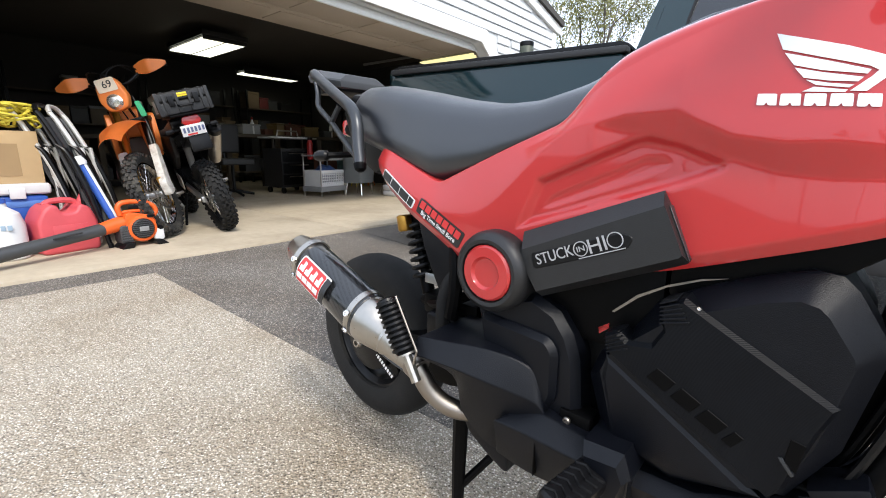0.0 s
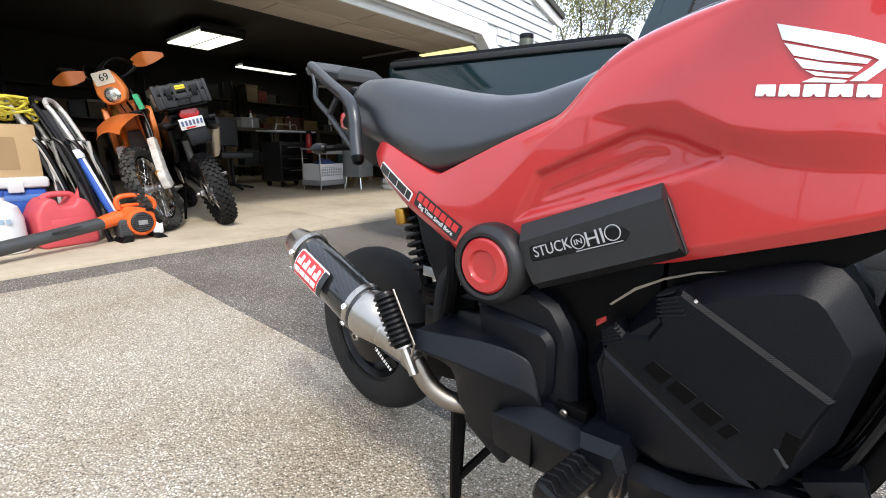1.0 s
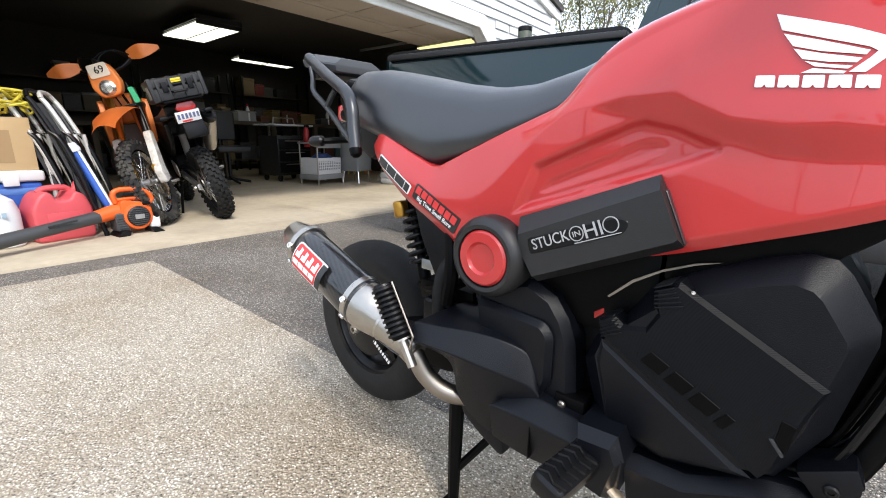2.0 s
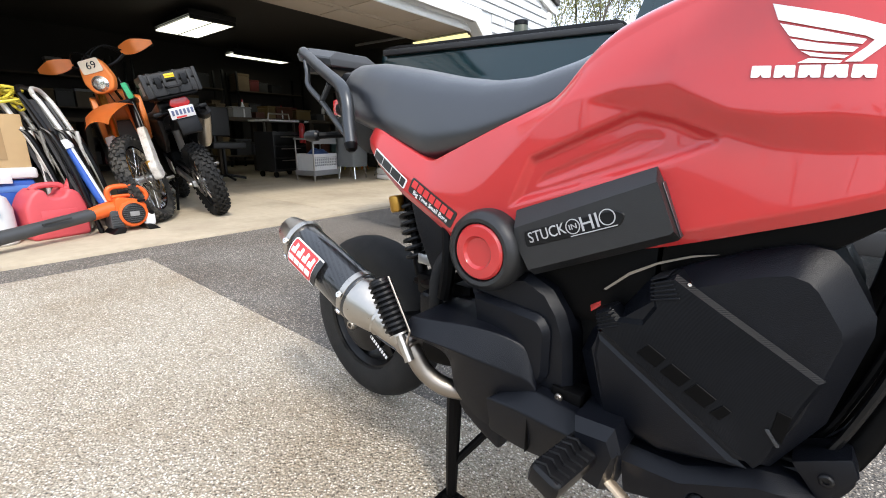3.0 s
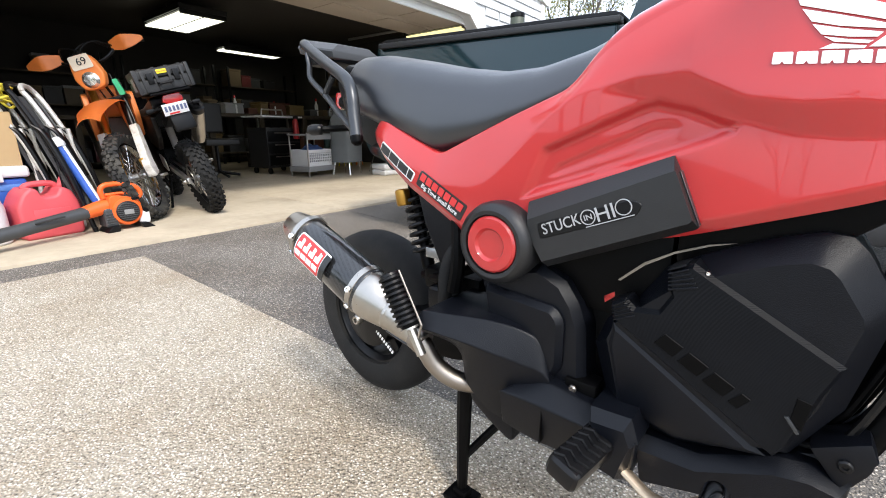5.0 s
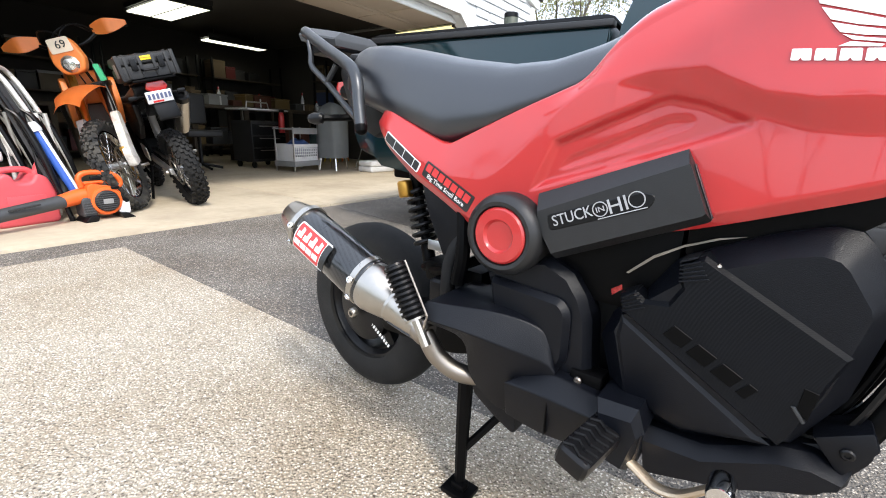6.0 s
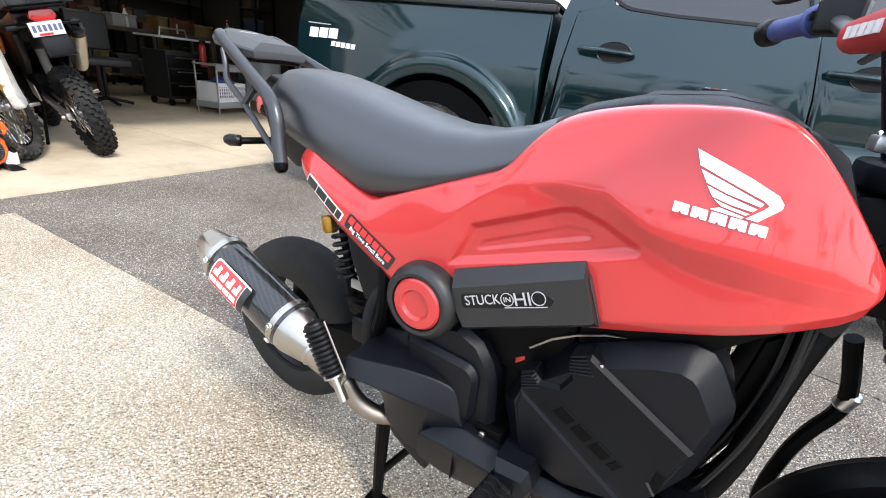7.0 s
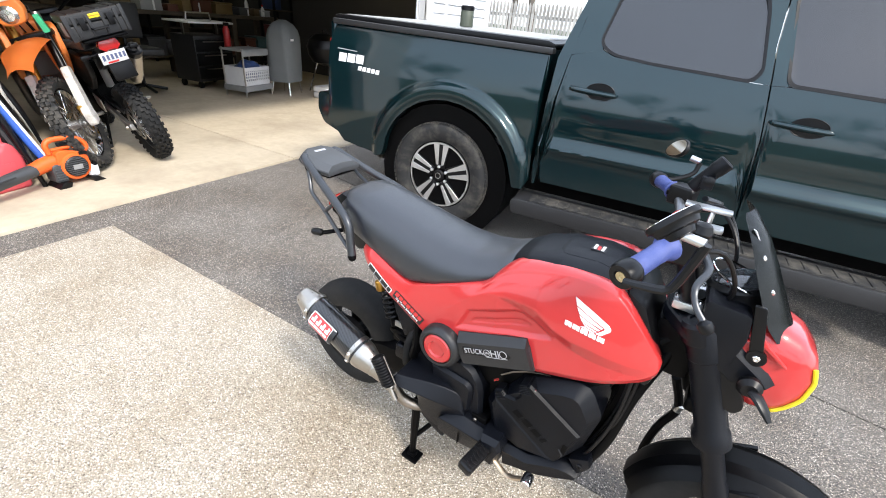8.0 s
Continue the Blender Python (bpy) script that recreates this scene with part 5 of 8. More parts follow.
for a, b in ((Vector(BAR[0]), Vector(BAR[1])), (Vector(BAR[9]), Vector(BAR[8]))):
    part("grip", lathe([(0.0155, 0.0), (0.0172, 0.004), (0.0165, 0.02), (0.0160, 0.055), (0.0172, 0.078), (0.0225, 0.086), (0.0230, 0.091), (0.020, 0.094), (0.012, 0.095)], 20, a, b), GRIP_BLUE, bar, "worn blue rubber grip")
    d = (a - b).normalized()
    end = part("bar_end", lathe([(0.016, -0.004), (0.020, 0.0), (0.0215, 0.006), (0.0215, 0.024), (0.019, 0.028), (0.011, 0.028), (0.009, 0.024), (0.0, 0.024)], 24, a - d * 0.002, a + d), BLACK_SAT, bar)
    part("bar_end_screw", lathe([(0.0085, 0.0), (0.0085, 0.003), (0.004, 0.003), (0.003, 0.001)], 14, a + d * 0.022, a + d), BRASS, end)
for s, root in ((-1, Vector((0.922, -0.215, 1.03))), (1, Vector((0.885, 0.185, 1.0)))):
    perch = part("switch_housing", moved(slab((-0.026, -0.024, -0.022), (0.03, 0.024, 0.026), 0.010, 3), pose(*root, 0, 0, s * -16)), BLACK_SAT, bar)
    part("switch_button", slab((root.x - 0.034, root.y - 0.01, root.z - 0.004), (root.x - 0.02, root.y + 0.006, root.z + 0.008), 0.003), LENS_RED if s < 0 else BLACK_DEEP, perch)
lev = part("brake_lever", tube([(0.955, -0.215, 1.030), (0.966, -0.268, 1.030), (0.956, -0.312, 1.018), (0.964, -0.328, 0.998), (0.982, -0.338, 0.980)], [0.008, 0.006, 0.005, 0.0045, 0.005], 10, 5, 0.7), GUNMETAL, bar, "dark alloy brake lever with a ball end")
part("lever_ball", lathe([(0.004, -0.01), (0.010, -0.006), (0.011, 0.0), (0.008, 0.008), (0.0, 0.010)], 14, (0.985, -0.340, 0.977), (1.10, -0.37, 0.82)), BLACK_SAT, lev)
lev = part("clutch_side_lever", tube([(0.935, 0.205, 1.0), (0.97, 0.25, 0.985), (0.955, 0.33, 0.96)], [0.010, 0.008, 0.0065], 10, 5, 0.7), GUNMETAL, bar)
# mirrors
arm = part("mirror_arm", tube([(0.868, -0.380, 1.024), (0.890, -0.384, 1.028), (0.918, -0.386, 1.034), (0.928, -0.387, 1.046), (0.937, -0.387, 1.080), (0.944, -0.387, 1.112)], [0.006, 0.007, 0.008, 0.008, 0.008, 0.008], 8, 3, 0.8), BLACK_SAT, bar, "black bar-end mirror arm")
part("mirror_joint", merge(lathe([(0.0065, 0), (0.0065, 0.036)], 14, (0.942, -0.387, 1.112), (0.90, -0.377, 1.114)), lathe([(0.006, 0), (0.008, 0.014)], 12, (0.906, -0.379, 1.108), (0.898, -0.376, 1.124))), ALLOY, arm)


def mirror_head(at, m, parent):
    rings = []
    for d, s in ((0.0, 0.96), (0.003, 1.0), (0.013, 1.0), (0.017, 0.86), (0.028, 0.78), (0.031, 0.56), (0.043, 0.46), (0.046, 0.2)):
        rings.append([(math.cos(t) * 0.036 * s, -0.62 * d, math.sin(t) * (0.024 + 0.005 * math.cos(t)) * s) for t in [2 * math.pi * k / 28 for k in range(28)]])
    bm = loft(rings)
    bm.transform(m)
    head = part("mirror_head", bm, BLACK_SAT, parent, "black oval mirror head", 40)
    g = loft([[(math.cos(t) * 0.0325, 0.001, math.sin(t) * (0.021 + 0.004 * math.cos(t))) for t in [2 * math.pi * k / 28 for k in range(28)]], [(math.cos(t) * 0.0325, -0.004, math.sin(t) * (0.021 + 0.004 * math.cos(t))) for t in [2 * math.pi * k / 28 for k in range(28)]]])
    g.transform(m)
    part("mirror_glass", g, MIRROR, head)
    return head


def facing(at, a, n):
    n = Vector(n).normalized()
    a = Vector(a)
    a = (a - n * a.dot(n)).normalized()
    return Matrix.Translation(at) @ Matrix((a, n, a.cross(n))).transposed().to_4x4()


mirror_head(None, facing((0.896, -0.374, 1.128), (0.62, 0.54, 0.57), (-0.717, 0.30, 0.56)), arm)
arm = part("mirror_arm", tube([(0.818, 0.298, 0.996), (0.85, 0.318, 1.000), (0.888, 0.338, 1.020), (0.895, 0.345, 1.050)], 0.006, 8, 4), BLACK_SAT, bar)
part("mirror_joint", lathe([(0.008, 0), (0.008, 0.025)], 12, (0.895, 0.346, 1.052), (0.86, 0.352, 1.058)), ALLOY, arm)
mirror_head(None, facing((0.828, 0.354, 1.072), (0.62, -0.60, 0.50), (-0.69, -0.64, 0.34)), arm)
# device clamp and round tool on the bars
clamp = part("phone_clamp", merge(slab((0.935, 0.03, 0.982), (0.985, 0.06, 0.994), 0.004), slab((0.90, 0.045, 1.020), (0.99, 0.075, 1.027), 0.003), tube([(0.955, 0.04, 0.985), (0.955, 0.055, 1.024)], 0.005, 8), tube([(0.925, 0.02, 0.985), (0.945, 0.04, 0.988)], 0.006, 8)), ALLOY, bar, "bare metal device clamp")
part("ball_joint", lathe([(0.004, -0.016), (0.012, -0.012), (0.0165, 0.0), (0.012, 0.012), (0.004, 0.016)], 18, (0.940, -0.212, 1.065), (0.940, -0.212, 2)), BLACK_SAT, bar, "black mounting ball")
torch = part("clamp_handle", merge(lathe([(0.013, 0), (0.015, 0.004), (0.016, 0.055), (0.0175, 0.058), (0.0175, 0.082), (0.014, 0.085)], 20, (0.900, 0.112, 1.042), (0.944, 0.122, 1.107)), slab((0.912, 0.09, 1.05), (0.938, 0.11, 1.078), 0.004)), BLACK_TEX, bar, "black cylindrical clamp handle on the bar")
part("handle_knob", lathe([(0.011, 0), (0.011, 0.008), (0.006, 0.010)], 16, (0.928, 0.098, 1.068), (0.928, -0.2, 1.10)), BLACK_SAT, torch)
# instrument, cowl, screen, headlight
part("instrument", merge(lathe([(0.050, 0), (0.058, 0.01), (0.060, 0.05), (0.052, 0.058), (0.0, 0.058)], 32, (1.06, 0.0, 0.862), (1.035, 0.0, 0.95)), slab((1.0, -0.07, 0.80), (1.09, 0.07, 0.87), 0.02)), BLACK_SAT, bike, "black round instrument housing")
part("instrument_lens", lathe([(0.049, 0), (0.049, 0.004), (0.03, 0.008), (0.0, 0.009)], 32, (1.045, 0.0, 0.918), (1.020, 0.0, 1.0)), SMOKE, bike)
part("instrument_ring", moved(torus(0.056, [(0.003 * math.cos(a), 0.003 * math.sin(a)) for a in np.linspace(0, 2 * math.pi, 9)[:-1]], 40), Matrix.Translation((1.042, 0, 0.922)) @ Matrix.Rotation(radians(90), 4, "X") @ Matrix.Rotation(radians(-15), 4, "Z")), CHROME, bike, "chrome instrument ring")
part("ignition_lock", lathe([(0.018, 0), (0.020, 0.006), (0.015, 0.012), (0.010, 0.012), (0.008, 0.006), (0, 0.006)], 20, (1.040, -0.034, 0.900), (1.020, -0.034, 0.99)), CHROME, bike, "chrome ignition lock")
part("lock_housing", prism(rounded([(0.995, 0.90), (1.075, 0.895), (1.085, 0.84), (1.075, 0.76), (1.04, 0.74), (1.01, 0.80)], 0.01, 2), -0.10, -0.02, 0.012), BLACK_TEX, bike, "black upper cowl inner", 30)
HX = [1.035, 1.065, 1.10, 1.140, 1.178, 1.206, 1.220]
HT = [0.815, 0.855, 0.876, 0.872, 0.856, 0.828, 0.795]
HB = [0.775, 0.740, 0.700, 0.672, 0.680, 0.705, 0.745]
HW = [0.072, 0.082, 0.086, 0.084, 0.078, 0.066, 0.050]
rings = []
for i in range(25):
    x = 1.035 + 0.185 * i / 24
    zt, zb, w = (float(np.interp(x, HX, c)) for c in (HT, HB, HW))
    zm, h = (zt + zb) / 2, (zt - zb) / 2
    ring = []
    for k in range(32):
        t = 2 * math.pi * k / 32
        c, s_ = math.cos(t), math.sin(t)
        ring.append((x, w * math.copysign(abs(c) ** 0.45, c), zm + h * math.copysign(abs(s_) ** 0.8, s_)))
    rings.append(ring)
cowl = part("headlight_cowl", loft(rings), RED, bike, "red headlight cowl edged with a yellow line", 45)
part("cowl_crease", prism([(1.07, 0.835), (1.11, 0.848), (1.16, 0.810), (1.157, 0.806), (1.11, 0.838)], -0.0885, -0.07, 0.002), RED, cowl)
yl = []
for z in np.linspace(0.690, 0.815, 24):
    x = float(np.interp(z, [0.690, 0.71, 0.745, 0.785, 0.825, 0.848], [1.172, 1.190, 1.207, 1.211, 1.198, 1.180]))
    zt, zb, w = (float(np.interp(x, HX, c)) for c in (HT, HB, HW))
    q_ = min(0.98, abs(z - (zt + zb) / 2) / ((zt - zb) / 2)) ** 1.25
    yl.append((x + 0.003, -w * math.sqrt(1 - q_ * q_) ** 0.45 - 0.001, z))
part("yellow_line", tube(yl, 0.0042, 8, 0), YELLOW, cowl, "bright yellow edging")
part("yellow_line", tube([(x, -y, z) for x, y, z in yl], 0.0042, 8, 0), YELLOW, cowl, "bright yellow edging")
part("headlight_lens", lathe([(0.036, 0), (0.034, 0.006), (0.02, 0.010), (0.0, 0.011)], 32, (1.206, 0, 0.770), (2.2, 0, 0.60)), glass("headlight_glass", (0.9, 0.9, 0.9), 0.03, 0.9), cowl)
part("cowl_stay", bevelled(shell([(1.035, 0.835), (1.050, 0.838), (1.140, 0.785), (1.158, 0.765), (1.140, 0.735), (1.085, 0.735), (1.045, 0.765)], [(1.040, 0.815), (1.056, 0.818), (1.134, 0.770), (1.146, 0.757), (1.132, 0.742), (1.090, 0.744), (1.050, 0.772)], lambda x: -0.097, 0.014, -0.05), 0.002, 2, 20), BLACK_TEX, cowl, "black side bracket", 30)
part("cowl_lower", prism(rounded([(1.03, 0.78), (1.11, 0.74), (1.135, 0.69), (1.12, 0.665), (1.05, 0.70)], 0.01, 2), -0.095, 0.095, 0.012), BLACK_SAT, bike)
ind = part("front_indicator", merge(lathe([(0.020, 0), (0.022, 0.012), (0.014, 0.022)], 16, (1.118, -0.105, 0.760), (1.126, -1.0, 0.72))), BLACK_SAT, bike, "black leaf-shaped indicator")
part("indicator_blade", tube([(1.122, -0.125, 0.760), (1.132, -0.134, 0.757), (1.148, -0.146, 0.744), (1.160, -0.154, 0.730)], [0.011, 0.013, 0.011, 0.006], 10, 4, 0.5), BLACK_SAT, ind)
ind = part("front_indicator", merge(lathe([(0.020, 0), (0.022, 0.012), (0.014, 0.022)], 16, (1.118, 0.105, 0.760), (1.126, 1.0, 0.72))), BLACK_SAT, bike, "black leaf-shaped indicator")
part("indicator_blade", tube([(1.122, 0.125, 0.760), (1.132, 0.134, 0.757), (1.148, 0.146, 0.744), (1.160, 0.154, 0.730)], [0.011, 0.013, 0.011, 0.006], 10, 4, 0.5), BLACK_SAT, ind)
SCREEN = [(1.064, 0.976, 0.046), (1.058, 0.985, 0.058), (1.016, 1.022, 0.072), (0.968, 1.054, 0.080), (0.915, 1.086, 0.083), (0.872, 1.112, 0.083), (0.848, 1.130, 0.078)]
SCREEN_Z = [r[0] for r in SCREEN[::-1]]


def screen_x(y, z):
    """How far ahead the bowed fly screen stands at (y, z)."""
    return float(np.interp(z, SCREEN_Z, [r[1] for r in SCREEN[::-1]])) + 0.036 - 6.0 * y * y


bm = bmesh.new()
V = []
for z in np.linspace(0.848, 1.064, 28):
    w = float(np.interp(z, SCREEN_Z, [r[2] for r in SCREEN[::-1]]))
    V.append([bm.verts.new((screen_x(w * u, z), w * u, z)) for u in np.linspace(-1, 1, 17)])
for a, b in zip(V, V[1:]):
    for k in range(16):
        bm.faces.new((a[k], a[k + 1], b[k + 1], b[k]))
bmesh.ops.solidify(bm, geom=bm.faces[:], thickness=0.005)
screen = part("fly_screen", bm, material("smoked_screen_plastic", (0.008, 0.010, 0.010), 0.20, 0, 0.2, 30, spec=0.4), bike, "dark smoked fly screen with chrome bolts", 40)
for y, z in ((-0.050, 0.993), (-0.053, 0.935), (0.050, 0.993), (0.053, 0.935)):
    part("screen_bolt", bolt((screen_x(y, z) - 0.003, y, z), (-0.85, 0.55 * y / 0.05, -0.5), 0.0065, 0.008), CHROME, screen)
part("screen_label", moved(slab((-0.0008, -0.010, -0.013), (0.0008, 0.010, 0.013)), Matrix.Translation((screen_x(-0.046, 1.030) - 0.007, -0.046, 1.030)) @ Matrix.Rotation(radians(32), 4, "Z") @ Matrix.Rotation(radians(-38), 4, "Y")), WHITE_DECAL, screen)
for s in (-1, 1):
    st = part("screen_stay", merge(prism(rounded([(1.098, 0.806), (1.122, 0.806), (1.090, 0.915), (1.070, 0.915)], 0.004, 2), s * 0.086 - 0.004, s * 0.086 + 0.004, 0.002), lathe([(0.017, -0.005), (0.017, 0.005)], 24, (1.110, s * 0.086, 0.810), (1.110, s * 1.0, 0.810))), BLACK_SAT, bike, "black screen stay")
    part("stay_bolt", bolt((1.110, s * 0.090, 0.810), (0, s, 0), 0.007, 0.005), CHROME, st)


def drop(u):
    return float(np.interp(abs(u), [0, 0.34, 0.42, 0.75, 1.0], [0.0, 0.001, 0.006, 0.014, 0.036]))


rings = []
for i in range(25):
    t = radians(168 - 128 * i / 24)
    r = 0.272
    rings.append([(1.260 + (r - drop(u)) * math.cos(t), 0.072 * u, 0.230 + (r - drop(u)) * math.sin(t)) for u in np.linspace(-1, 1, 13)])
bm = bmesh.new()
V = [[bm.verts.new(p) for p in r] for r in rings]
for a, b in zip(V, V[1:]):
    for k in range(12):
        bm.faces.new((a[k], a[k + 1], b[k + 1], b[k]))
bmesh.ops.solidify(bm, geom=bm.faces[:], thickness=0.004)
part("front_fender", bm, BLACK_SAT, bike, "black front mudguard", 14)
for y in (-0.082, 0.070):
    part("fender_stay", prism([(1.16, 0.44), (1.24, 0.48), (1.26, 0.40), (1.2, 0.36)], y, y + 0.012, 0.003), BLACK_SAT, bike)
part("horn_box", slab((1.075, 0.03, 0.56), (1.125, 0.10, 0.62), 0.006), BLACK_SAT, bike)
for k, (y0, z0, y1) in enumerate(((-0.19, 1.01, -0.02), (-0.16, 1.0, 0.01), (0.18, 0.99, 0.03), (0.15, 0.985, 0.0))):
    part("control_cable", tube([(0.925, y0, z0), (0.985, y0 * 0.85, z0 + 0.01), (1.03, y0 * 0.5, 0.93), (1.02, y1, 0.84), (0.985, y1, 0.70)], 0.0042, 8, 5), BLACK_SAT, bike)


# ---- the pickup truck ----
truck = thing("pickup_truck", "dark green metallic double-cab pickup truck with a black bed cover", "truck", pose(-0.585, 1.467, -0.02, 0, 0, 4.2))


def truck_side(u, z):
    """How far the flank stands in from its widest line."""
    y = 0.0
    if z > 0.95:
        y += 0.20 * max(0, z - 1.22) ** 1.15 + 0.28 * (z - 0.95) ** 1.4
    if z < 0.72:
        y += 0.10 * (0.72 - z) ** 1.3
    y -= 0.024 * math.exp(-((z - 0.718) / 0.030) ** 2) if u > 0.66 else 0.0
    y += 0.010 * smoothstep((0.90 - z) / 0.10) * smoothstep((z - 0.74) / 0.05) if u > 0.66 else 0.0
    return y


def flank(poly, name, mat, label, lift=0.0, depth=0.05, du=0.022, parent=None, holes=(), bulge=None):
    """A body panel: the outline (u, z) filled with a fine grid that follows the flank."""
    us = [p[0] for p in poly]
    zs = [p[1] for p in poly]
    bm = bmesh.new()
    n = max(3, int((max(us) - min(us)) / du))
    cols = []
    eps = 1e-4
    for i in range(n + 1):
        u = min(us) + eps + (max(us) - min(us) - 2 * eps) * i / n
        hits = []
        for (a, b), (c, d) in zip(poly, poly[1:] + poly[:1]):
            if (a <= u) != (c <= u):
                hits.append(b + (d - b) * (u - a) / (c - a))
        hits.sort()
        lo, hi = hits[0], hits[-1]
        if len(hits) >= 4:
            lo = hits[2]
        col = []
        for k in range(49):
            z = lo + (hi - lo) * k / 48
            y = truck_side(u, z) - lift
            if bulge:
                y -= bulge(u, z)
            col.append(bm.verts.new((u, y, z)))
        cols.append(col)
    for a, b in zip(cols, cols[1:]):
        for k in range(48):
            bm.faces.new((a[k], b[k], b[k + 1], a[k + 1]))
    loop = [c[0] for c in cols] + cols[-1][1:] + [c[-1] for c in cols[-2::-1]] + cols[0][-2:0:-1]
    back = [bm.verts.new((v.co.x, v.co.y + depth, v.co.z)) for v in loop]
    m = len(loop)
    for k in range(m):
        bm.faces.new((loop[k], loop[(k + 1) % m], back[(k + 1) % m], back[k]))
    return part(name, bm, mat, parent or truck, label, 40)


def arc(cu, cz, r, a0, a1, n=14):
    return [(cu + r * math.cos(radians(a0 + (a1 - a0) * k / n)), cz + r * math.sin(radians(a0 + (a1 - a0) * k / n))) for k in range(n + 1)]


HUBZ = 0.376
WB = 3.236


def both(bm):
    """The same panel on the other flank."""
    c = bm.copy()
    c.transform(Matrix.Diagonal((1, -1, 1, 1)))
    c.transform(Matrix.Translation((0, 1.80, 0)))
    return merge(bm, c)


def mirror_part(ob):
    o = new(ob.name, ob.data.copy())
    o.data.transform(Matrix.Translation((0, 1.80, 0)) @ Matrix.Diagonal((1, -1, 1, 1)))
    o.data.flip_normals()
    o.parent = ob.parent
    return o


def flare_bulge(cu):
    def g(u, z):
        r = math.hypot(u - cu - 0.06, z - 0.40)
        return 0.05 * smoothstep((0.605 - r) / 0.05) - 0.008 * smoothstep((0.53 - r) / 0.04)
    return g


bed_poly = [(-0.93, 0.62), (-0.80, 0.46), (-0.50, 0.42)] + arc(0.06, 0.40, 0.488, 176, 4) + [(0.625, 0.44), (0.645, 0.50), (0.640, 1.235), (-0.86, 1.262), (-0.915, 1.10)]
bed = flank(bed_poly, "bed_side", GREEN_PAINT, "glossy green bed side with flared arch", bulge=flare_bulge(0.0))
mirror_part(bed)
door_r = flank([(0.712, 0.50), (0.700, 0.62), (0.715, 0.96), (0.742, 1.16), (0.745, 1.225), (0.90, 1.265), (0.96, 1.240), (1.15, 1.222), (1.60, 1.200), (1.686, 1.197), (1.731, 0.95), (1.775, 0.54), (1.74, 0.50)], "rear_door", GREEN_PAINT, "glossy green rear door")
door_f = flank([(1.782, 0.50), (1.737, 0.95), (1.692, 1.197), (1.757, 1.200), (2.50, 1.176), (2.60, 1.165), (2.66, 1.10), (2.68, 0.62), (2.66, 0.50)], "front_door", GREEN_PAINT, "glossy green front door")
pillar = flank([(0.668, 0.48), (0.66, 0.62), (0.675, 1.20), (0.800, 1.70), (0.850, 1.70), (0.767, 1.40), (0.707, 0.96), (0.692, 0.62), (0.70, 0.48)], "cab_pillar", GREEN_PAINT, "", du=0.008)
fender = flank([(2.69, 0.50), (2.69, 1.10), (2.9, 1.12), (3.6, 1.06), (3.95, 0.98), (4.02, 0.70), (3.90, 0.45), (3.78, 0.45)] + arc(WB + 0.0, 0.40, 0.50, 4, 176) + [(2.72, 0.46)], "front_fender", GREEN_PAINT, "glossy green front wing", bulge=flare_bulge(WB))
for ob in (door_r, door_f, pillar, fender):
    mirror_part(ob)


def flank_plate(poly, name, mat, parent, lift, depth, bev=0.002, label=""):
    """A small plate laid on the flank, following its lean."""
    bm = prism(poly, 0, depth, bev, 2)
    for v in bm.verts:
        v.co.y += truck_side(v.co.x, v.co.z) - lift
    return part(name, bm, mat, parent, label, 30)


# windows with dark seals
win_r = rounded([(0.885, 1.30), (0.96, 1.255), (1.15, 1.235), (1.60, 1.212), (1.632, 1.26), (1.575, 1.52), (1.53, 1.60), (1.02, 1.60), (0.93, 1.54)], 0.05, 4)
win_f = rounded([(1.757, 1.216), (2.50, 1.19), (2.48, 1.24), (2.22, 1.58), (1.70, 1.60), (1.688, 1.55)], 0.04, 4)
for w, d in ((win_r, door_r), (win_f, door_f)):
    c = (sum(p[0] for p in w) / len(w), sum(p[1] for p in w) / len(w))
    outer = [(c[0] + (x - c[0]) * 1.035, c[1] + (z - c[1]) * 1.08) for x, z in w]
    bm = bmesh.new()
    a = [bm.verts.new((x, truck_side(x, z) - 0.004, z)) for x, z in outer]
    b = [bm.verts.new((x, truck_side(x, z) - 0.002, z)) for x, z in w]
    bk = [bm.verts.new((x, truck_side(x, z) + 0.02, z)) for x, z in w]
    bo = [bm.verts.new((x, truck_side(x, z) + 0.02, z)) for x, z in outer]
    n = len(w)
    for k in range(n):
        j = (k + 1) % n
        bm.faces.new((a[k], a[j], b[j], b[k]))
        bm.faces.new((b[k], b[j], bk[j], bk[k]))
        bm.faces.new((a[k], bo[k], bo[j], a[j]))
    part("window_seal", bm, BLACK_SAT, d, "black rubber window seal")
    bm = prism(w, 0.0, 0.005)
    bmesh.ops.triangulate(bm, faces=bm.faces)
    for v in bm.verts:
        v.co.y += truck_side(v.co.x, v.co.z) + 0.006
    part("side_window", bm, AUTO_GLASS, d, "tinted side window").visible_shadow = False

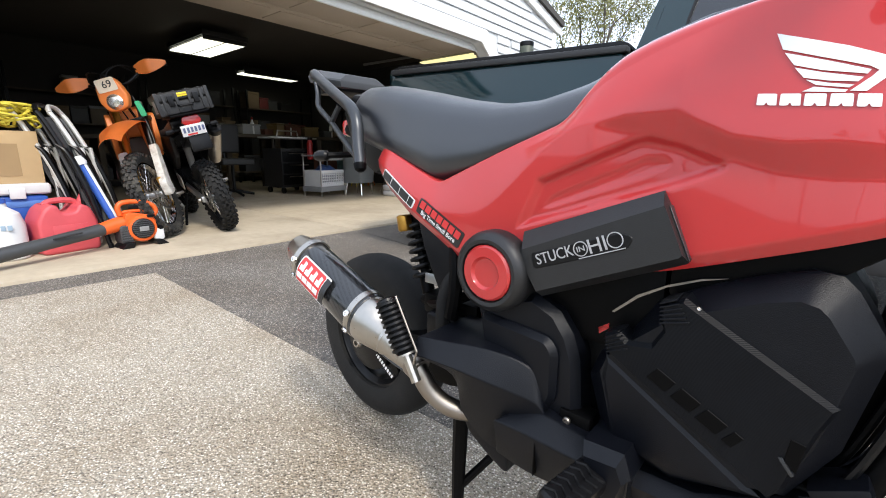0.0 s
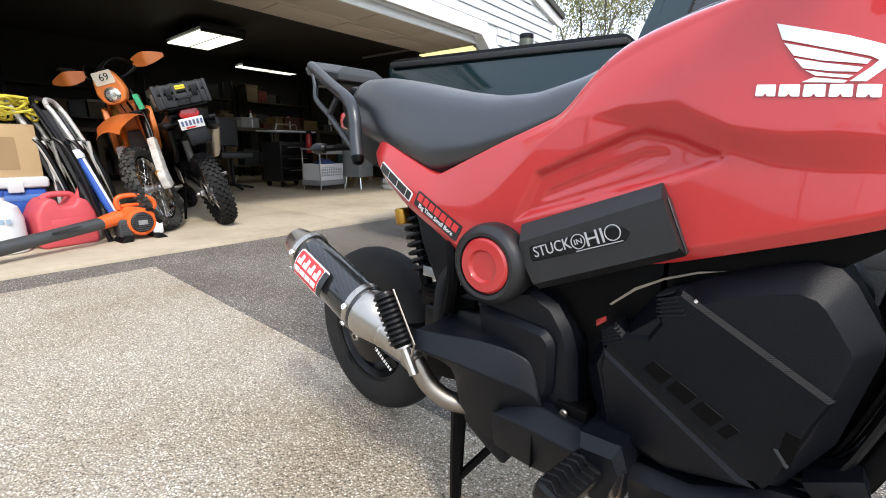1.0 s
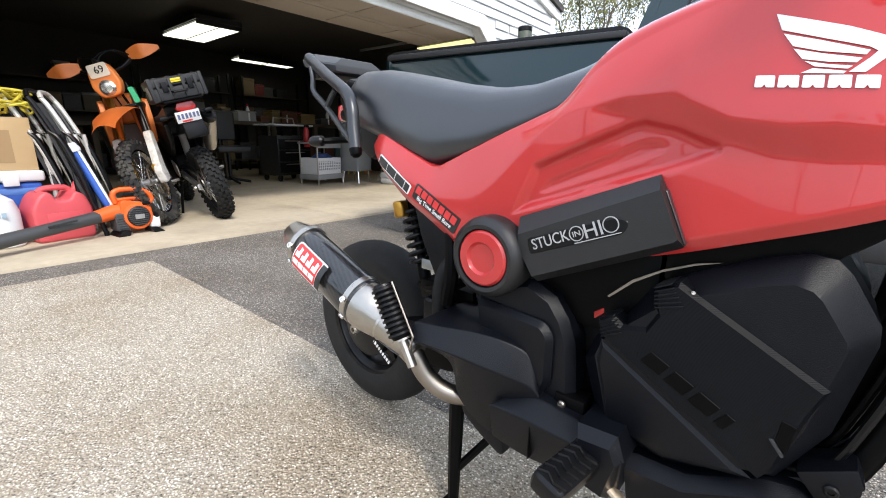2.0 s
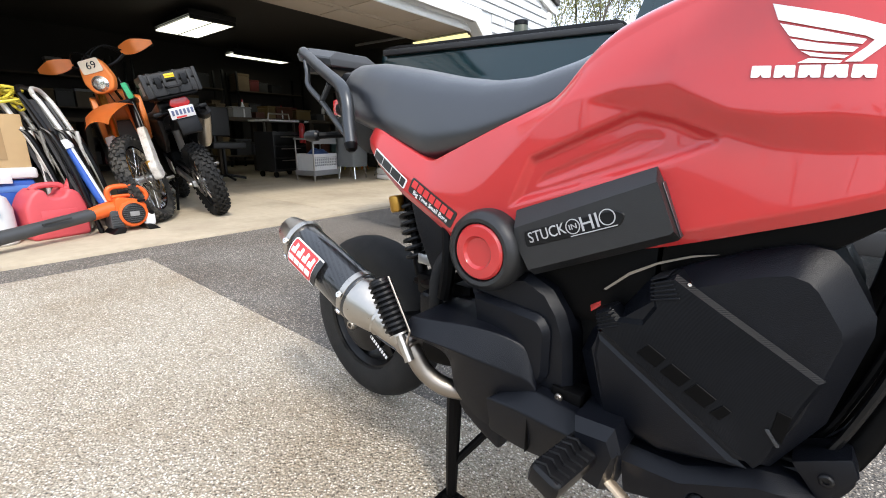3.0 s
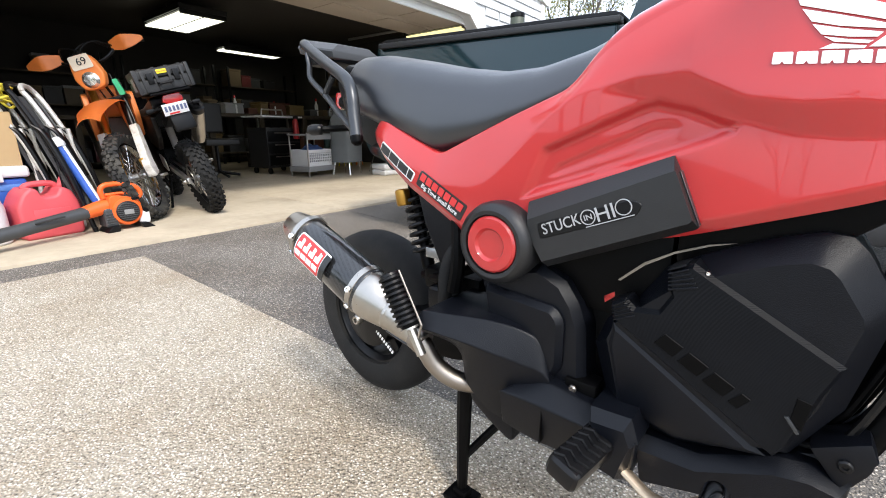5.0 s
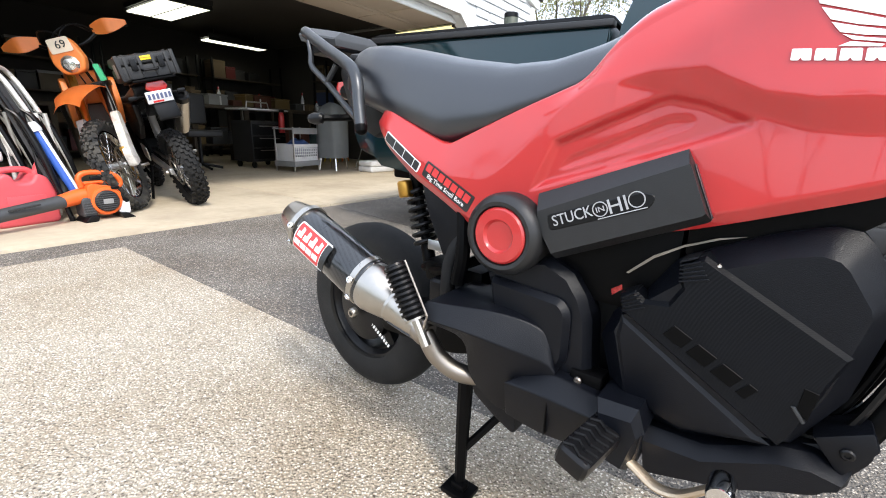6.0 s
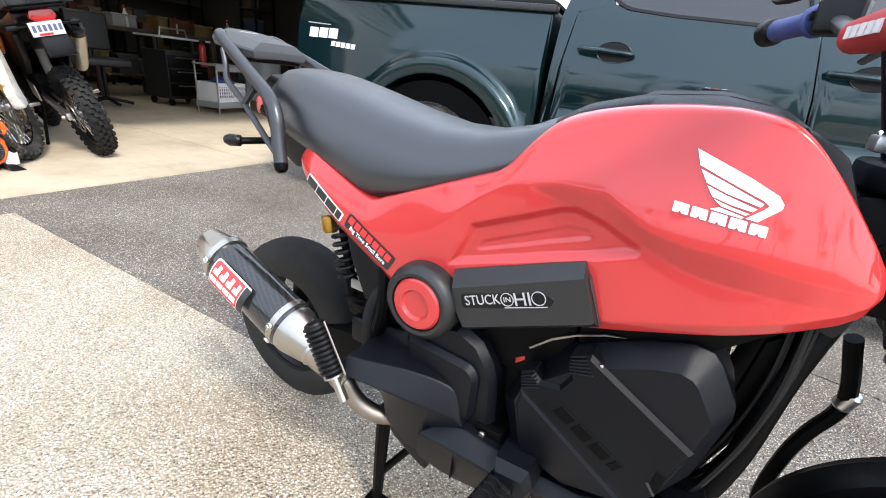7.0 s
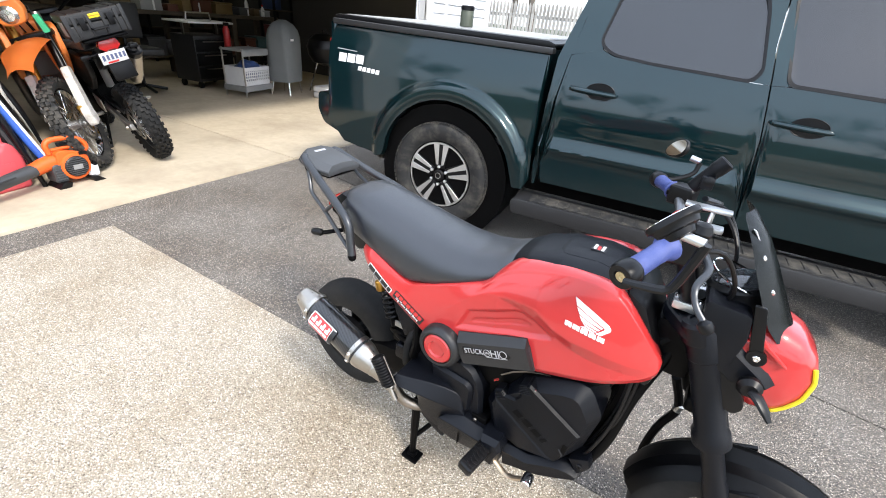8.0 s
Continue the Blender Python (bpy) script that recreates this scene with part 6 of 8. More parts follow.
# upper doors round the glass, and the roof
for s in (0, 1):
    def fy(u, z, s=s):
        y = truck_side(u, z)
        return y if s == 0 else 1.80 - y
    for quad in ([(0.742, 1.225), (0.90, 1.265), (0.885, 1.31), (0.93, 1.54), (1.0, 1.60), (1.0, 1.66), (0.84, 1.70), (0.775, 1.44)],
                 [(1.60, 1.202), (1.685, 1.199), (1.657, 1.36), (1.642, 1.66), (1.53, 1.66), (1.572, 1.53), (1.634, 1.26)],
                 [(1.692, 1.199), (1.757, 1.202), (1.688, 1.55), (1.70, 1.60), (1.70, 1.66), (1.648, 1.66), (1.663, 1.36)],
                 [(0.86, 1.59), (2.26, 1.59), (2.10, 1.70), (0.86, 1.70)], [(2.44, 1.25), (2.52, 1.178), (2.62, 1.17), (2.66, 1.20), (2.24, 1.64), (2.20, 1.58)]):
        bm = prism(quad, 0.0, 0.03)
        bmesh.ops.triangulate(bm, faces=bm.faces)
        bmesh.ops.subdivide_edges(bm, edges=bm.edges, cuts=3, use_grid_fill=True)
        for v in bm.verts:
            v.co.y = fy(v.co.x, v.co.z) + (v.co.y if s == 0 else -v.co.y)
        part("door_frame", bm, GREEN_PAINT, truck, "green upper door frame")
part("cab_roof", slab((0.86, 0.17, 1.675), (2.18, 1.63, 1.755), 0.05, 3), GREEN_PAINT, truck, "green cab roof")
part("windscreen", prism([(2.20, 1.69), (2.22, 1.69), (2.72, 1.14), (2.70, 1.14)], 0.20, 1.60), AUTO_GLASS, truck).visible_shadow = False
part("rear_window", prism([(0.74, 1.25), (0.75, 1.25), (0.89, 1.69), (0.88, 1.69)], 0.20, 1.60), AUTO_GLASS, truck).visible_shadow = False
part("cab_back", slab((0.69, 0.06, 0.50), (0.74, 1.74, 1.26), 0.01), GREEN_PAINT, truck)
part("bonnet", slab((2.70, 0.10, 1.02), (3.98, 1.70, 1.10), 0.04, 3), GREEN_PAINT, truck, "green bonnet")
part("nose", merge(slab((3.85, 0.10, 0.50), (4.05, 1.70, 1.04), 0.05, 3)), GREEN_PAINT, truck)
part("front_bumper", slab((3.92, 0.04, 0.42), (4.15, 1.76, 0.66), 0.05, 3), DARK_PLASTIC, truck)
part("grille", slab((4.04, 0.45, 0.70), (4.07, 1.35, 0.98), 0.02), BLACK_SAT, truck)
for y in (0.14, 1.40):
    part("headlamp", slab((3.98, y, 0.80), (4.07, y + 0.26, 1.0), 0.03), CHROME, truck)
part("underbody", slab((-0.85, 0.22, 0.36), (3.9, 1.58, 0.54), 0.02), BLACK_DEEP, truck, "dark chassis and underbody")
for u in (0.0, WB):
    part("arch_liner", lathe([(0.475, 0.03), (0.475, 0.42), (0.02, 0.43)], 32, (u + 0.03, 0, HUBZ), (u + 0.03, 1, HUBZ)), BLACK_DEEP, truck, "dark wheel-arch liner")
part("cabin_floor", slab((0.75, 0.06, 0.50), (2.68, 1.74, 0.60), 0.02), CABIN, truck)
for u in (1.05, 1.95):
    for y in (0.35, 1.05):
        part("cab_seat", merge(slab((u, y, 0.60), (u + 0.5, y + 0.5, 0.95), 0.06), slab((u - 0.08, y, 0.9), (u + 0.10, y + 0.5, 1.38), 0.06), slab((u - 0.08, y + 0.12, 1.40), (u + 0.02, y + 0.38, 1.58), 0.05)), CABIN, truck, "grey cloth cab seat")
part("dashboard", slab((2.42, 0.10, 0.85), (2.70, 1.70, 1.18), 0.05), CABIN, truck)
part("steering_wheel", moved(torus(0.18, [(0.014 * math.cos(a), 0.014 * math.sin(a)) for a in np.linspace(0, 2 * math.pi, 9)[:-1]], 32), pose(2.36, 1.32, 1.10, 0, 0, 90)), BLACK_SAT, truck)
# bed: tailgate, bumper, cover, lamps
part("tailgate", slab((-0.92, 0.05, 0.70), (-0.87, 1.75, 1.255), 0.015), GREEN_PAINT, truck, "green tailgate")
part("bed_front", slab((0.58, 0.05, 0.55), (0.63, 1.75, 1.235), 0.01), GREEN_PAINT, truck)
part("bed_floor", slab((-0.88, 0.05, 0.66), (0.60, 1.75, 0.70)), DARK_PLASTIC, truck)
tcover = part("bed_cover", merge(prism([(-0.90, 1.272), (0.640, 1.246), (0.640, 1.266), (0.60, 1.280), (-0.86, 1.300), (-0.90, 1.292)], 0.075, 1.725, 0.006)), BLACK_SAT, truck, "black soft roll-up bed cover with grey skin", 30)
part("cover_skin", prism([(-0.84, 1.2995), (0.58, 1.281), (0.58, 1.2845), (-0.84, 1.303)], 0.13, 1.67), material("grey_cover_vinyl", (0.30, 0.30, 0.29), 0.6, 0, 0.1, 6, 0.1, 60), tcover)
for y in (0.022, 1.70):
    part("bed_rail", prism([(-0.88, 1.240), (0.645, 1.215), (0.645, 1.247), (-0.88, 1.274)], y, y + 0.078, 0.008), DARK_PLASTIC, truck, "black bed rail cap", 30)
part("rear_bumper", merge(prism(rounded([(-1.04, 0.78), (-0.80, 0.78), (-0.78, 0.60), (-0.83, 0.50), (-1.0, 0.56), (-1.05, 0.66)], 0.03, 3), 0.03, 1.77, 0.02)), GREEN_PAINT, truck, "dark painted rear bumper", 30)
part("bumper_pad", slab((-1.06, 0.5, 0.76), (-0.88, 1.3, 0.80), 0.01), CHROME, truck)
for y in (0.03, 1.65):
    part("tail_lamp", slab((-0.940, y + 0.03, 0.80), (-0.905, y + 0.09, 1.15), 0.012), LENS_RED, truck, "red tail lamp")
part("tail_pipe", merge(lathe([(0.030, 0), (0.033, 0.004), (0.033, 0.14), (0.030, 0.14), (0.028, 0.02), (0, 0.02)], 20, (-0.45, 0.20, 0.405), (-0.60, -0.10, 0.395))), STEEL, truck, "steel exhaust tail pipe")
part("mud_flap", slab((-0.46, 0.10, 0.20), (-0.445, 0.36, 0.52), 0.006), BLACK_DEEP, truck)
# badge on the bed side as plain shapes
bg = [("badge_block", [(u, 1.014), (u + 0.062, 1.012), (u + 0.066, 1.066), (u + 0.004, 1.068)]) for u in (-0.820, -0.748, -0.676)]
for nm, poly in bg:
    flank_plate(poly, nm, WHITE_DECAL, bed, 0.0035, 0.002, 0, "white outlined badge block")
for k in range(5):
    u = -0.655 + 0.036 * k
    flank_plate([(u, 0.972 - 0.002 * k), (u + 0.028, 0.972 - 0.002 * k), (u + 0.034, 0.999 - 0.002 * k), (u + 0.006, 0.999 - 0.002 * k)], "badge_block", WHITE_DECAL, bed, 0.0035, 0.002, 0)
flank_plate([(-0.835, 1.090), (-0.67, 1.084), (-0.67, 1.089), (-0.835, 1.095)], "badge_line", GREY_DECAL, bed, 0.003, 0.002, 0)
# handles
for u0, z0, d in ((0.790, 1.062, door_r), (1.742, 1.044, door_f)):
    bm = loft([[(u0 + 0.155 + 0.078 * s * math.cos(t), truck_side(u0 + 0.12, z0) + dep, z0 + 0.046 * s * math.sin(t)) for t in [2 * math.pi * k / 24 for k in range(24)]] for s, dep in ((1.0, -0.006), (0.97, -0.0075), (0.90, -0.004), (0.72, -0.002), (0.2, -0.001))])
    part("handle_cup", bm, BLACK_SAT, d, "dark handle recess")
    h = part("door_handle", tube([(u0, 0.0, z0 + 0.004), (u0 + 0.02, -0.028, z0 + 0.004), (u0 + 0.12, -0.042, z0), (u0 + 0.22, -0.028, z0 - 0.004), (u0 + 0.24, 0.0, z0 - 0.006)], [0.012, 0.017, 0.018, 0.016, 0.010], 12, 5, 0.8), GREEN_PAINT, d, "green pull handle")
    part("handle_lock", slab((u0 - 0.005, -0.034, z0 - 0.008), (u0 + 0.045, -0.014, z0 + 0.018), 0.008), GREEN_PAINT, h)
# running board
rb = part("running_board", merge(prism(rounded([(0.585, 0.385), (0.62, 0.40), (2.66, 0.40), (2.68, 0.30), (0.60, 0.30)], 0.02, 2), -0.11, 0.10, 0.012)), DARK_PLASTIC, truck, "black plastic running board", 30)
part("step_tread", slab((0.70, -0.095, 0.398), (2.60, 0.03, 0.408), 0.003), RUBBER_OLD, rb, "dusty ribbed step tread")
for k in range(28):
    part("tread_bar", slab((0.715 + 0.067 * k, -0.088, 0.406), (0.735 + 0.067 * k, 0.02, 0.412), 0.002, 1), RUBBER_OLD, rb)
rb2 = part("running_board", slab((0.60, 1.70, 0.30), (2.66, 1.91, 0.40), 0.012), DARK_PLASTIC, truck)


def truck_wheel(u, y, face):
    R, r, w = 0.366, 0.236, 0.235
    pro = [(0, -0.40 * w), (0.02, -0.47 * w), (0.07, -0.515 * w), (0.094, -0.50 * w), (0.114, -0.44 * w), (0.125, -0.36 * w), (0.130, 0)]
    pro = pro + [(a, -b) for a, b in pro[-2::-1]]
    m = pose(u, y, HUBZ)
    wh = part("wheel", moved(torus(r, pro, 80), m), RUBBER_OLD, truck, "dusty all-terrain tyre on a machined black alloy rim", 40)
    blocks = []
    for k in range(72):
        t = 2 * math.pi * k / 72
        for yy in (-0.40, -0.24, -0.08, 0.08, 0.24, 0.40):
            b = slab((-0.0105, -0.016, -0.004), (0.0105, 0.016, 0.005), 0.0, 1)
            dr = -0.012 if abs(yy) > 0.35 else 0.0
            b.transform(m @ Matrix.Rotation(-(t + (0.04 if int(yy * 100) % 16 == 8 else 0)), 4, "Y") @ Matrix.Translation((R + dr, yy * w, 0)) @ Matrix.Rotation(radians(90), 4, "Y"))
            blocks.append(b)
    part("tread", merge(*blocks), RUBBER_OLD, wh)
    part("rim", moved(merge(torus(r, [(0.004, -0.40 * w), (0.004, 0.40 * w), (-0.012, 0.38 * w), (-0.022, 0.2 * w), (-0.022, -0.30 * w), (-0.010, -0.39 * w)], 64), moved(lathe([(0.21, 0), (0.21, 0.01), (0, 0.012)], 40, (0, 0.04 * face, 0), (0, face, 0)), pose(0, 0, 0))), m), BLACK_DEEP, wh)
    yf = face * -0.095
    for k in range(5):
        t = radians(90 + 72 * k)
        mm = m @ Matrix.Rotation(-t, 4, "Y")
        part("spoke", moved(merge(prism([(0.05, -0.034), (0.215, -0.061), (0.215, 0.061), (0.05, 0.034)], min(yf, yf + 0.03), max(yf, yf + 0.03), 0.005)), mm), BLACK_SAT, wh)
        for s in (-1, 1):
            part("spoke_face", moved(prism([(0.070, s * 0.011), (0.213, s * 0.015), (0.213, s * 0.058), (0.150, s * 0.044), (0.075, s * 0.029)], yf - 0.004 if face > 0 else yf + 0.001, yf - 0.001 if face > 0 else yf + 0.034, 0.001, 1), mm), ALLOY, wh, "bright machined spoke face")
    part("rim_lip", moved(torus(0.216, [(0, yf - 0.006), (0.010, yf - 0.006), (0.012, yf + 0.004), (0, yf + 0.004)], 64), m), ALLOY, wh)
    part("centre_cap", lathe([(0.040, 0), (0.040, 0.010), (0.034, 0.016), (0, 0.018)], 28, (u, y + yf, HUBZ), (u, y + yf - face, HUBZ)), BLACK_SAT, wh)
    part("cap_mark", moved(torus(0.018, [(0, 0), (0.003, 0), (0.003, 0.002), (0, 0.002)], 24), pose(u, y + yf - face * 0.019, HUBZ)), ALLOY, wh)
    for k in range(6):
        t = radians(30 + 60 * k)
        part("wheel_nut", lathe([(0.011, 0), (0.011, 0.018), (0.006, 0.022)], 6, (u + 0.062 * math.cos(t), y + yf, HUBZ + 0.062 * math.sin(t)), (u + 0.062 * math.cos(t), y + yf - face, HUBZ + 0.062 * math.sin(t))), ALLOY, wh)
    return wh


for u in (0.0, WB):
    truck_wheel(u + 0.02, 0.115, 1)
    truck_wheel(u + 0.02, 1.685, -1)
mir = part("door_mirror", merge(slab((2.35, -0.24, 1.20), (2.46, -0.03, 1.38), 0.04, 3), tube([(2.44, 0.02, 1.22), (2.42, -0.08, 1.26)], 0.025, 10)), GREEN_PAINT, truck, "green door mirror")
part("mirror_glass", slab((2.343, -0.22, 1.22), (2.351, -0.05, 1.36), 0.002), MIRROR, mir)
# flask on the bed cover
fl = thing("thermos_flask", "olive green steel flask standing on the bed cover", "flask", pose(-0.675, 1.862, 1.277))
part("flask_body", lathe([(0.040, 0), (0.044, 0.004), (0.044, 0.092), (0.041, 0.097)], 28), OLIVE, fl)
part("flask_lid", lathe([(0.041, 0.097), (0.0445, 0.099), (0.0445, 0.120), (0.040, 0.125), (0, 0.126)], 28), BLACK_SAT, fl)


# ---- the two trail bikes in the doorway ----
def knobby_wheel(parent, m, R, w, rim_mat, dusty=True):
    """A spoked wheel with a knobbly tyre, axle along y, centred on m."""
    rt = R - 0.012
    r = R - 0.085 if R > 0.3 else R - 0.08
    t_ = rt - r
    pro = [(0, -0.26 * w), (0.3 * t_, -0.44 * w), (0.65 * t_, -0.48 * w), (0.9 * t_, -0.34 * w), (t_, 0)]
    pro = pro + [(a, -b) for a, b in pro[-2::-1]]
    tyre = part("tyre", moved(torus(r, pro, 48), m), RUBBER_OLD if dusty else RUBBER, parent, "knobbly off-road tyre", 40)
    kn = []
    for k in range(34):
        for yy, dr, off in ((-0.42, -0.020, 0.5), (-0.17, 0.0, 0), (0.17, 0.0, 0), (0.0, 0.0, 0.5), (0.42, -0.020, 0.5)):
            t = 2 * math.pi * (k + off) / 34
            b = slab((-0.013, -0.012, -0.012), (0.013, 0.012, 0.014), 0.0, 1)
            b.transform(m @ Matrix.Rotation(-t, 4, "Y") @ Matrix.Translation((rt + dr, yy * w, 0)) @ Matrix.Rotation(radians(90), 4, "Y") @ Matrix.Rotation(radians(yy * -60), 4, "X"))
            kn.append(b)
    tagged(part("knob", merge(*kn), RUBBER_OLD if dusty else RUBBER, tyre), kind="stuff")
    part("rim", moved(torus(r, [(0.006, -0.26 * w), (0.006, 0.26 * w), (-0.012, 0.22 * w), (-0.012, -0.22 * w)], 48), m), rim_mat, tyre)
    part("hub", moved(lathe([(0.03, -0.05), (0.045, -0.045), (0.03, -0.03), (0.028, 0.03), (0.045, 0.045), (0.03, 0.05)], 20, (0, 0, 0), (0, 1, 0)), m), ALLOY, tyre)
    sp = []
    for k in range(32):
        t = 2 * math.pi * k / 32
        t2 = t + (0.35 if k % 2 else -0.35)
        s = -1 if (k // 2) % 2 else 1
        sp.append(tube([(0.04 * math.cos(t2), s * 0.038, 0.04 * math.sin(t2)), ((r - 0.012) * math.cos(t), 0, (r - 0.012) * math.sin(t))], 0.002, 5))
    tagged(part("spoke", moved(merge(*sp), m), CHROME, tyre), kind="stuff")
    part("brake_disc", moved(merge(torus(0.115, [(0, 0.052), (0.018, 0.052), (0.018, 0.056), (0, 0.056)], 40), *[moved(prism([(0.03, -0.006), (0.118, -0.006), (0.118, 0.006), (0.03, 0.006)], 0.0525, 0.0555), Matrix.Rotation(radians(60 * k), 4, "Y")) for k in range(6)]), m), STEEL, tyre)
    return tyre


# orange enduro bike: x ahead, its front to the doorway
obike = thing("enduro_bike", "orange enduro dirt bike with a white number plate, muddy", "motorcycle", pose(-3.78, 0.63, FLOOR_Z, 8, 0, -12))
FA = Vector((0.62, 0, 0.345))
HEAD = Vector((0.30, 0, 0.98))
ST = Matrix.Translation(HEAD) @ Matrix.Rotation(radians(-26), 4, Vector((-0.42, 0, 0.907))) @ Matrix.Translation(-HEAD)
fw = part("front_hub_carrier", moved(slab((0.585, -0.07, 0.33), (0.655, 0.07, 0.36), 0.01), ST), ALLOY, obike)
knobby_wheel(obike, ST @ Matrix.Translation(FA), 0.345, 0.09, CHROME)
for s in (-1, 1):
    leg = part("fork_leg", moved(tube([(0.27, s * 0.095, 1.05), (0.34, s * 0.095, 0.90), (0.46, s * 0.095, 0.66), (0.62, s * 0.095, 0.345)], [0.027, 0.029, 0.025, 0.022], 12, 4), ST), GOLD if s < 0 else STEEL, obike, "dusty upside-down fork leg")
    part("fork_guard", moved(prism(rounded([(0.450, 0.70), (0.51, 0.72), (0.69, 0.40), (0.68, 0.31), (0.58, 0.33), (0.57, 0.42)], 0.02, 2), s * 0.118 - 0.028, s * 0.118 + 0.028, 0.010), ST), DUSTY_WHITE, leg, "scuffed white fork guard")
part("triple_clamp", moved(slab((0.24, -0.13, 0.90), (0.36, 0.13, 0.94), 0.012), ST), BLACK_SAT, obike)
fender_r = []
for i in range(17):
    a = i / 16
    x = 0.28 + 0.62 * a
    z = 0.91 - 0.02 * a - 0.18 * max(0, a - 0.35) ** 2 + 0.03 * math.sin(a * 3.1)
    w = 0.080 + 0.075 * math.sin(math.pi * min(1, a * 1.15)) * (1 - 0.35 * a)
    fender_r.append([(x, w * u, z - 0.04 * u * u) for u in np.linspace(-1, 1, 11)])
bm = bmesh.new()
V = [[bm.verts.new(p) for p in r] for r in fender_r]
for a, b in zip(V, V[1:]):
    for k in range(10):
        bm.faces.new((a[k], a[k + 1], b[k + 1], b[k]))
bmesh.ops.solidify(bm, geom=bm.faces[:], thickness=0.005)
part("front_mudguard", moved(bm, ST), FADED_ORANGE, obike, "long orange front mudguard", 50)
UP = ST @ Matrix.Translation((0, 0, 0.09))
FACE_UP = UP @ Matrix.Translation((0.40, 0, 1.06)) @ Matrix.Scale(0.84, 4) @ Matrix.Translation((-0.40, 0, -1.06))
mask = part("headlight_mask", moved(prism(rounded([(-0.085, 0.905), (-0.125, 1.0), (-0.10, 1.13), (-0.06, 1.19), (0.06, 1.19), (0.10, 1.13), (0.125, 1.0), (0.085, 0.905), (0.0, 0.89)], 0.03, 3), 0.36, 0.45, 0.02, 3, 0.0, "x"), FACE_UP), FADED_ORANGE, obike, "orange headlight mask", 40)
part("headlamp", moved(lathe([(0.065, 0), (0.07, 0.01), (0.045, 0.03), (0, 0.035)], 24, (0.440, 0, 0.975), (1.4, 0, 0.94)), FACE_UP), material("lamp_reflector", (0.8, 0.8, 0.78), 0.18, 0.9, 0.2, 60), mask)
part("number_plate", moved(prism(rounded([(-0.085, 1.07), (-0.08, 1.185), (0.08, 1.185), (0.085, 1.07)], 0.015, 2), 0.452, 0.458, 0.001, 1, 0, "x"), FACE_UP), material("cream_number_plate", (0.74, 0.64, 0.50), 0.5, 0, 0.1, 20), mask, "cream number plate with a black number")
num = letters("69", 0.085, 0.002)
num.transform(FACE_UP @ Matrix.Translation((0.461, 0.01, 1.13)) @ Matrix.Rotation(radians(90), 4, "Z"))
part("race_number", num, BLACK_DECAL, mask)
obar = part("handlebar", moved(tube([(0.16, -0.40, 1.19), (0.22, -0.25, 1.20), (0.27, -0.10, 1.12), (0.27, 0.10, 1.12), (0.22, 0.25, 1.20), (0.16, 0.40, 1.19)], 0.012, 10, 4), UP), BLACK_SAT, obike, "black handlebar with orange handguards")
for s in (-1, 1):
    part("handguard", moved(loft([[(0.30 - 0.05 * abs(u), s * (0.30 + 0.12 * u), 1.20 + dz * (1.05 - 0.62 * abs(u + 0.15) ** 1.6)) for dz in (-0.055, -0.02, 0.02, 0.045)] + [(0.285 - 0.05 * abs(u), s * (0.30 + 0.12 * u), 1.20 + dz * (1.05 - 0.62 * abs(u + 0.15) ** 1.6)) for dz in (0.045, 0.02, -0.02, -0.055)] for u in np.linspace(-1, 1, 9)]), UP), FADED_ORANGE, obar, "orange plastic handguard", 50)
    part("lever", moved(tube([(0.25, s * 0.20, 1.20), (0.27, s * 0.30, 1.19), (0.24, s * 0.38, 1.18)], 0.006, 8, 3), UP), ALLOY, obar)
for s in (-1, 1):
    part("radiator_shroud", prism(rounded([(0.30, 0.98), (0.34, 0.80), (0.20, 0.62), (0.0, 0.78), (-0.05, 0.95), (0.15, 1.0)], 0.03, 2), s * 0.15 - 0.02, s * 0.15 + 0.02, 0.012), FADED_ORANGE, obike, "orange radiator shroud", 40)
part("fuel_tank", prism(rounded([(0.24, 1.02), (0.20, 0.80), (-0.15, 0.82), (-0.20, 0.95), (0.05, 1.06)], 0.05, 3), -0.12, 0.12, 0.03, 3), FADED_ORANGE, obike)
part("seat", prism(rounded([(-0.02, 1.02), (-0.05, 0.94), (-0.75, 0.92), (-0.80, 0.97), (-0.45, 0.99)], 0.03, 2), -0.075, 0.075, 0.025, 3), SEAT, obike)
part("rear_mudguard", prism(rounded([(-0.60, 0.94), (-0.62, 0.88), (-1.10, 0.95), (-1.15, 1.0), (-0.85, 0.96)], 0.02, 2), -0.09, 0.09, 0.015), FADED_ORANGE, obike)
part("engine", merge(prism(rounded([(0.20, 0.62), (0.22, 0.40), (0.05, 0.30), (-0.25, 0.32), (-0.30, 0.50), (-0.05, 0.70)], 0.04, 2), -0.13, 0.13, 0.03), slab((0.0, -0.10, 0.55), (0.16, 0.10, 0.80), 0.02)), material("muddy_engine_metal", (0.12, 0.11, 0.10), 0.6, 0.5, 0.3, 12, 0.3, 80), obike, "muddy grey engine")
part("exhaust_header", tube([(0.16, -0.05, 0.62), (0.30, -0.08, 0.50), (0.24, -0.12, 0.36), (0.0, -0.16, 0.36), (-0.3, -0.16, 0.60), (-0.6, -0.15, 0.78), (-0.95, -0.15, 0.86)], [0.022, 0.022, 0.022, 0.025, 0.03, 0.05, 0.05], 12, 4), STEEL, obike, "heat-stained steel exhaust")
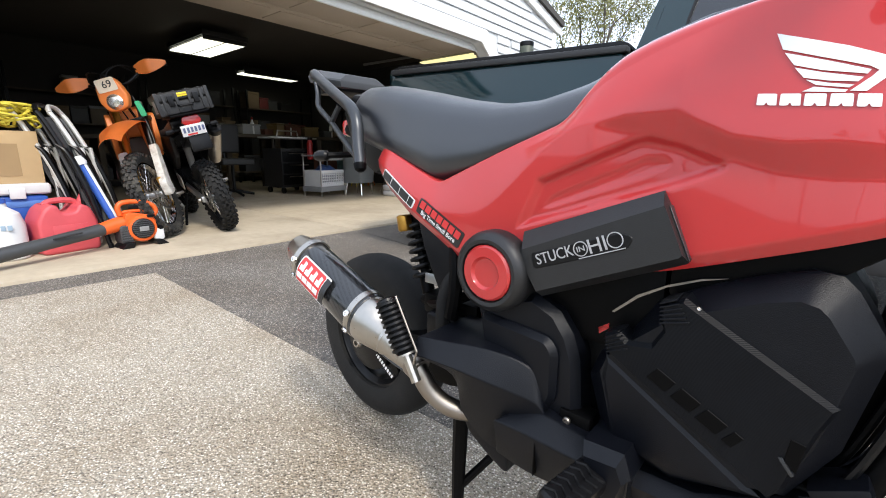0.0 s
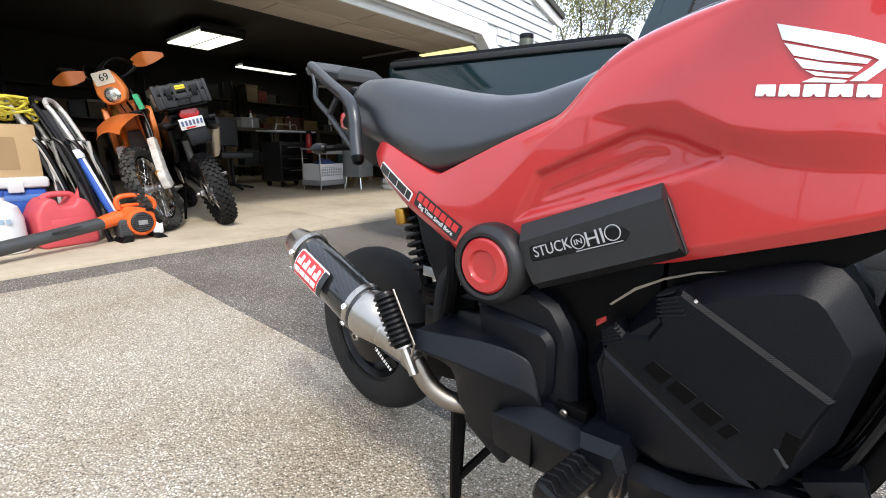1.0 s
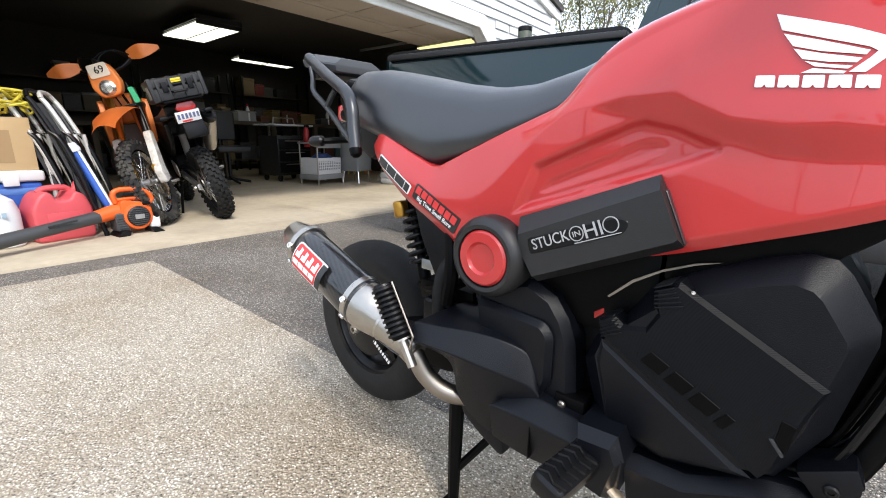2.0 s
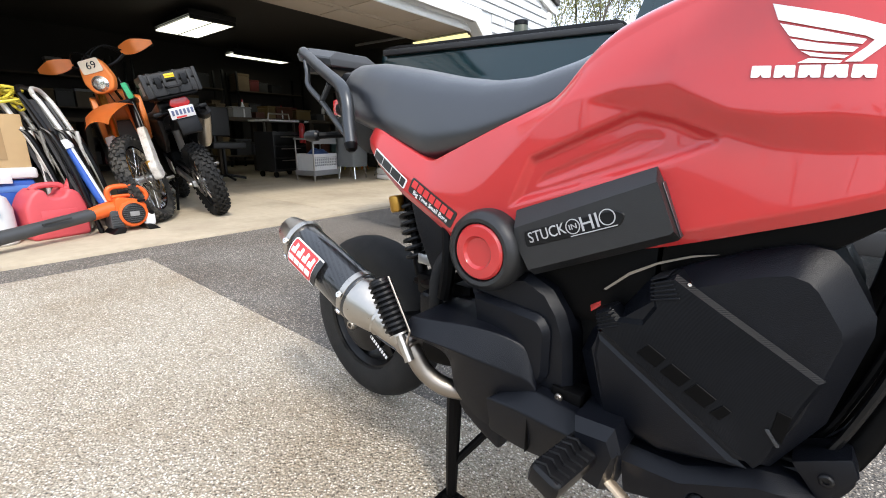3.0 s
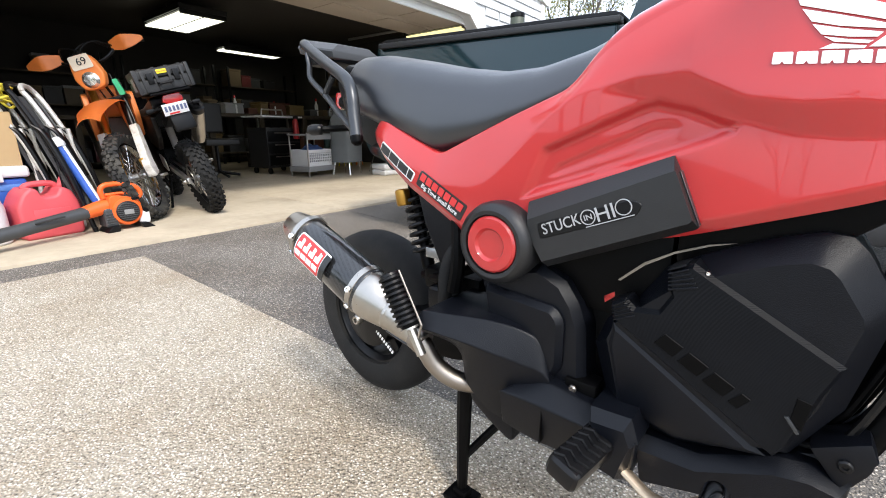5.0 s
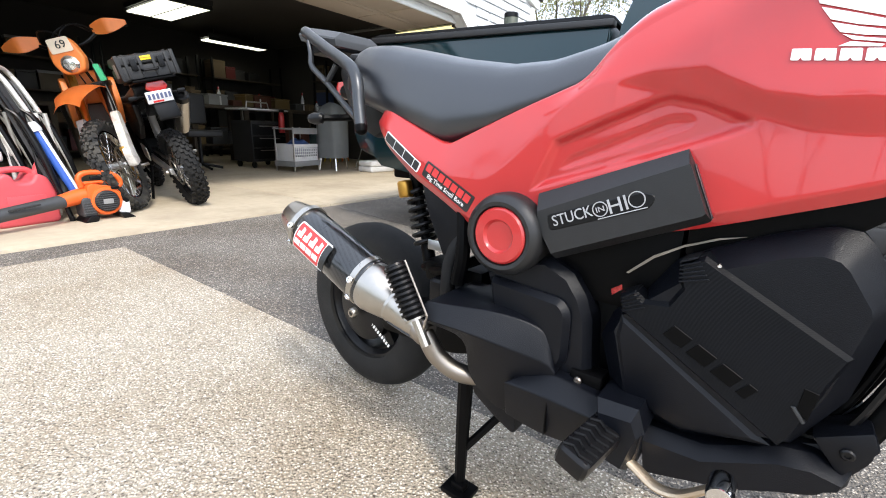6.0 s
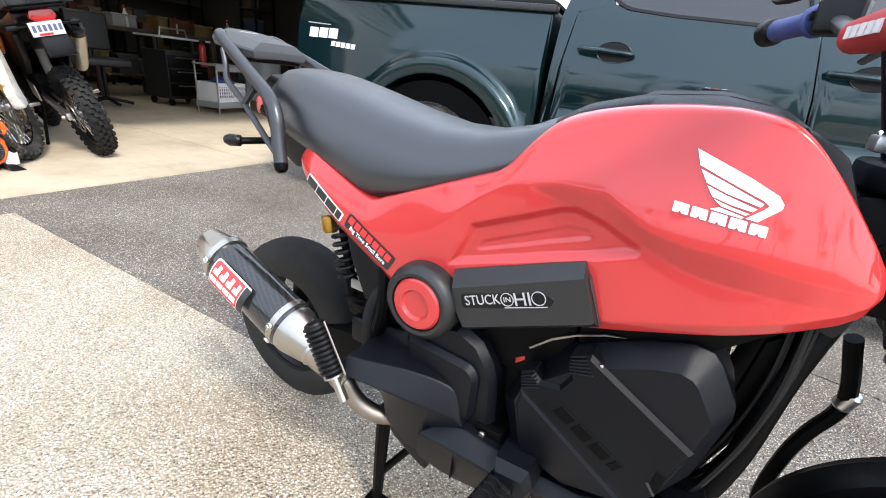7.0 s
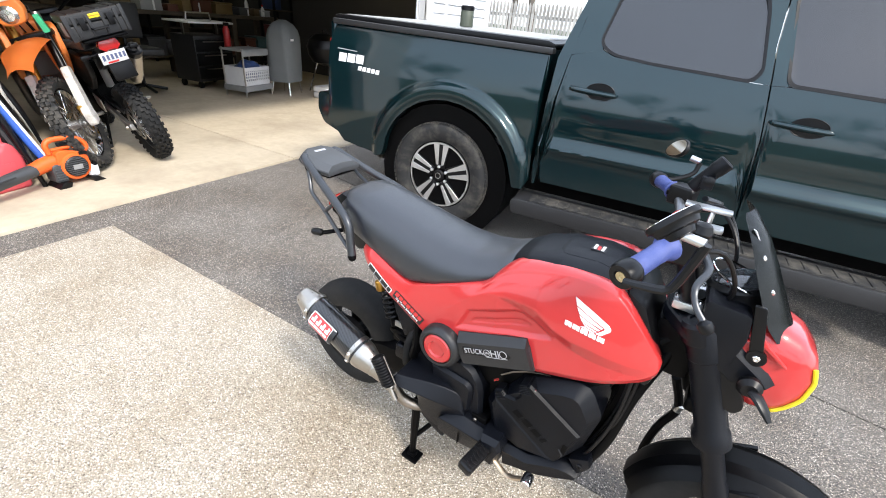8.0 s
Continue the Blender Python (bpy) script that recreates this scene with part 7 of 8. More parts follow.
for s in (-1, 1):
    part("frame_rail", tube([(0.24, s * 0.04, 0.95), (0.28, s * 0.10, 0.55), (0.15, s * 0.12, 0.30), (-0.25, s * 0.12, 0.30), (-0.32, s * 0.11, 0.55), (-0.1, s * 0.10, 0.88), (-0.8, s * 0.07, 0.90)], 0.016, 10, 3), FADED_ORANGE, obike)
    part("swing_arm", tube([(-0.25, s * 0.11, 0.42), (-0.86, s * 0.10, 0.34)], 0.022, 8), ALLOY, obike)
knobby_wheel(obike, Matrix.Translation((-0.86, 0, 0.33)), 0.33, 0.12, BLACK_SAT)
part("side_stand", tube([(-0.15, 0.12, 0.36), (-0.12, 0.26, 0.07)], 0.012, 8), ALLOY, obike)
part("registration_sticker", moved(prism(rounded([(-0.018, 0.93), (0.022, 0.93), (0.015, 1.05), (-0.02, 1.05)], 0.008, 2), 0.39, 0.415, 0.002, 1, 0, "x"), ST @ Matrix.Translation((0, 0.135, 0))), material("green_tape", (0.05, 0.42, 0.20), 0.5, 0, 0.1, 20), obike, "green tape on the fork")

# black dual-sport bike, its tail to the doorway: x ahead into the garage
bbike = thing("dual_sport_bike", "black dual-sport motorcycle with a rear rack, tail lamp and plate", "motorcycle", pose(-3.12, 0.965, FLOOR_Z, -15.5, 0, 171))
knobby_wheel(bbike, Matrix.Translation((0, 0, 0.318)), 0.318, 0.125, BLACK_SAT, False)
knobby_wheel(bbike, Matrix.Translation((1.42, 0, 0.34)), 0.34, 0.09, BLACK_SAT, False)
for s in (-1, 1):
    part("swing_arm", prism([(-0.05, 0.345), (0.55, 0.46), (0.55, 0.40), (-0.05, 0.295)], s * 0.10 - 0.014, s * 0.10 + 0.014, 0.006), ALLOY, bbike, "bare alloy swing arm")
    part("side_panel", prism(rounded([(0.02, 0.86), (0.45, 0.88), (0.52, 0.66), (0.30, 0.58), (0.10, 0.70)], 0.03, 2), s * 0.13 - 0.02, s * 0.13 + 0.02, 0.012), BLACK_SAT, bbike, "black side panel")
    part("fork_leg", tube([(1.12, s * 0.09, 1.0), (1.26, s * 0.09, 0.70), (1.42, s * 0.09, 0.34)], [0.025, 0.025, 0.022], 10), BLACK_DEEP, bbike)
    part("rear_indicator", merge(tube([(-0.18, s * 0.04, 0.90), (-0.18, s * 0.15, 0.90)], 0.008, 8), slab((-0.20, s * 0.165 - 0.03, 0.885), (-0.16, s * 0.165 + 0.03, 0.915), 0.01)), BLACK_SAT, bbike, "black stalk indicator")
    part("rack_tube", tube([(0.10, s * 0.09, 0.90), (0.05, s * 0.10, 0.99), (-0.28, s * 0.10, 1.0)], 0.010, 8, 3), BLACK_DEEP, bbike)
    part("frame_rail", tube([(1.05, s * 0.05, 0.95), (0.95, s * 0.12, 0.40), (0.45, s * 0.12, 0.36), (0.40, s * 0.10, 0.80), (-0.10, s * 0.08, 0.90)], 0.016, 8, 3), BLACK_DEEP, bbike)
    part("footrest", slab((0.40, s * 0.20 - 0.05, 0.36), (0.45, s * 0.20 + 0.05, 0.385), 0.006), STEEL, bbike)
part("rack_plate", slab((-0.30, -0.14, 0.995), (0.05, 0.14, 1.01), 0.004), BLACK_DEEP, bbike)
part("seat", prism(rounded([(-0.02, 0.99), (0.0, 0.91), (0.70, 0.86), (0.74, 0.92), (0.40, 0.93)], 0.03, 2), -0.11, 0.11, 0.03, 3), SEAT, bbike)
part("fuel_tank", prism(rounded([(0.62, 0.92), (0.66, 0.72), (0.98, 0.74), (1.02, 0.98), (0.80, 1.06)], 0.05, 3), -0.14, 0.14, 0.04, 3), BLACK_SAT, bbike)
part("engine", merge(prism(rounded([(0.48, 0.60), (0.45, 0.34), (0.88, 0.32), (0.92, 0.55), (0.75, 0.72)], 0.04, 2), -0.15, 0.15, 0.03)), BLACK_DEEP, bbike, "dark engine")
part("front_mudguard", prism(rounded([(1.15, 0.84), (1.15, 0.80), (1.70, 0.76), (1.72, 0.79), (1.40, 0.86)], 0.02, 2), -0.07, 0.07, 0.012), BLACK_SAT, bbike)
part("handlebar", tube([(0.95, -0.38, 1.16), (1.03, -0.20, 1.15), (1.08, -0.07, 1.07), (1.08, 0.07, 1.07), (1.03, 0.20, 1.15), (0.95, 0.38, 1.16)], 0.012, 8, 3), BLACK_DEEP, bbike)
part("headlamp", slab((1.16, -0.11, 0.92), (1.26, 0.11, 1.10), 0.04), BLACK_SAT, bbike)
part("rear_mudguard", prism(rounded([(0.05, 0.80), (0.05, 0.75), (-0.22, 0.84), (-0.26, 0.72), (-0.30, 0.72), (-0.27, 0.90), (-0.10, 0.90)], 0.015, 2), -0.075, 0.075, 0.01), BLACK_SAT, bbike)
part("tail_lamp", prism(rounded([(-0.075, 0.945), (-0.055, 0.990), (0.055, 0.990), (0.075, 0.945), (0.04, 0.915), (-0.04, 0.915)], 0.012, 2), -0.26, -0.20, 0.008, 2, 0, "x"), LENS_RED, bbike, "red tail lamp")
plate_ob = part("licence_plate", moved(slab((-0.003, -0.086, -0.041), (0.003, 0.086, 0.041), 0.002), pose(-0.305, 0.02, 0.885, 0, -14, 0)), WHITE_PLASTIC, bbike, "white plate with plain bars")
for k in range(6):
    part("plate_bar", moved(slab((-0.0045, -0.078 + 0.027 * k, -0.014), (-0.0025, -0.062 + 0.027 * k, 0.024)), pose(-0.305, 0.02, 0.885, 0, -14, 0)), material("plate_ink", (0.10, 0.12, 0.22), 0.5) if k == 0 else bpy.data.materials["plate_ink"], plate_ob)
part("plate_bar", moved(slab((-0.0045, -0.02, -0.036), (-0.0025, 0.05, -0.024)), pose(-0.305, 0.02, 0.885, 0, -14, 0)), RED_DECAL, plate_ob)
bmuf = part("silencer", lathe([(0.025, 0), (0.045, 0.02), (0.055, 0.10), (0.055, 0.42), (0.045, 0.45), (0.03, 0.452), (0.028, 0.40), (0, 0.40)], 24, (0.24, -0.17, 0.58), (-0.20, -0.17, 0.93)), STEEL, bbike, "tarnished steel silencer")
part("silencer_cap", lathe([(0.056, 0), (0.056, 0.05), (0.045, 0.06), (0.025, 0.06), (0.024, 0.03), (0, 0.03)], 24, (-0.085, -0.17, 0.838), (-0.20, -0.17, 0.93)), BLACK_SAT, bmuf)
part("chain", merge(*[tube([(-0.02, 0.07, 0.318 + s * 0.085), (0.55, 0.07, 0.45 + s * 0.035)], 0.006, 6) for s in (-1, 1)]), STEEL, bbike)
part("sprocket", moved(torus(0.08, [(0, 0.066), (0.016, 0.066), (0.016, 0.072), (0, 0.072)], 32), Matrix.Translation((0, 0, 0.318))), STEEL, bbike)
part("axle_nut", bolt((0, 0.12, 0.318), (0, 1, 0), 0.018, 0.02), STEEL, bbike)
part("side_stand", tube([(0.5, 0.12, 0.36), (0.46, 0.24, 0.05)], 0.012, 8), BLACK_DEEP, bbike)
part("rear_shock", lathe([(0.03, 0), (0.03, 0.25)], 16, (0.30, 0, 0.80), (0.40, 0, 0.50)), GREY_PLASTIC, bbike)

# hard case strapped on the rack
hc = thing("hard_case", "black ribbed hard case with yellow tape on the bike's rack", "case", pose(-3.12, 0.965, FLOOR_Z, -15.5, 0, 171) @ pose(-0.12, 0.0, 1.012) @ Matrix.Diagonal((1, 0.88, 1, 1)))
part("case_base", slab((-0.15, -0.205, 0.0), (0.15, 0.205, 0.095), 0.018, 3), DARK_PLASTIC, hc)
lidc = part("case_lid", slab((-0.152, -0.208, 0.098), (0.152, 0.208, 0.165), 0.02, 3), DARK_PLASTIC, hc)
for k in range(4):
    y = -0.15 + 0.1 * k
    part("case_rib", merge(slab((-0.160, y - 0.012, 0.01), (-0.148, y + 0.012, 0.15), 0.004), slab((-0.14, y - 0.012, 0.162), (0.14, y + 0.012, 0.170), 0.003)), DARK_PLASTIC, hc)
for y in (-0.10, 0.10):
    part("case_latch", slab((-0.168, y - 0.022, 0.06), (-0.150, y + 0.022, 0.135), 0.005), BLACK_SAT, hc)
part("case_handle", tube([(-0.155, -0.06, 0.06), (-0.178, -0.05, 0.055), (-0.178, 0.05, 0.055), (-0.155, 0.06, 0.06)], 0.008, 8), BLACK_SAT, hc)
part("case_tape", slab((-0.158, -0.050, 0.120), (-0.151, 0.050, 0.148), 0.001), YELLOW, lidc, "strip of yellow tape")
part("case_tape_bar", slab((-0.1595, -0.042, 0.131), (-0.1575, 0.040, 0.137)), GOLD, lidc)

# more of the enduro bike: front brake caliper, cables, side number panels, kick lever
part("brake_caliper", moved(slab((0.60, 0.075, 0.40), (0.66, 0.115, 0.47), 0.012), ST), GOLD, obike, "gold brake caliper")
part("axle_clamp", moved(slab((0.585, 0.075, 0.315), (0.655, 0.125, 0.375), 0.012), ST), ALLOY, obike, "cast alloy axle clamp")
part("axle_clamp", moved(slab((0.585, -0.125, 0.315), (0.655, -0.075, 0.375), 0.012), ST), ALLOY, obike, "cast alloy axle clamp")
for k, (y0, y1) in enumerate(((-0.18, 0.03), (0.16, -0.03), (0.20, 0.02))):
    part("control_cable", moved(tube([(0.24, y0, 1.28), (0.36, y0 * 0.6, 1.33), (0.42, y1, 1.26), (0.34, y1, 1.08), (0.28, y1, 0.95)], 0.005, 8, 4), ST), BLACK_SAT, obike)
part("brake_hose", moved(tube([(0.34, 0.10, 1.10), (0.40, 0.125, 0.86), (0.50, 0.13, 0.66), (0.62, 0.11, 0.46)], 0.005, 8, 4), ST), BLACK_SAT, obike)
part("fork_tube", moved(tube([(0.335, 0.095, 0.91), (0.455, 0.095, 0.67)], 0.030, 14), ST), BLACK_SAT, obike, "black upper fork tube")
part("side_number_panel", prism(rounded([(-0.15, 0.90), (-0.20, 0.70), (-0.45, 0.74), (-0.55, 0.90)], 0.03, 2), -0.165, -0.145, 0.006), DUSTY_WHITE, obike, "scuffed white side panel")
part("side_number_panel", prism(rounded([(-0.15, 0.90), (-0.20, 0.70), (-0.45, 0.74), (-0.55, 0.90)], 0.03, 2), 0.145, 0.165, 0.006), DUSTY_WHITE, obike, "scuffed white side panel")
# more of the dual-sport bike: chain guard, grab strap, case strap buckles
part("chain_guard", prism(rounded([(0.02, 0.44), (0.40, 0.50), (0.42, 0.47), (0.05, 0.40)], 0.012, 2), 0.065, 0.085, 0.004), BLACK_SAT, bbike)
part("lamp_bracket", slab((-0.24, -0.05, 0.84), (-0.12, 0.05, 0.91), 0.012), BLACK_SAT, bbike)
part("plate_lamp", slab((-0.30, -0.03, 0.90), (-0.25, 0.03, 0.925), 0.006), BLACK_SAT, bbike)
part("heel_guard", prism(rounded([(0.22, 0.52), (0.36, 0.56), (0.40, 0.44), (0.26, 0.40)], 0.02, 2), 0.150, 0.158, 0.002), ALLOY, bbike, "bare alloy heel guard")
for y in (-0.20, 0.20):
    part("case_corner", slab((-0.158, y - 0.016, 0.0), (-0.12, y + 0.016, 0.168), 0.008), DARK_PLASTIC, hc)
part("case_sticker", slab((-0.08, 0.2085, 0.03), (0.02, 0.2105, 0.12), 0.0005), material("worn_grey_sticker", (0.35, 0.30, 0.28), 0.6, 0, 0.4, 60), hc, "worn grey sticker")


# ---- things in the doorway ----
blower = thing("leaf_blower", "orange and grey handheld leaf blower standing on the concrete", "leaf blower", pose(-2.91, 0.228, FLOOR_Z, 0, 0, 6) @ Matrix.Scale(0.86, 4))
part("motor_housing", merge(lathe([(0.06, -0.10), (0.105, -0.085), (0.115, -0.06), (0.115, 0.045), (0.105, 0.062), (0.088, 0.066), (0.086, 0.055), (0.0, 0.055)], 32, (0.0, 0.015, 0.150), (1, 0.015, 0.150)), prism(rounded([(-0.105, 0.16), (-0.10, 0.275), (-0.06, 0.292), (0.07, 0.262), (0.125, 0.215), (0.12, 0.15)], 0.02, 3), -0.07, 0.05, 0.014, 3, 0, "x")), ORANGE, blower, "orange round fan housing", 40)
grille = part("fan_cover", lathe([(0.084, 0.0), (0.084, 0.012), (0.074, 0.022), (0.03, 0.028), (0.0, 0.028)], 32, (0.052, 0.015, 0.150), (1.0, 0.015, 0.150)), DARK_PLASTIC, blower, "charcoal recoil cover with slots")
for k in range(9):
    z = 0.150 + 0.0165 * (k - 4)
    h = math.sqrt(max(0.0, 0.079 ** 2 - (z - 0.150) ** 2))
    part("cover_slat", slab((0.066, 0.015 - h, z - 0.003), (0.0835, 0.015 + h, z + 0.003), 0.001, 1), CHARCOAL, grille)
part("cover_label", slab((0.078, -0.020, 0.130), (0.0865, 0.050, 0.170), 0.008, 3), GREY_PLASTIC, grille, "grey oval label")
part("engine_shell", merge(slab((-0.095, -0.150, 0.035), (0.055, -0.055, 0.190), 0.025, 3), *[slab((0.050, -0.143, 0.060 + 0.02 * k), (0.060, -0.070, 0.069 + 0.02 * k), 0.002, 1) for k in range(5)]), CHARCOAL, blower, "charcoal ribbed engine shell")
part("handle", merge(tube([(-0.01, -0.115, 0.265), (-0.01, -0.125, 0.335), (-0.01, -0.085, 0.372), (-0.01, 0.03, 0.372), (-0.01, 0.125, 0.340), (-0.01, 0.155, 0.280), (-0.01, 0.115, 0.235)], [0.020, 0.021, 0.021, 0.020, 0.020, 0.021, 0.022], 12, 5), tube([(-0.01, -0.10, 0.292), (-0.01, 0.02, 0.298), (-0.01, 0.12, 0.270)], 0.014, 10, 4)), ORANGE, blower, "thick orange loop handle")
part("trigger", slab((-0.022, -0.05, 0.315), (0.004, 0.045, 0.345), 0.008), BLACK_SAT, blower)
part("choke_knob", slab((0.040, 0.055, 0.238), (0.068, 0.115, 0.262), 0.006), BLACK_SAT, blower)
part("fuel_tank", slab((-0.06, 0.095, 0.030), (0.055, 0.180, 0.140), 0.022, 3), WHITE_PLASTIC, blower, "translucent white fuel tank")
part("tank_cap", lathe([(0.022, 0), (0.024, 0.004), (0.022, 0.022), (0.0, 0.024)], 16, (0.03, 0.150, 0.130), (0.2, 0.25, 0.30)), BLACK_SAT, blower)
for y, d in ((-0.095, -0.03), (0.105, 0.04)):
    part("foot", prism(rounded([(y - 0.045 + d, 0.0), (y + 0.045 + d, 0.0), (y + 0.030, 0.045), (y - 0.030, 0.050)], 0.008, 2), -0.09, 0.10, 0.006, 2, 0, "x"), BLACK_SAT, blower, "black rubber foot")
part("nozzle_collar", tube([(-0.02, -0.08, 0.205), (-0.01, -0.17, 0.190), (0.02, -0.27, 0.172)], [0.062, 0.058, 0.050], 18), ORANGE, blower, "orange nozzle collar")
part("blower_tube", tube([(0.02, -0.26, 0.173), (0.11, -0.62, 0.132), (0.21, -1.00, 0.090), (0.22, -1.04, 0.086)], [0.049, 0.045, 0.051, 0.047], 18), CHARCOAL, blower, "long dark grey blower tube")
part("tube_rib", tube([(0.13, -0.42, 0.184), (0.16, -0.60, 0.163)], 0.007, 8), DARK_PLASTIC, blower)

can = thing("gas_can", "faded red plastic fuel can with a spout", "fuel can", pose(-3.08, -0.16, FLOOR_Z, 0, 0, 12))
part("can_body", prism(rounded([(-0.165, 0.0), (-0.17, 0.22), (-0.13, 0.30), (-0.085, 0.335), (-0.05, 0.32), (-0.035, 0.27), (0.045, 0.27), (0.07, 0.33), (0.13, 0.30), (0.165, 0.20), (0.16, 0.0)], 0.03, 4), -0.11, 0.11, 0.03, 3, 0, "x"), CAN_RED, can, "", 40)
part("can_handle", tube([(0.0, -0.09, 0.32), (0.0, -0.05, 0.345), (0.0, 0.06, 0.345), (0.0, 0.09, 0.315)], 0.02, 10, 3), CAN_RED, can)
part("can_spout", merge(tube([(0.0, 0.115, 0.31), (0.0, 0.135, 0.37), (0.02, 0.175, 0.43), (0.03, 0.22, 0.465)], [0.026, 0.02, 0.017, 0.012], 12, 3), lathe([(0.034, 0), (0.034, 0.03), (0.028, 0.034)], 18, (0, 0.11, 0.30), (0.0, 0.16, 0.5))), CAN_RED, can, "red pouring spout")
part("can_emboss", slab((0.108, -0.10, 0.10), (0.113, 0.10, 0.19), 0.006), CAN_RED, can)

jug = thing("white_jug", "white plastic jug with a faded blue label", "jug", pose(-3.02, -0.46, FLOOR_Z))
part("jug_body", lathe([(0.10, 0), (0.11, 0.01), (0.11, 0.22), (0.09, 0.29), (0.04, 0.33), (0.035, 0.36)], 24), WHITE_PLASTIC, jug)
part("jug_cap", lathe([(0.04, 0.355), (0.04, 0.385), (0, 0.387)], 18), BLUE_PLASTIC, jug)
for k in range(4):
    part("label_bar", moved(slab((0.108, -0.052 + 0.03 * k, 0.195), (0.1125, -0.030 + 0.03 * k, 0.225)), pose(0, 0, 0, 0, 0, -12)), material("pale_blue_ink", (0.30, 0.40, 0.50), 0.5) if k == 0 else bpy.data.materials["pale_blue_ink"], jug)

cool = thing("cooler", "blue cooler box with a white lid", "cooler", pose(-3.42, -0.56, FLOOR_Z, 0, 0, 4))
part("cooler_body", slab((-0.22, -0.36, 0.0), (0.22, 0.36, 0.38), 0.03, 3), BLUE_PLASTIC, cool)
part("cooler_band", slab((-0.225, -0.37, 0.30), (0.225, 0.37, 0.345), 0.012), material("pale_blue_plastic", (0.10, 0.22, 0.55), 0.45, 0, 0.1, 20), cool)
part("cooler_lid", slab((-0.235, -0.38, 0.385), (0.235, 0.38, 0.46), 0.025, 3), WHITE_PLASTIC, cool, "white lid")
part("cooler_latch", slab((0.228, 0.16, 0.36), (0.245, 0.24, 0.43), 0.006), WHITE_PLASTIC, cool)
box = thing("cardboard_box", "worn brown cardboard box on the cooler", "box", pose(-3.42, -0.56, FLOOR_Z + 0.46, 0, 0, 4))
part("box_body", slab((-0.20, -0.34, 0.0), (0.20, 0.36, 0.34), 0.004), CARD, box)
for s in (-1, 1):
    part("box_flap", moved(slab((0.0, -0.34, 0.0), (0.19, 0.36, 0.004)), Matrix.Translation((s * 0.20, 0, 0.344)) @ Matrix.Rotation(radians(180 if s > 0 else 0), 4, "Y")), CARD, box)
# darker brown rectangle on the box front
part("box_print", slab((0.199, -0.25, 0.05), (0.2025, 0.25, 0.26)), material("brown_box_print", (0.36, 0.24, 0.12), 0.8, 0, 0.1, 10), box)
rp = thing("rope_coil", "tangled yellow poly rope on the box", "rope", pose(-3.36, -0.40, FLOOR_Z + 0.806))
random.seed(4)
pts = []
for k in range(150):
    a = k * 0.42
    pts.append(((0.10 + 0.05 * math.sin(k * 0.9)) * math.cos(a) + random.uniform(-0.03, 0.03), (0.20 + 0.06 * math.sin(k * 0.6)) * math.sin(a) + random.uniform(-0.03, 0.03), 0.02 + 0.13 * abs(math.sin(k * 0.173)) + random.uniform(0, 0.03)))
part("rope", tube(pts, 0.009, 6, 3), ROPE, rp)


def folding_chair(m, fabric, tubes, label):
    c = thing("folding_chair", label, "folding chair", m, "folded chairs by the box")
    for y in (-0.09, 0.09):
        part("frame_tube", tube([(0.16, y, 0.015), (0.10, y, 0.30), (0.0, y, 0.62), (-0.10, y, 0.86), (-0.14, y, 0.93)], 0.0155, 10, 3), tubes, c)
        part("frame_tube", tube([(0.02, y * 0.8, 0.015), (0.03, y * 0.8, 0.35), (0.0, y * 0.8, 0.70)], 0.014, 10, 3), tubes, c)
        part("arm_rest", tube([(0.12, y, 0.22), (0.07, y, 0.45), (0.0, y, 0.66), (-0.06, y, 0.72)], [0.020, 0.026, 0.026, 0.018], 10, 4, 0.6), BLACK_SAT, c, "black padded arm rest")
        part("foot_cap", lathe([(0.016, 0), (0.016, 0.03)], 12, (0.162, y, 0.0), (0.155, y, 1)), BLACK_SAT, c)
        for z in (0.2, 0.4, 0.58):
            part("rivet", bolt((0.17 - 0.27 * z, y + 0.012, z), (0, 1, 0), 0.006, 0.004), CHROME, c)
    part("seat_cloth", loft([[(x + 0.012 * math.sin(6 * u), 0.085 * u, z) for u in np.linspace(-1, 1, 9)] + [(x - 0.02 + 0.012 * math.sin(6 * u), 0.085 * u, z) for u in np.linspace(1, -1, 9)] for x, z in ((0.08, 0.14), (0.07, 0.30), (0.0, 0.52), (-0.06, 0.72), (-0.13, 0.90))]), fabric, c, "folded sling cloth", 60)
    part("top_bar", tube([(-0.14, -0.09, 0.93), (-0.16, -0.05, 0.97), (-0.16, 0.05, 0.97), (-0.14, 0.09, 0.93)], 0.0155, 10, 3), tubes, c)
    return c


BLACK_CLOTH = material("black_sling_cloth", (0.03, 0.03, 0.032), 0.8, 0, 0.15, 30, 0.3, 300)
folding_chair(pose(-3.12, -0.02, FLOOR_Z, 0, 0, 55), BLACK_CLOTH, BLACK_SAT, "black folding chair folded flat, leaning by the box")
folding_chair(pose(-3.22, 0.06, FLOOR_Z, 0, 0, 60), GREY_CLOTH, SILVER_TUBE, "bare aluminium folding chair folded flat, leaning by the box")
folding_chair(pose(-3.32, -0.12, FLOOR_Z, 0, 0, 62), BLACK_CLOTH, SILVER_TUBE, "black sling chair with bright tubes, folded flat")
bc = thing("camp_chair_bag", "blue and white striped folded camp chair leaning on the bike", "folding chair", pose(-3.02, 0.08, FLOOR_Z, 0, -10, 62))
part("bag_body", tube([(0.10, 0, 0.02), (0.05, 0, 0.30), (0.0, 0, 0.60)], [0.024, 0.027, 0.026], 12), BLUE_PLASTIC, bc)
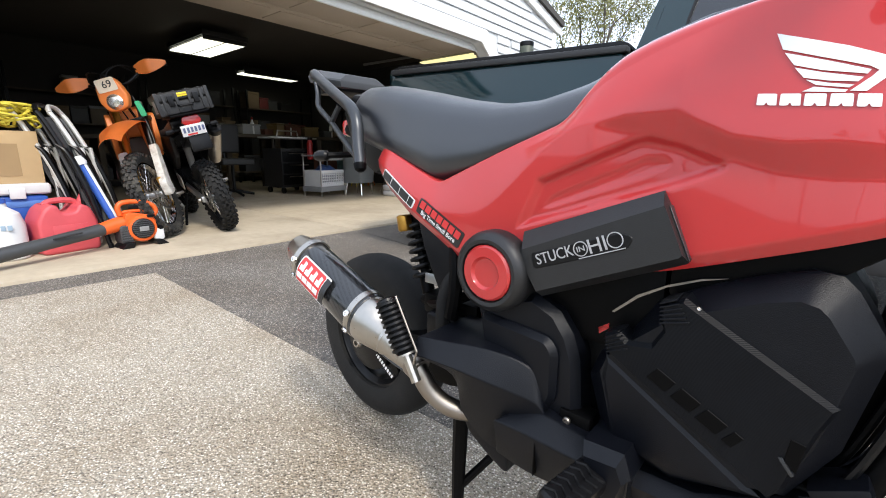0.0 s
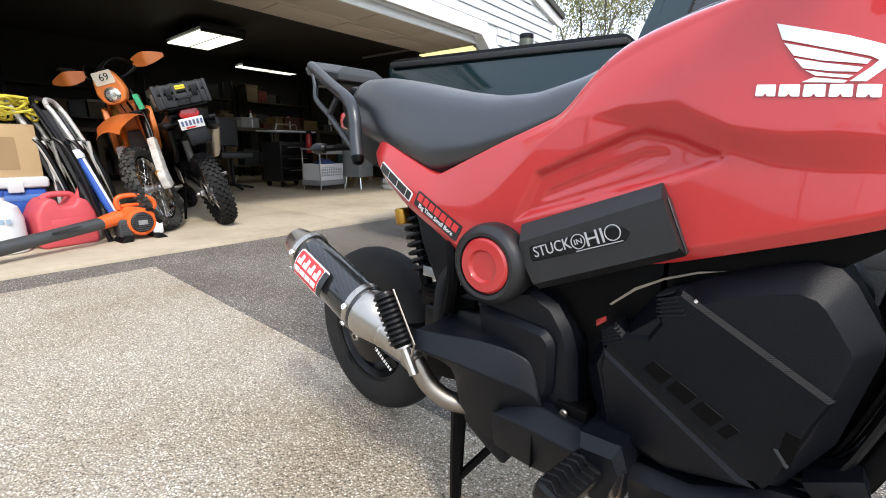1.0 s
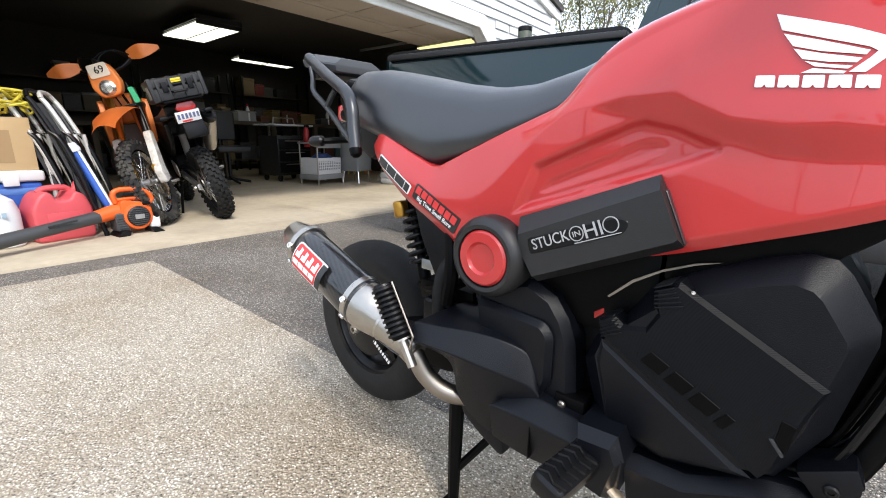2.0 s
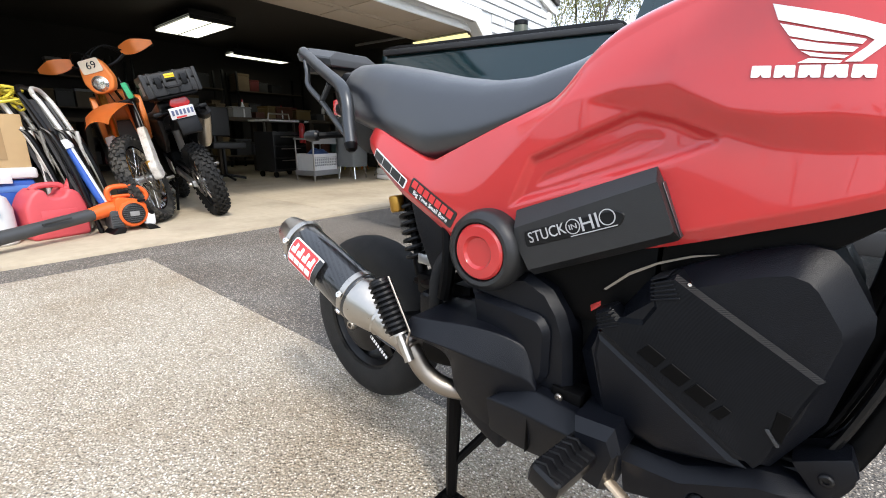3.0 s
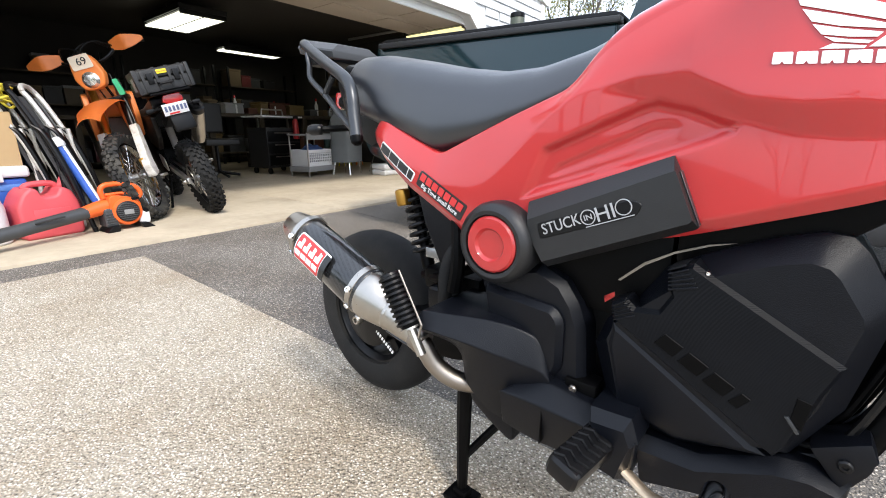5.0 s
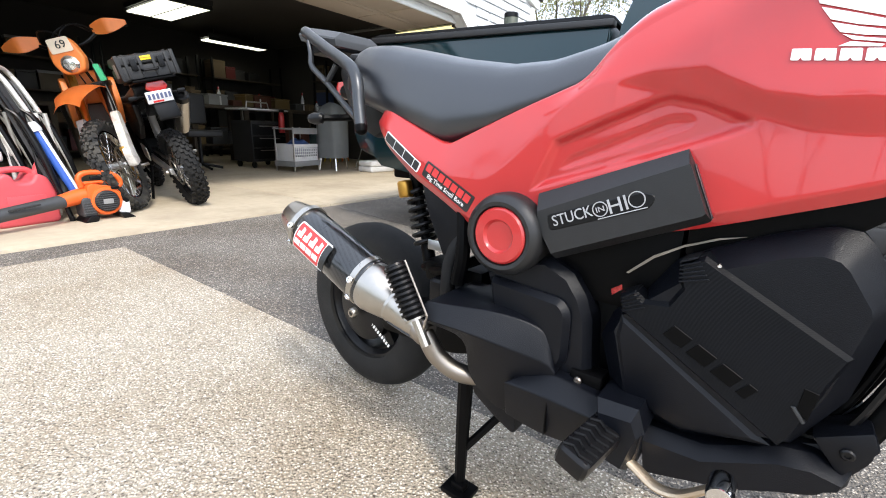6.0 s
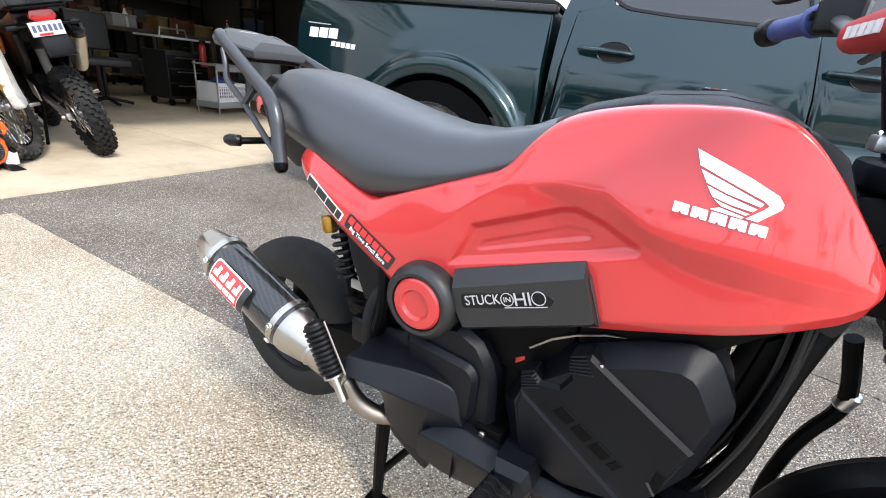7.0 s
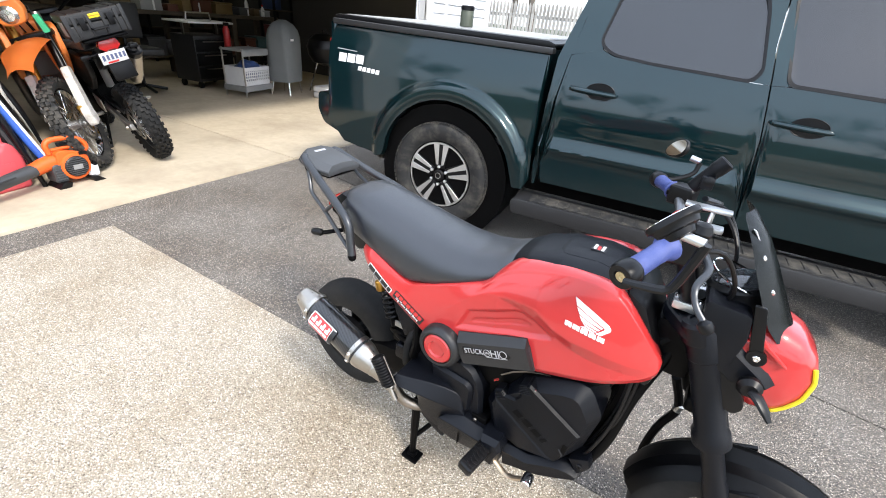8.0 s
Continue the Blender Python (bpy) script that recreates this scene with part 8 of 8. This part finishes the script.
part("bag_stripe", merge(tube([(0.118, -0.006, 0.03), (0.07, -0.006, 0.31), (0.02, -0.006, 0.61)], 0.012, 8), tube([(0.10, 0.03, 0.03), (0.05, 0.034, 0.31), (0.0, 0.032, 0.61)], 0.011, 8)), WHITE_PLASTIC, bc)
part("bag_top", lathe([(0.038, 0), (0.042, 0.02), (0.03, 0.06), (0, 0.065)], 14, (0.0, 0, 0.59), (-0.08, 0, 1.0)), WHITE_PLASTIC, bc)

# ---- deeper in the garage ----
gr = thing("covered_grill", "barbecue grill under a fitted grey cloth cover", "grill", pose(-4.95, 3.96, FLOOR_Z, 0, 0, 20))
rings = []
for z, sx, sy in ((0.20, 0.20, 0.25), (0.35, 0.205, 0.255), (0.70, 0.20, 0.25), (0.82, 0.195, 0.25), (0.92, 0.17, 0.22), (1.0, 0.12, 0.15), (1.05, 0.04, 0.06)):
    rings.append([(sx * math.copysign(abs(math.cos(t)) ** 0.55, math.cos(t)) * (1 + 0.03 * math.sin(5 * t + z * 4)), sy * math.copysign(abs(math.sin(t)) ** 0.55, math.sin(t)) * (1 + 0.03 * math.sin(7 * t + z * 3)), z) for t in [2 * math.pi * k / 40 for k in range(40)]])
part("grill_cover", loft(rings), GREY_CLOTH, gr, "", 60)
part("cover_mark", slab((0.196, -0.15, 0.78), (0.203, -0.06, 0.81)), WHITE_DECAL, gr)
for x in (-0.15, 0.15):
    for y in (-0.18, 0.18):
        part("grill_leg", tube([(x, y, 0.0), (x * 0.8, y * 0.8, 0.30)], 0.012, 8), CHROME, gr)
kg = thing("kettle_grill", "black kettle barbecue on bright legs", "grill", pose(-4.75, 4.62, FLOOR_Z))
part("kettle_bowl", lathe([(0.05, 0.42), (0.20, 0.47), (0.27, 0.58), (0.28, 0.68)], 32), BLACK_SAT, kg)
part("kettle_lid", lathe([(0.285, 0.68), (0.285, 0.70), (0.25, 0.80), (0.15, 0.88), (0.0, 0.90)], 32), BLACK_SAT, kg)
part("lid_handle", tube([(-0.05, 0, 0.89), (-0.04, 0, 0.95), (0.04, 0, 0.95), (0.05, 0, 0.89)], 0.01, 8), BLACK_SAT, kg)
for k in range(3):
    t = radians(120 * k - 20)
    part("kettle_leg", tube([(0.13 * math.cos(t), 0.13 * math.sin(t), 0.46), (0.27 * math.cos(t), 0.27 * math.sin(t), 0.0)], 0.012, 8), CHROME, kg)
cart = thing("wire_cart", "grey metal cart holding a laundry basket", "cart", pose(-5.15, 3.42, FLOOR_Z, 0, 0, 12))
for x in (-0.18, 0.18):
    for y in (-0.27, 0.27):
        part("cart_post", tube([(x, y, 0.0), (x, y, 0.66)], 0.012, 8), STEEL, cart)
part("cart_shelf", slab((-0.20, -0.29, 0.08), (0.20, 0.29, 0.16), 0.008), GREY_PLASTIC, cart)
part("cart_top", merge(slab((-0.20, -0.29, 0.62), (0.20, 0.29, 0.645), 0.006), slab((0.18, -0.29, 0.56), (0.20, 0.29, 0.65), 0.004)), GREY_PLASTIC, cart)
bk = thing("laundry_basket", "pale grey slotted plastic laundry basket with a blue bag", "basket", pose(-5.15, 3.42, FLOOR_Z + 0.16, 0, 0, 12))
bands = [slab((0.170, -0.25, 0.0), (0.178, 0.25, 0.05), 0.003), slab((0.176, -0.265, 0.20), (0.19, 0.265, 0.25), 0.004)]
for r in range(4):
    bands.append(slab((0.172 + 0.003 * r, -0.255, 0.05 + 0.042 * r), (0.180 + 0.003 * r, 0.255, 0.063 + 0.042 * r), 0.002))
for k in range(13):
    y = -0.25 + 0.041 * k
    bands.append(slab((0.170, y - 0.008, 0.03), (0.182, y + 0.008, 0.21), 0.002))
part("basket_front", merge(*bands), WHITE_PLASTIC, bk)
part("basket_tub", merge(slab((-0.17, -0.26, 0.0), (0.165, -0.245, 0.25), 0.004), slab((-0.17, 0.245, 0.0), (0.165, 0.26, 0.25), 0.004), slab((-0.18, -0.26, 0.0), (-0.17, 0.26, 0.25), 0.004), slab((-0.17, -0.25, 0.0), (0.17, 0.25, 0.01))), WHITE_PLASTIC, bk)
bag = thing("blue_bag", "crumpled blue bag in the basket", "bag", pose(-5.15, 3.42, FLOOR_Z + 0.175, 0, 0, 12))
bm = bmesh.new()
bmesh.ops.create_icosphere(bm, subdivisions=4, radius=1)
for v in bm.verts:
    n_ = noise.noise(v.co * 2.2)
    v.co = Vector((v.co.x * 0.15, v.co.y * 0.22, 0.16 + v.co.z * 0.15)) * (1 + 0.10 * n_)
part("bag_body", bm, material("dark_blue_nylon", (0.03, 0.06, 0.16), 0.5, 0, 0.2, 10, 0.2, 60), bag, "", 180)
tb = thing("tool_cart", "dark workshop cart with a pale folding top and a red bottle", "tool cart", pose(-6.1, 3.37, FLOOR_Z, 0, 0, 8))
part("cart_body", slab((-0.24, -0.34, 0.10), (0.24, 0.34, 0.74), 0.01), DARK_PLASTIC, tb)
for k in range(3):
    part("drawer", slab((0.236, -0.32, 0.14 + 0.19 * k), (0.252, 0.32, 0.31 + 0.19 * k), 0.005), BLACK_SAT, tb)
    part("drawer_pull", slab((0.25, -0.2, 0.27 + 0.19 * k), (0.262, 0.2, 0.285 + 0.19 * k), 0.003), STEEL, tb)
part("cart_top", slab((-0.27, -0.40, 0.90), (0.27, 0.40, 0.925), 0.006), WHITE_PLASTIC, tb, "pale folding top")
for y in (-0.3, 0.3):
    part("cart_strut", slab((-0.02, y - 0.01, 0.73), (0.02, y + 0.01, 0.91)), STEEL, tb)
part("top_handle", tube([(0, -0.22, 0.925), (0, -0.20, 1.03), (0, 0.20, 1.03), (0, 0.22, 0.925)], 0.012, 8), STEEL, tb)
for x in (-0.18, 0.18):
    for y in (-0.28, 0.28):
        part("castor", lathe([(0.05, -0.015), (0.05, 0.015)], 18, (x, y, 0.05), (x, y + 1, 0.05)), BLACK_SAT, tb)
rbot = thing("red_bottle", "red fire extinguisher hung by the tool cart", "fire extinguisher", pose(-5.83, 3.62, FLOOR_Z + 0.56))
part("cylinder", lathe([(0.045, 0), (0.05, 0.01), (0.05, 0.27), (0.03, 0.32), (0.015, 0.33)], 20), material("red_cylinder_paint", (0.40, 0.02, 0.02), 0.35, 0, 0.1, 20), rbot)
part("valve", slab((-0.015, -0.03, 0.325), (0.05, 0.03, 0.37), 0.006), BLACK_SAT, rbot)
ch = thing("shop_stool", "black padded shop chair in the dark", "chair", pose(-6.0, 2.35, FLOOR_Z))
part("chair_seat", slab((-0.24, -0.25, 0.48), (0.24, 0.25, 0.58), 0.04, 3), DARK_PLASTIC, ch)
part("chair_back", slab((-0.28, -0.24, 0.66), (-0.20, 0.24, 1.10), 0.04, 3), DARK_PLASTIC, ch)
part("chair_post", merge(tube([(0, 0, 0.06), (0, 0, 0.50)], 0.025, 10), tube([(-0.24, 0, 0.55), (-0.26, 0, 0.80)], 0.02, 8)), BLACK_SAT, ch)
for k in range(5):
    t = radians(72 * k)
    part("chair_foot", tube([(0, 0, 0.09), (0.28 * math.cos(t), 0.28 * math.sin(t), 0.03)], 0.02, 8), BLACK_SAT, ch)
sw = thing("salt_bags", "white bags stacked on the garage floor", "bag", pose(-4.35, 4.34, FLOOR_Z), "")
for k in range(2):
    bm = slab((-0.16, -0.26, 0.09 * k), (0.16, 0.26, 0.09 * k + 0.088), 0.035, 3)
    part("bag", bm, WHITE_PLASTIC, sw, "", 60)


def shelving(m, w, label):
    s = thing("shelving_unit", label, "shelf", m, "shelves along the garage walls")
    for x in (0.0, 0.42):
        for y in (0.0, w):
            part("post", slab((x - 0.02, y - 0.02, 0.0), (x + 0.02, y + 0.02, 2.0), 0.003), BLACK_SAT, s)
    for z in (0.12, 0.60, 1.10, 1.60):
        part("shelf_board", slab((-0.02, -0.02, z), (0.44, w + 0.02, z + 0.025), 0.003), SHADED_WOOD, s)
    return s


random.seed(9)
# box and tin colours are dimmed to give the shade at the back
shaded_tones = [material("dim_brown_card", (0.13, 0.09, 0.05), 0.8, 0, 0.1, 12), DARK_PLASTIC, CHARCOAL, material("deep_red_tin", (0.12, 0.015, 0.015), 0.5, 0, 0.1, 20), material("navy_tin", (0.03, 0.05, 0.12), 0.5, 0, 0.1, 20), material("tan_tin", (0.10, 0.075, 0.045), 0.6, 0, 0.1, 20), GREY_PLASTIC]
words = ["brown cardboard box", "charcoal plastic crate", "dark grey plastic tote", "dull red tin", "navy tin box", "tan storage box", "grey tub"]
units = [(-9.3, 0.3, 1.6), (-9.3, 2.2, 1.6), (-9.3, 4.1, 1.6), (-7.4, 5.70, 1.5)]
for i, (x, y, w) in enumerate(units):
    m = pose(x, y, FLOOR_Z) if i < 3 else pose(x, 5.52, FLOOR_Z, 0, 0, 0)
    shelving(m, w if i < 3 else 0.42, "steel shelving with boards and assorted boxes")
    for z in (0.145, 0.625, 1.125, 1.625):
        yy = 0.03
        while yy < (w if i < 3 else 0.42) - 0.22:
            bw, bh, bd = random.uniform(0.16, 0.36), random.uniform(0.14, 0.38), random.uniform(0.2, 0.36)
            if random.random() < 0.82:
                k = random.randrange(7)
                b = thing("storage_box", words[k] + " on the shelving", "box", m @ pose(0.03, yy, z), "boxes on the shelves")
                part("box_body", slab((0, 0, 0), (bd, bw, bh * 0.86), 0.006), shaded_tones[k], b)
                part("box_lid", slab((-0.006, -0.006, bh * 0.86), (bd + 0.006, bw + 0.006, bh), 0.005), shaded_tones[(k + 1) % 7 if k > 3 else k], b)
            yy += bw + 0.03
bench = thing("workbench", "long wooden workbench against the back of the garage", "workbench", pose(-8.3, 1.2, FLOOR_Z))
part("bench_top", slab((-0.3, -1.4, 0.86), (0.3, 1.4, 0.92), 0.005), SHADED_WOOD, bench)
for y in (-1.3, 0, 1.3):
    part("bench_leg", slab((-0.25, y - 0.04, 0), (0.25, y + 0.04, 0.86), 0.004), SHADED_WOOD, bench)
def tool_bench(m):
    """A long bench with vice, jars and totes beneath."""
    b = thing("tool_bench", "long wooden bench with a shelf, darkened for the interior shade, cluttered with tools", "workbench", m)
    part("bench_top", slab((-0.32, -1.45, 0.93), (0.32, 1.45, 0.99), 0.006), SHADED_WOOD, b, "worn brown bench top")
    part("bench_shelf", slab((-0.30, -1.42, 0.30), (0.30, 1.42, 0.33), 0.004), SHADED_WOOD, b)
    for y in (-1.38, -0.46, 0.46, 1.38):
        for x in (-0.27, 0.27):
            part("bench_leg", slab((x - 0.04, y - 0.045, 0.0), (x + 0.04, y + 0.045, 0.93), 0.004), SHADED_WOOD, b)
    return b


TB = pose(-7.3, 4.15, FLOOR_Z)
tool_bench(TB)
random.seed(21)
# bench clutter too has the interior shade mixed into its colours
shaded_bench_tones = [(CHARCOAL, "charcoal tool case"), (GREY_PLASTIC, "grey parts bin"), (material("teal_tote", (0.05, 0.10, 0.10), 0.5, 0, 0.1, 20), "dull teal tote"), (shaded_tones[0], "brown cardboard carton"), (material("rusty_tin", (0.10, 0.035, 0.02), 0.6, 0.2, 0.2, 30), "rust-red tin"), (material("ochre_tub", (0.14, 0.09, 0.03), 0.5, 0, 0.1, 20), "ochre plastic tub")]
for z, hi in ((0.99, 0.26), (0.33, 0.42)):
    y = -1.38
    while y < 1.2:
        w, h, d = random.uniform(0.12, 0.34), random.uniform(0.10, hi), random.uniform(0.2, 0.4)
        mat, word = random.choice(shaded_bench_tones)
        b = thing("storage_box", word + " on the tool bench", "box", TB @ pose(0.28 - d, y, z), "clutter on the tool bench")
        part("box_body", prism(rounded([(0, 0), (w, 0), (w * 0.97, h * 0.84), (w * 0.03, h * 0.84)], 0.012, 2), 0, d, 0.006, 2, 0, "x"), mat, b)
        part("box_lid", slab((-0.008, -0.006, h * 0.84), (d + 0.008, w + 0.006, h), 0.008), mat, b)
        y += w + random.uniform(0.02, 0.14)
for y, h in ((3.25, 0.30), (4.0, 0.24), (4.95, 0.34), (5.3, 0.2)):
    bt = thing("spray_bottle", "pale bottle standing on the tool bench", "bottle", pose(-7.05, y, FLOOR_Z + 0.99), "bottles on the tool bench")
    part("bottle_body", lathe([(0.030, 0), (0.034, 0.006), (0.034, h * 0.6), (0.014, h * 0.78), (0.013, h * 0.86)], 18), WHITE_PLASTIC, bt)
    part("bottle_cap", lathe([(0.016, h * 0.85), (0.016, h), (0.0, h + 0.002)], 14), LENS_RED, bt)
for y, c in ((4.55, "ochre"), (4.85, "orange")):
    js = thing("jack_stand", c + " painted steel jack stand on the garage floor", "jack stand", pose(-6.35, y + 0.5, FLOOR_Z))
    for a in (45, 135, 225, 315):
        t = radians(a)
        part("stand_leg", tube([(0.13 * math.cos(t), 0.13 * math.sin(t), 0.0), (0.04 * math.cos(t), 0.04 * math.sin(t), 0.30)], 0.012, 6), FADED_ORANGE if c == "orange" else YELLOW, js)
    part("stand_post", merge(lathe([(0.045, 0.26), (0.045, 0.32), (0.03, 0.33), (0.03, 0.44)], 16), slab((-0.05, -0.02, 0.43), (0.05, 0.02, 0.46), 0.006)), FADED_ORANGE if c == "orange" else YELLOW, js)
for k, (x, y, z, r) in enumerate(((-5.2, -1.60, 1.55, 0.30), (-6.3, -1.60, 1.75, 0.33), (-5.8, -1.60, 0.9, 0.31))):
    ty = thing("hung_tyre", "spare motorcycle tyre hung on the garage wall", "tyre", pose(x, y, z), "spare tyres on the wall")
    part("tyre", torus(r - 0.1, [(0, -0.05), (0.05, -0.065), (0.09, -0.05), (0.1, 0), (0.09, 0.05), (0.05, 0.065), (0, 0.05), (0.02, 0)], 36), RUBBER_OLD, ty)
    part("hook", tube([(0, 0.02, r - 0.1), (0, -0.15, r - 0.09)], 0.008, 6), STEEL, ty)


def shop_light(m, glow, w, d):
    s = thing("shop_light", "fluorescent ceiling light in a thin metal frame, switched on", "ceiling light", m, "garage ceiling lights")
    part("lamp_pan", merge(slab((-d / 2, -w / 2, 0.05), (d / 2, w / 2, 0.075), 0.006), slab((-d / 2 - 0.01, -w / 2 - 0.01, 0.0), (-d / 2 + 0.012, w / 2 + 0.01, 0.06), 0.003), slab((d / 2 - 0.012, -w / 2 - 0.01, 0.0), (d / 2 + 0.01, w / 2 + 0.01, 0.06), 0.003)), DARK_PLASTIC, s)
    part("lamp_rim", slab((-d / 2 - 0.02, -w / 2 - 0.02, 0.06), (d / 2 + 0.02, w / 2 + 0.02, 0.13), 0.006), DARK_PLASTIC, s, "dark metal lamp housing")
    part("diffuser_rod", tube([(-d / 2, 0, 0.004), (d / 2, 0, 0.004)], 0.005, 6), DARK_PLASTIC, s)
    part("diffuser", slab((-d / 2 + 0.013, -w / 2, 0.008), (d / 2 - 0.013, w / 2, 0.03), 0.004), glow, s)
    for y in (-w * 0.35, w * 0.35):
        part("hanger", tube([(0, y, 0.07), (0, y, 0.30)], 0.004, 6), STEEL, s)


shop_light(pose(-6.72, 2.45, 2.26, 0, 0, 0), TUBE_GLOW, 0.62, 1.32)
shop_light(pose(-8.5, 4.45, 2.26), TUBE_GLOW, 1.25, 0.36)
shop_light(pose(-4.3, 5.66, 2.30), TUBE_GLOW_WARM, 0.50, 1.25)

# ---- behind the house: fence and trees ----
fence = thing("picket_fence", "weathered grey-white picket fence behind the driveway", "fence", pose(-8.5, 12.5, -0.05))
for z in (0.55, 1.55):
    part("fence_rail", slab((0, 0.03, z), (9.0, 0.07, z + 0.09), 0.004), WEATHERED, fence)
pk = prism([(0, 0), (0.075, 0), (0.075, 1.88), (0.0375, 1.96), (0, 1.88)], 0.0, 0.022, 0.002, 1)
first = part("picket", pk, WEATHERED, fence)
for k in range(1, 78):
    p = new("picket", first.data)
    p.parent = fence
    p.matrix_basis = Matrix.Translation((0.115 * k, 0, 0.02 * math.sin(k * 2.3)))


def tree(x, y, h, seed, leaves=True, spread=1.0):
    rnd = random.Random(seed)
    t = thing("tree", "bare-branched tree with thin young yellow-green leaves", "tree", pose(x, y, -0.05), "trees behind the house")
    segs = []
    tips = []

    def grow(p, d, L, r, depth):
        n_ = 4
        pts, rad = [p], [r]
        for i in range(n_):
            d = (d + Vector((rnd.uniform(-1, 1), rnd.uniform(-1, 1), rnd.uniform(-0.3, 0.6))) * 0.16).normalized()
            p = p + d * (L / n_)
            pts.append(p)
            rad.append(r * (1 - 0.35 * (i + 1) / n_))
            if depth >= 2:
                tips.append(p)
        segs.append((pts, rad, depth))
        if depth < 4:
            for k in range(3 if depth < 3 else 2):
                a = rnd.uniform(0, 2 * math.pi)
                e = (d + spread * Vector((math.cos(a), math.sin(a), rnd.uniform(0.0, 0.6))) * rnd.uniform(0.5, 0.9)).normalized()
                grow(pts[-1 - (k % 2)], e, L * rnd.uniform(0.58, 0.78), rad[-1] * 0.62, depth + 1)

    grow(Vector((0, 0, 0)), Vector((0, 0, 1)), h * 0.36, h * 0.018, 0)
    part("trunk", tube(segs[0][0], segs[0][1], 10), BARK, t)
    tagged(part("limb", merge(*[tube(a, b, 5 if d < 3 else 4) for a, b, d in segs[1:]]), BARK, t), kind="stuff")
    if leaves:
        verts, faces = [], []
        for p in tips:
            for _ in range(14):
                c = p + Vector((rnd.gauss(0, 0.28), rnd.gauss(0, 0.28), rnd.gauss(0, 0.25)))
                s = rnd.uniform(0.03, 0.07)
                u = Vector((rnd.uniform(-1, 1), rnd.uniform(-1, 1), rnd.uniform(-1, 1))).normalized()
                v = u.orthogonal().normalized()
                i = len(verts)
                verts += [c - u * s, c + v * s * 0.5, c + u * s, c - v * s * 0.5]
                faces.append((i, i + 1, i + 2, i + 3))
        me = bpy.data.meshes.new("crown")
        me.from_pydata([tuple(v) for v in verts], [], faces)
        me.materials.append(LEAF)
        o = new("crown", me)
        o.parent = t
    return t


tree(-5.6, 16.0, 9.0, 3)
tree(-8.0, 19.0, 10.0, 5)
tree(-3.2, 20.0, 9.5, 8)
tree(-10.5, 17.0, 8.5, 12)
for k in range(11):
    tree(-24 + 6.5 * k, -30 - 4 * math.sin(k * 2.1), 9.2 + 2.2 * math.sin(k * 1.7), 30 + k)
for k in range(6):
    tree(30 + 2 * math.sin(k), -18 + 9 * k, 9.5, 60 + k)

# ---- siding boards, last ----
def siding(z, a, b, m):
    """One lapped vinyl board from a to b, thick at its lower edge."""
    bm = prism([(0.002, z), (0.020, z - 0.002), (0.024, z + 0.004), (0.005, z + 0.112), (0.002, z + 0.112)], a, b)
    part("siding_board", moved(bm, m), WHITE_SIDING, front, "", 180)


at_front = Matrix.Translation((FX, 0, 0))
for k in range(12):
    z = 2.27 + 0.115 * k
    y1 = 6.05 if z < 2.5 else min(6.05, 6.02 - (z - 2.58) / 0.23)
    if y1 < 2.5:
        break
    siding(z, 4.27 - y1, y1, at_front)
for k in range(20):
    siding(0.115 * k - 0.02, 4.85, 6.05, at_front)
    siding(0.115 * k - 0.02, 4.50, 4.80, at_front)
for k in range(23):
    siding(-0.05 + 0.115 * k, 2.75, 9.5, Matrix.Translation((0, 6.14, 0)) @ Matrix.Rotation(radians(90), 4, "Z"))
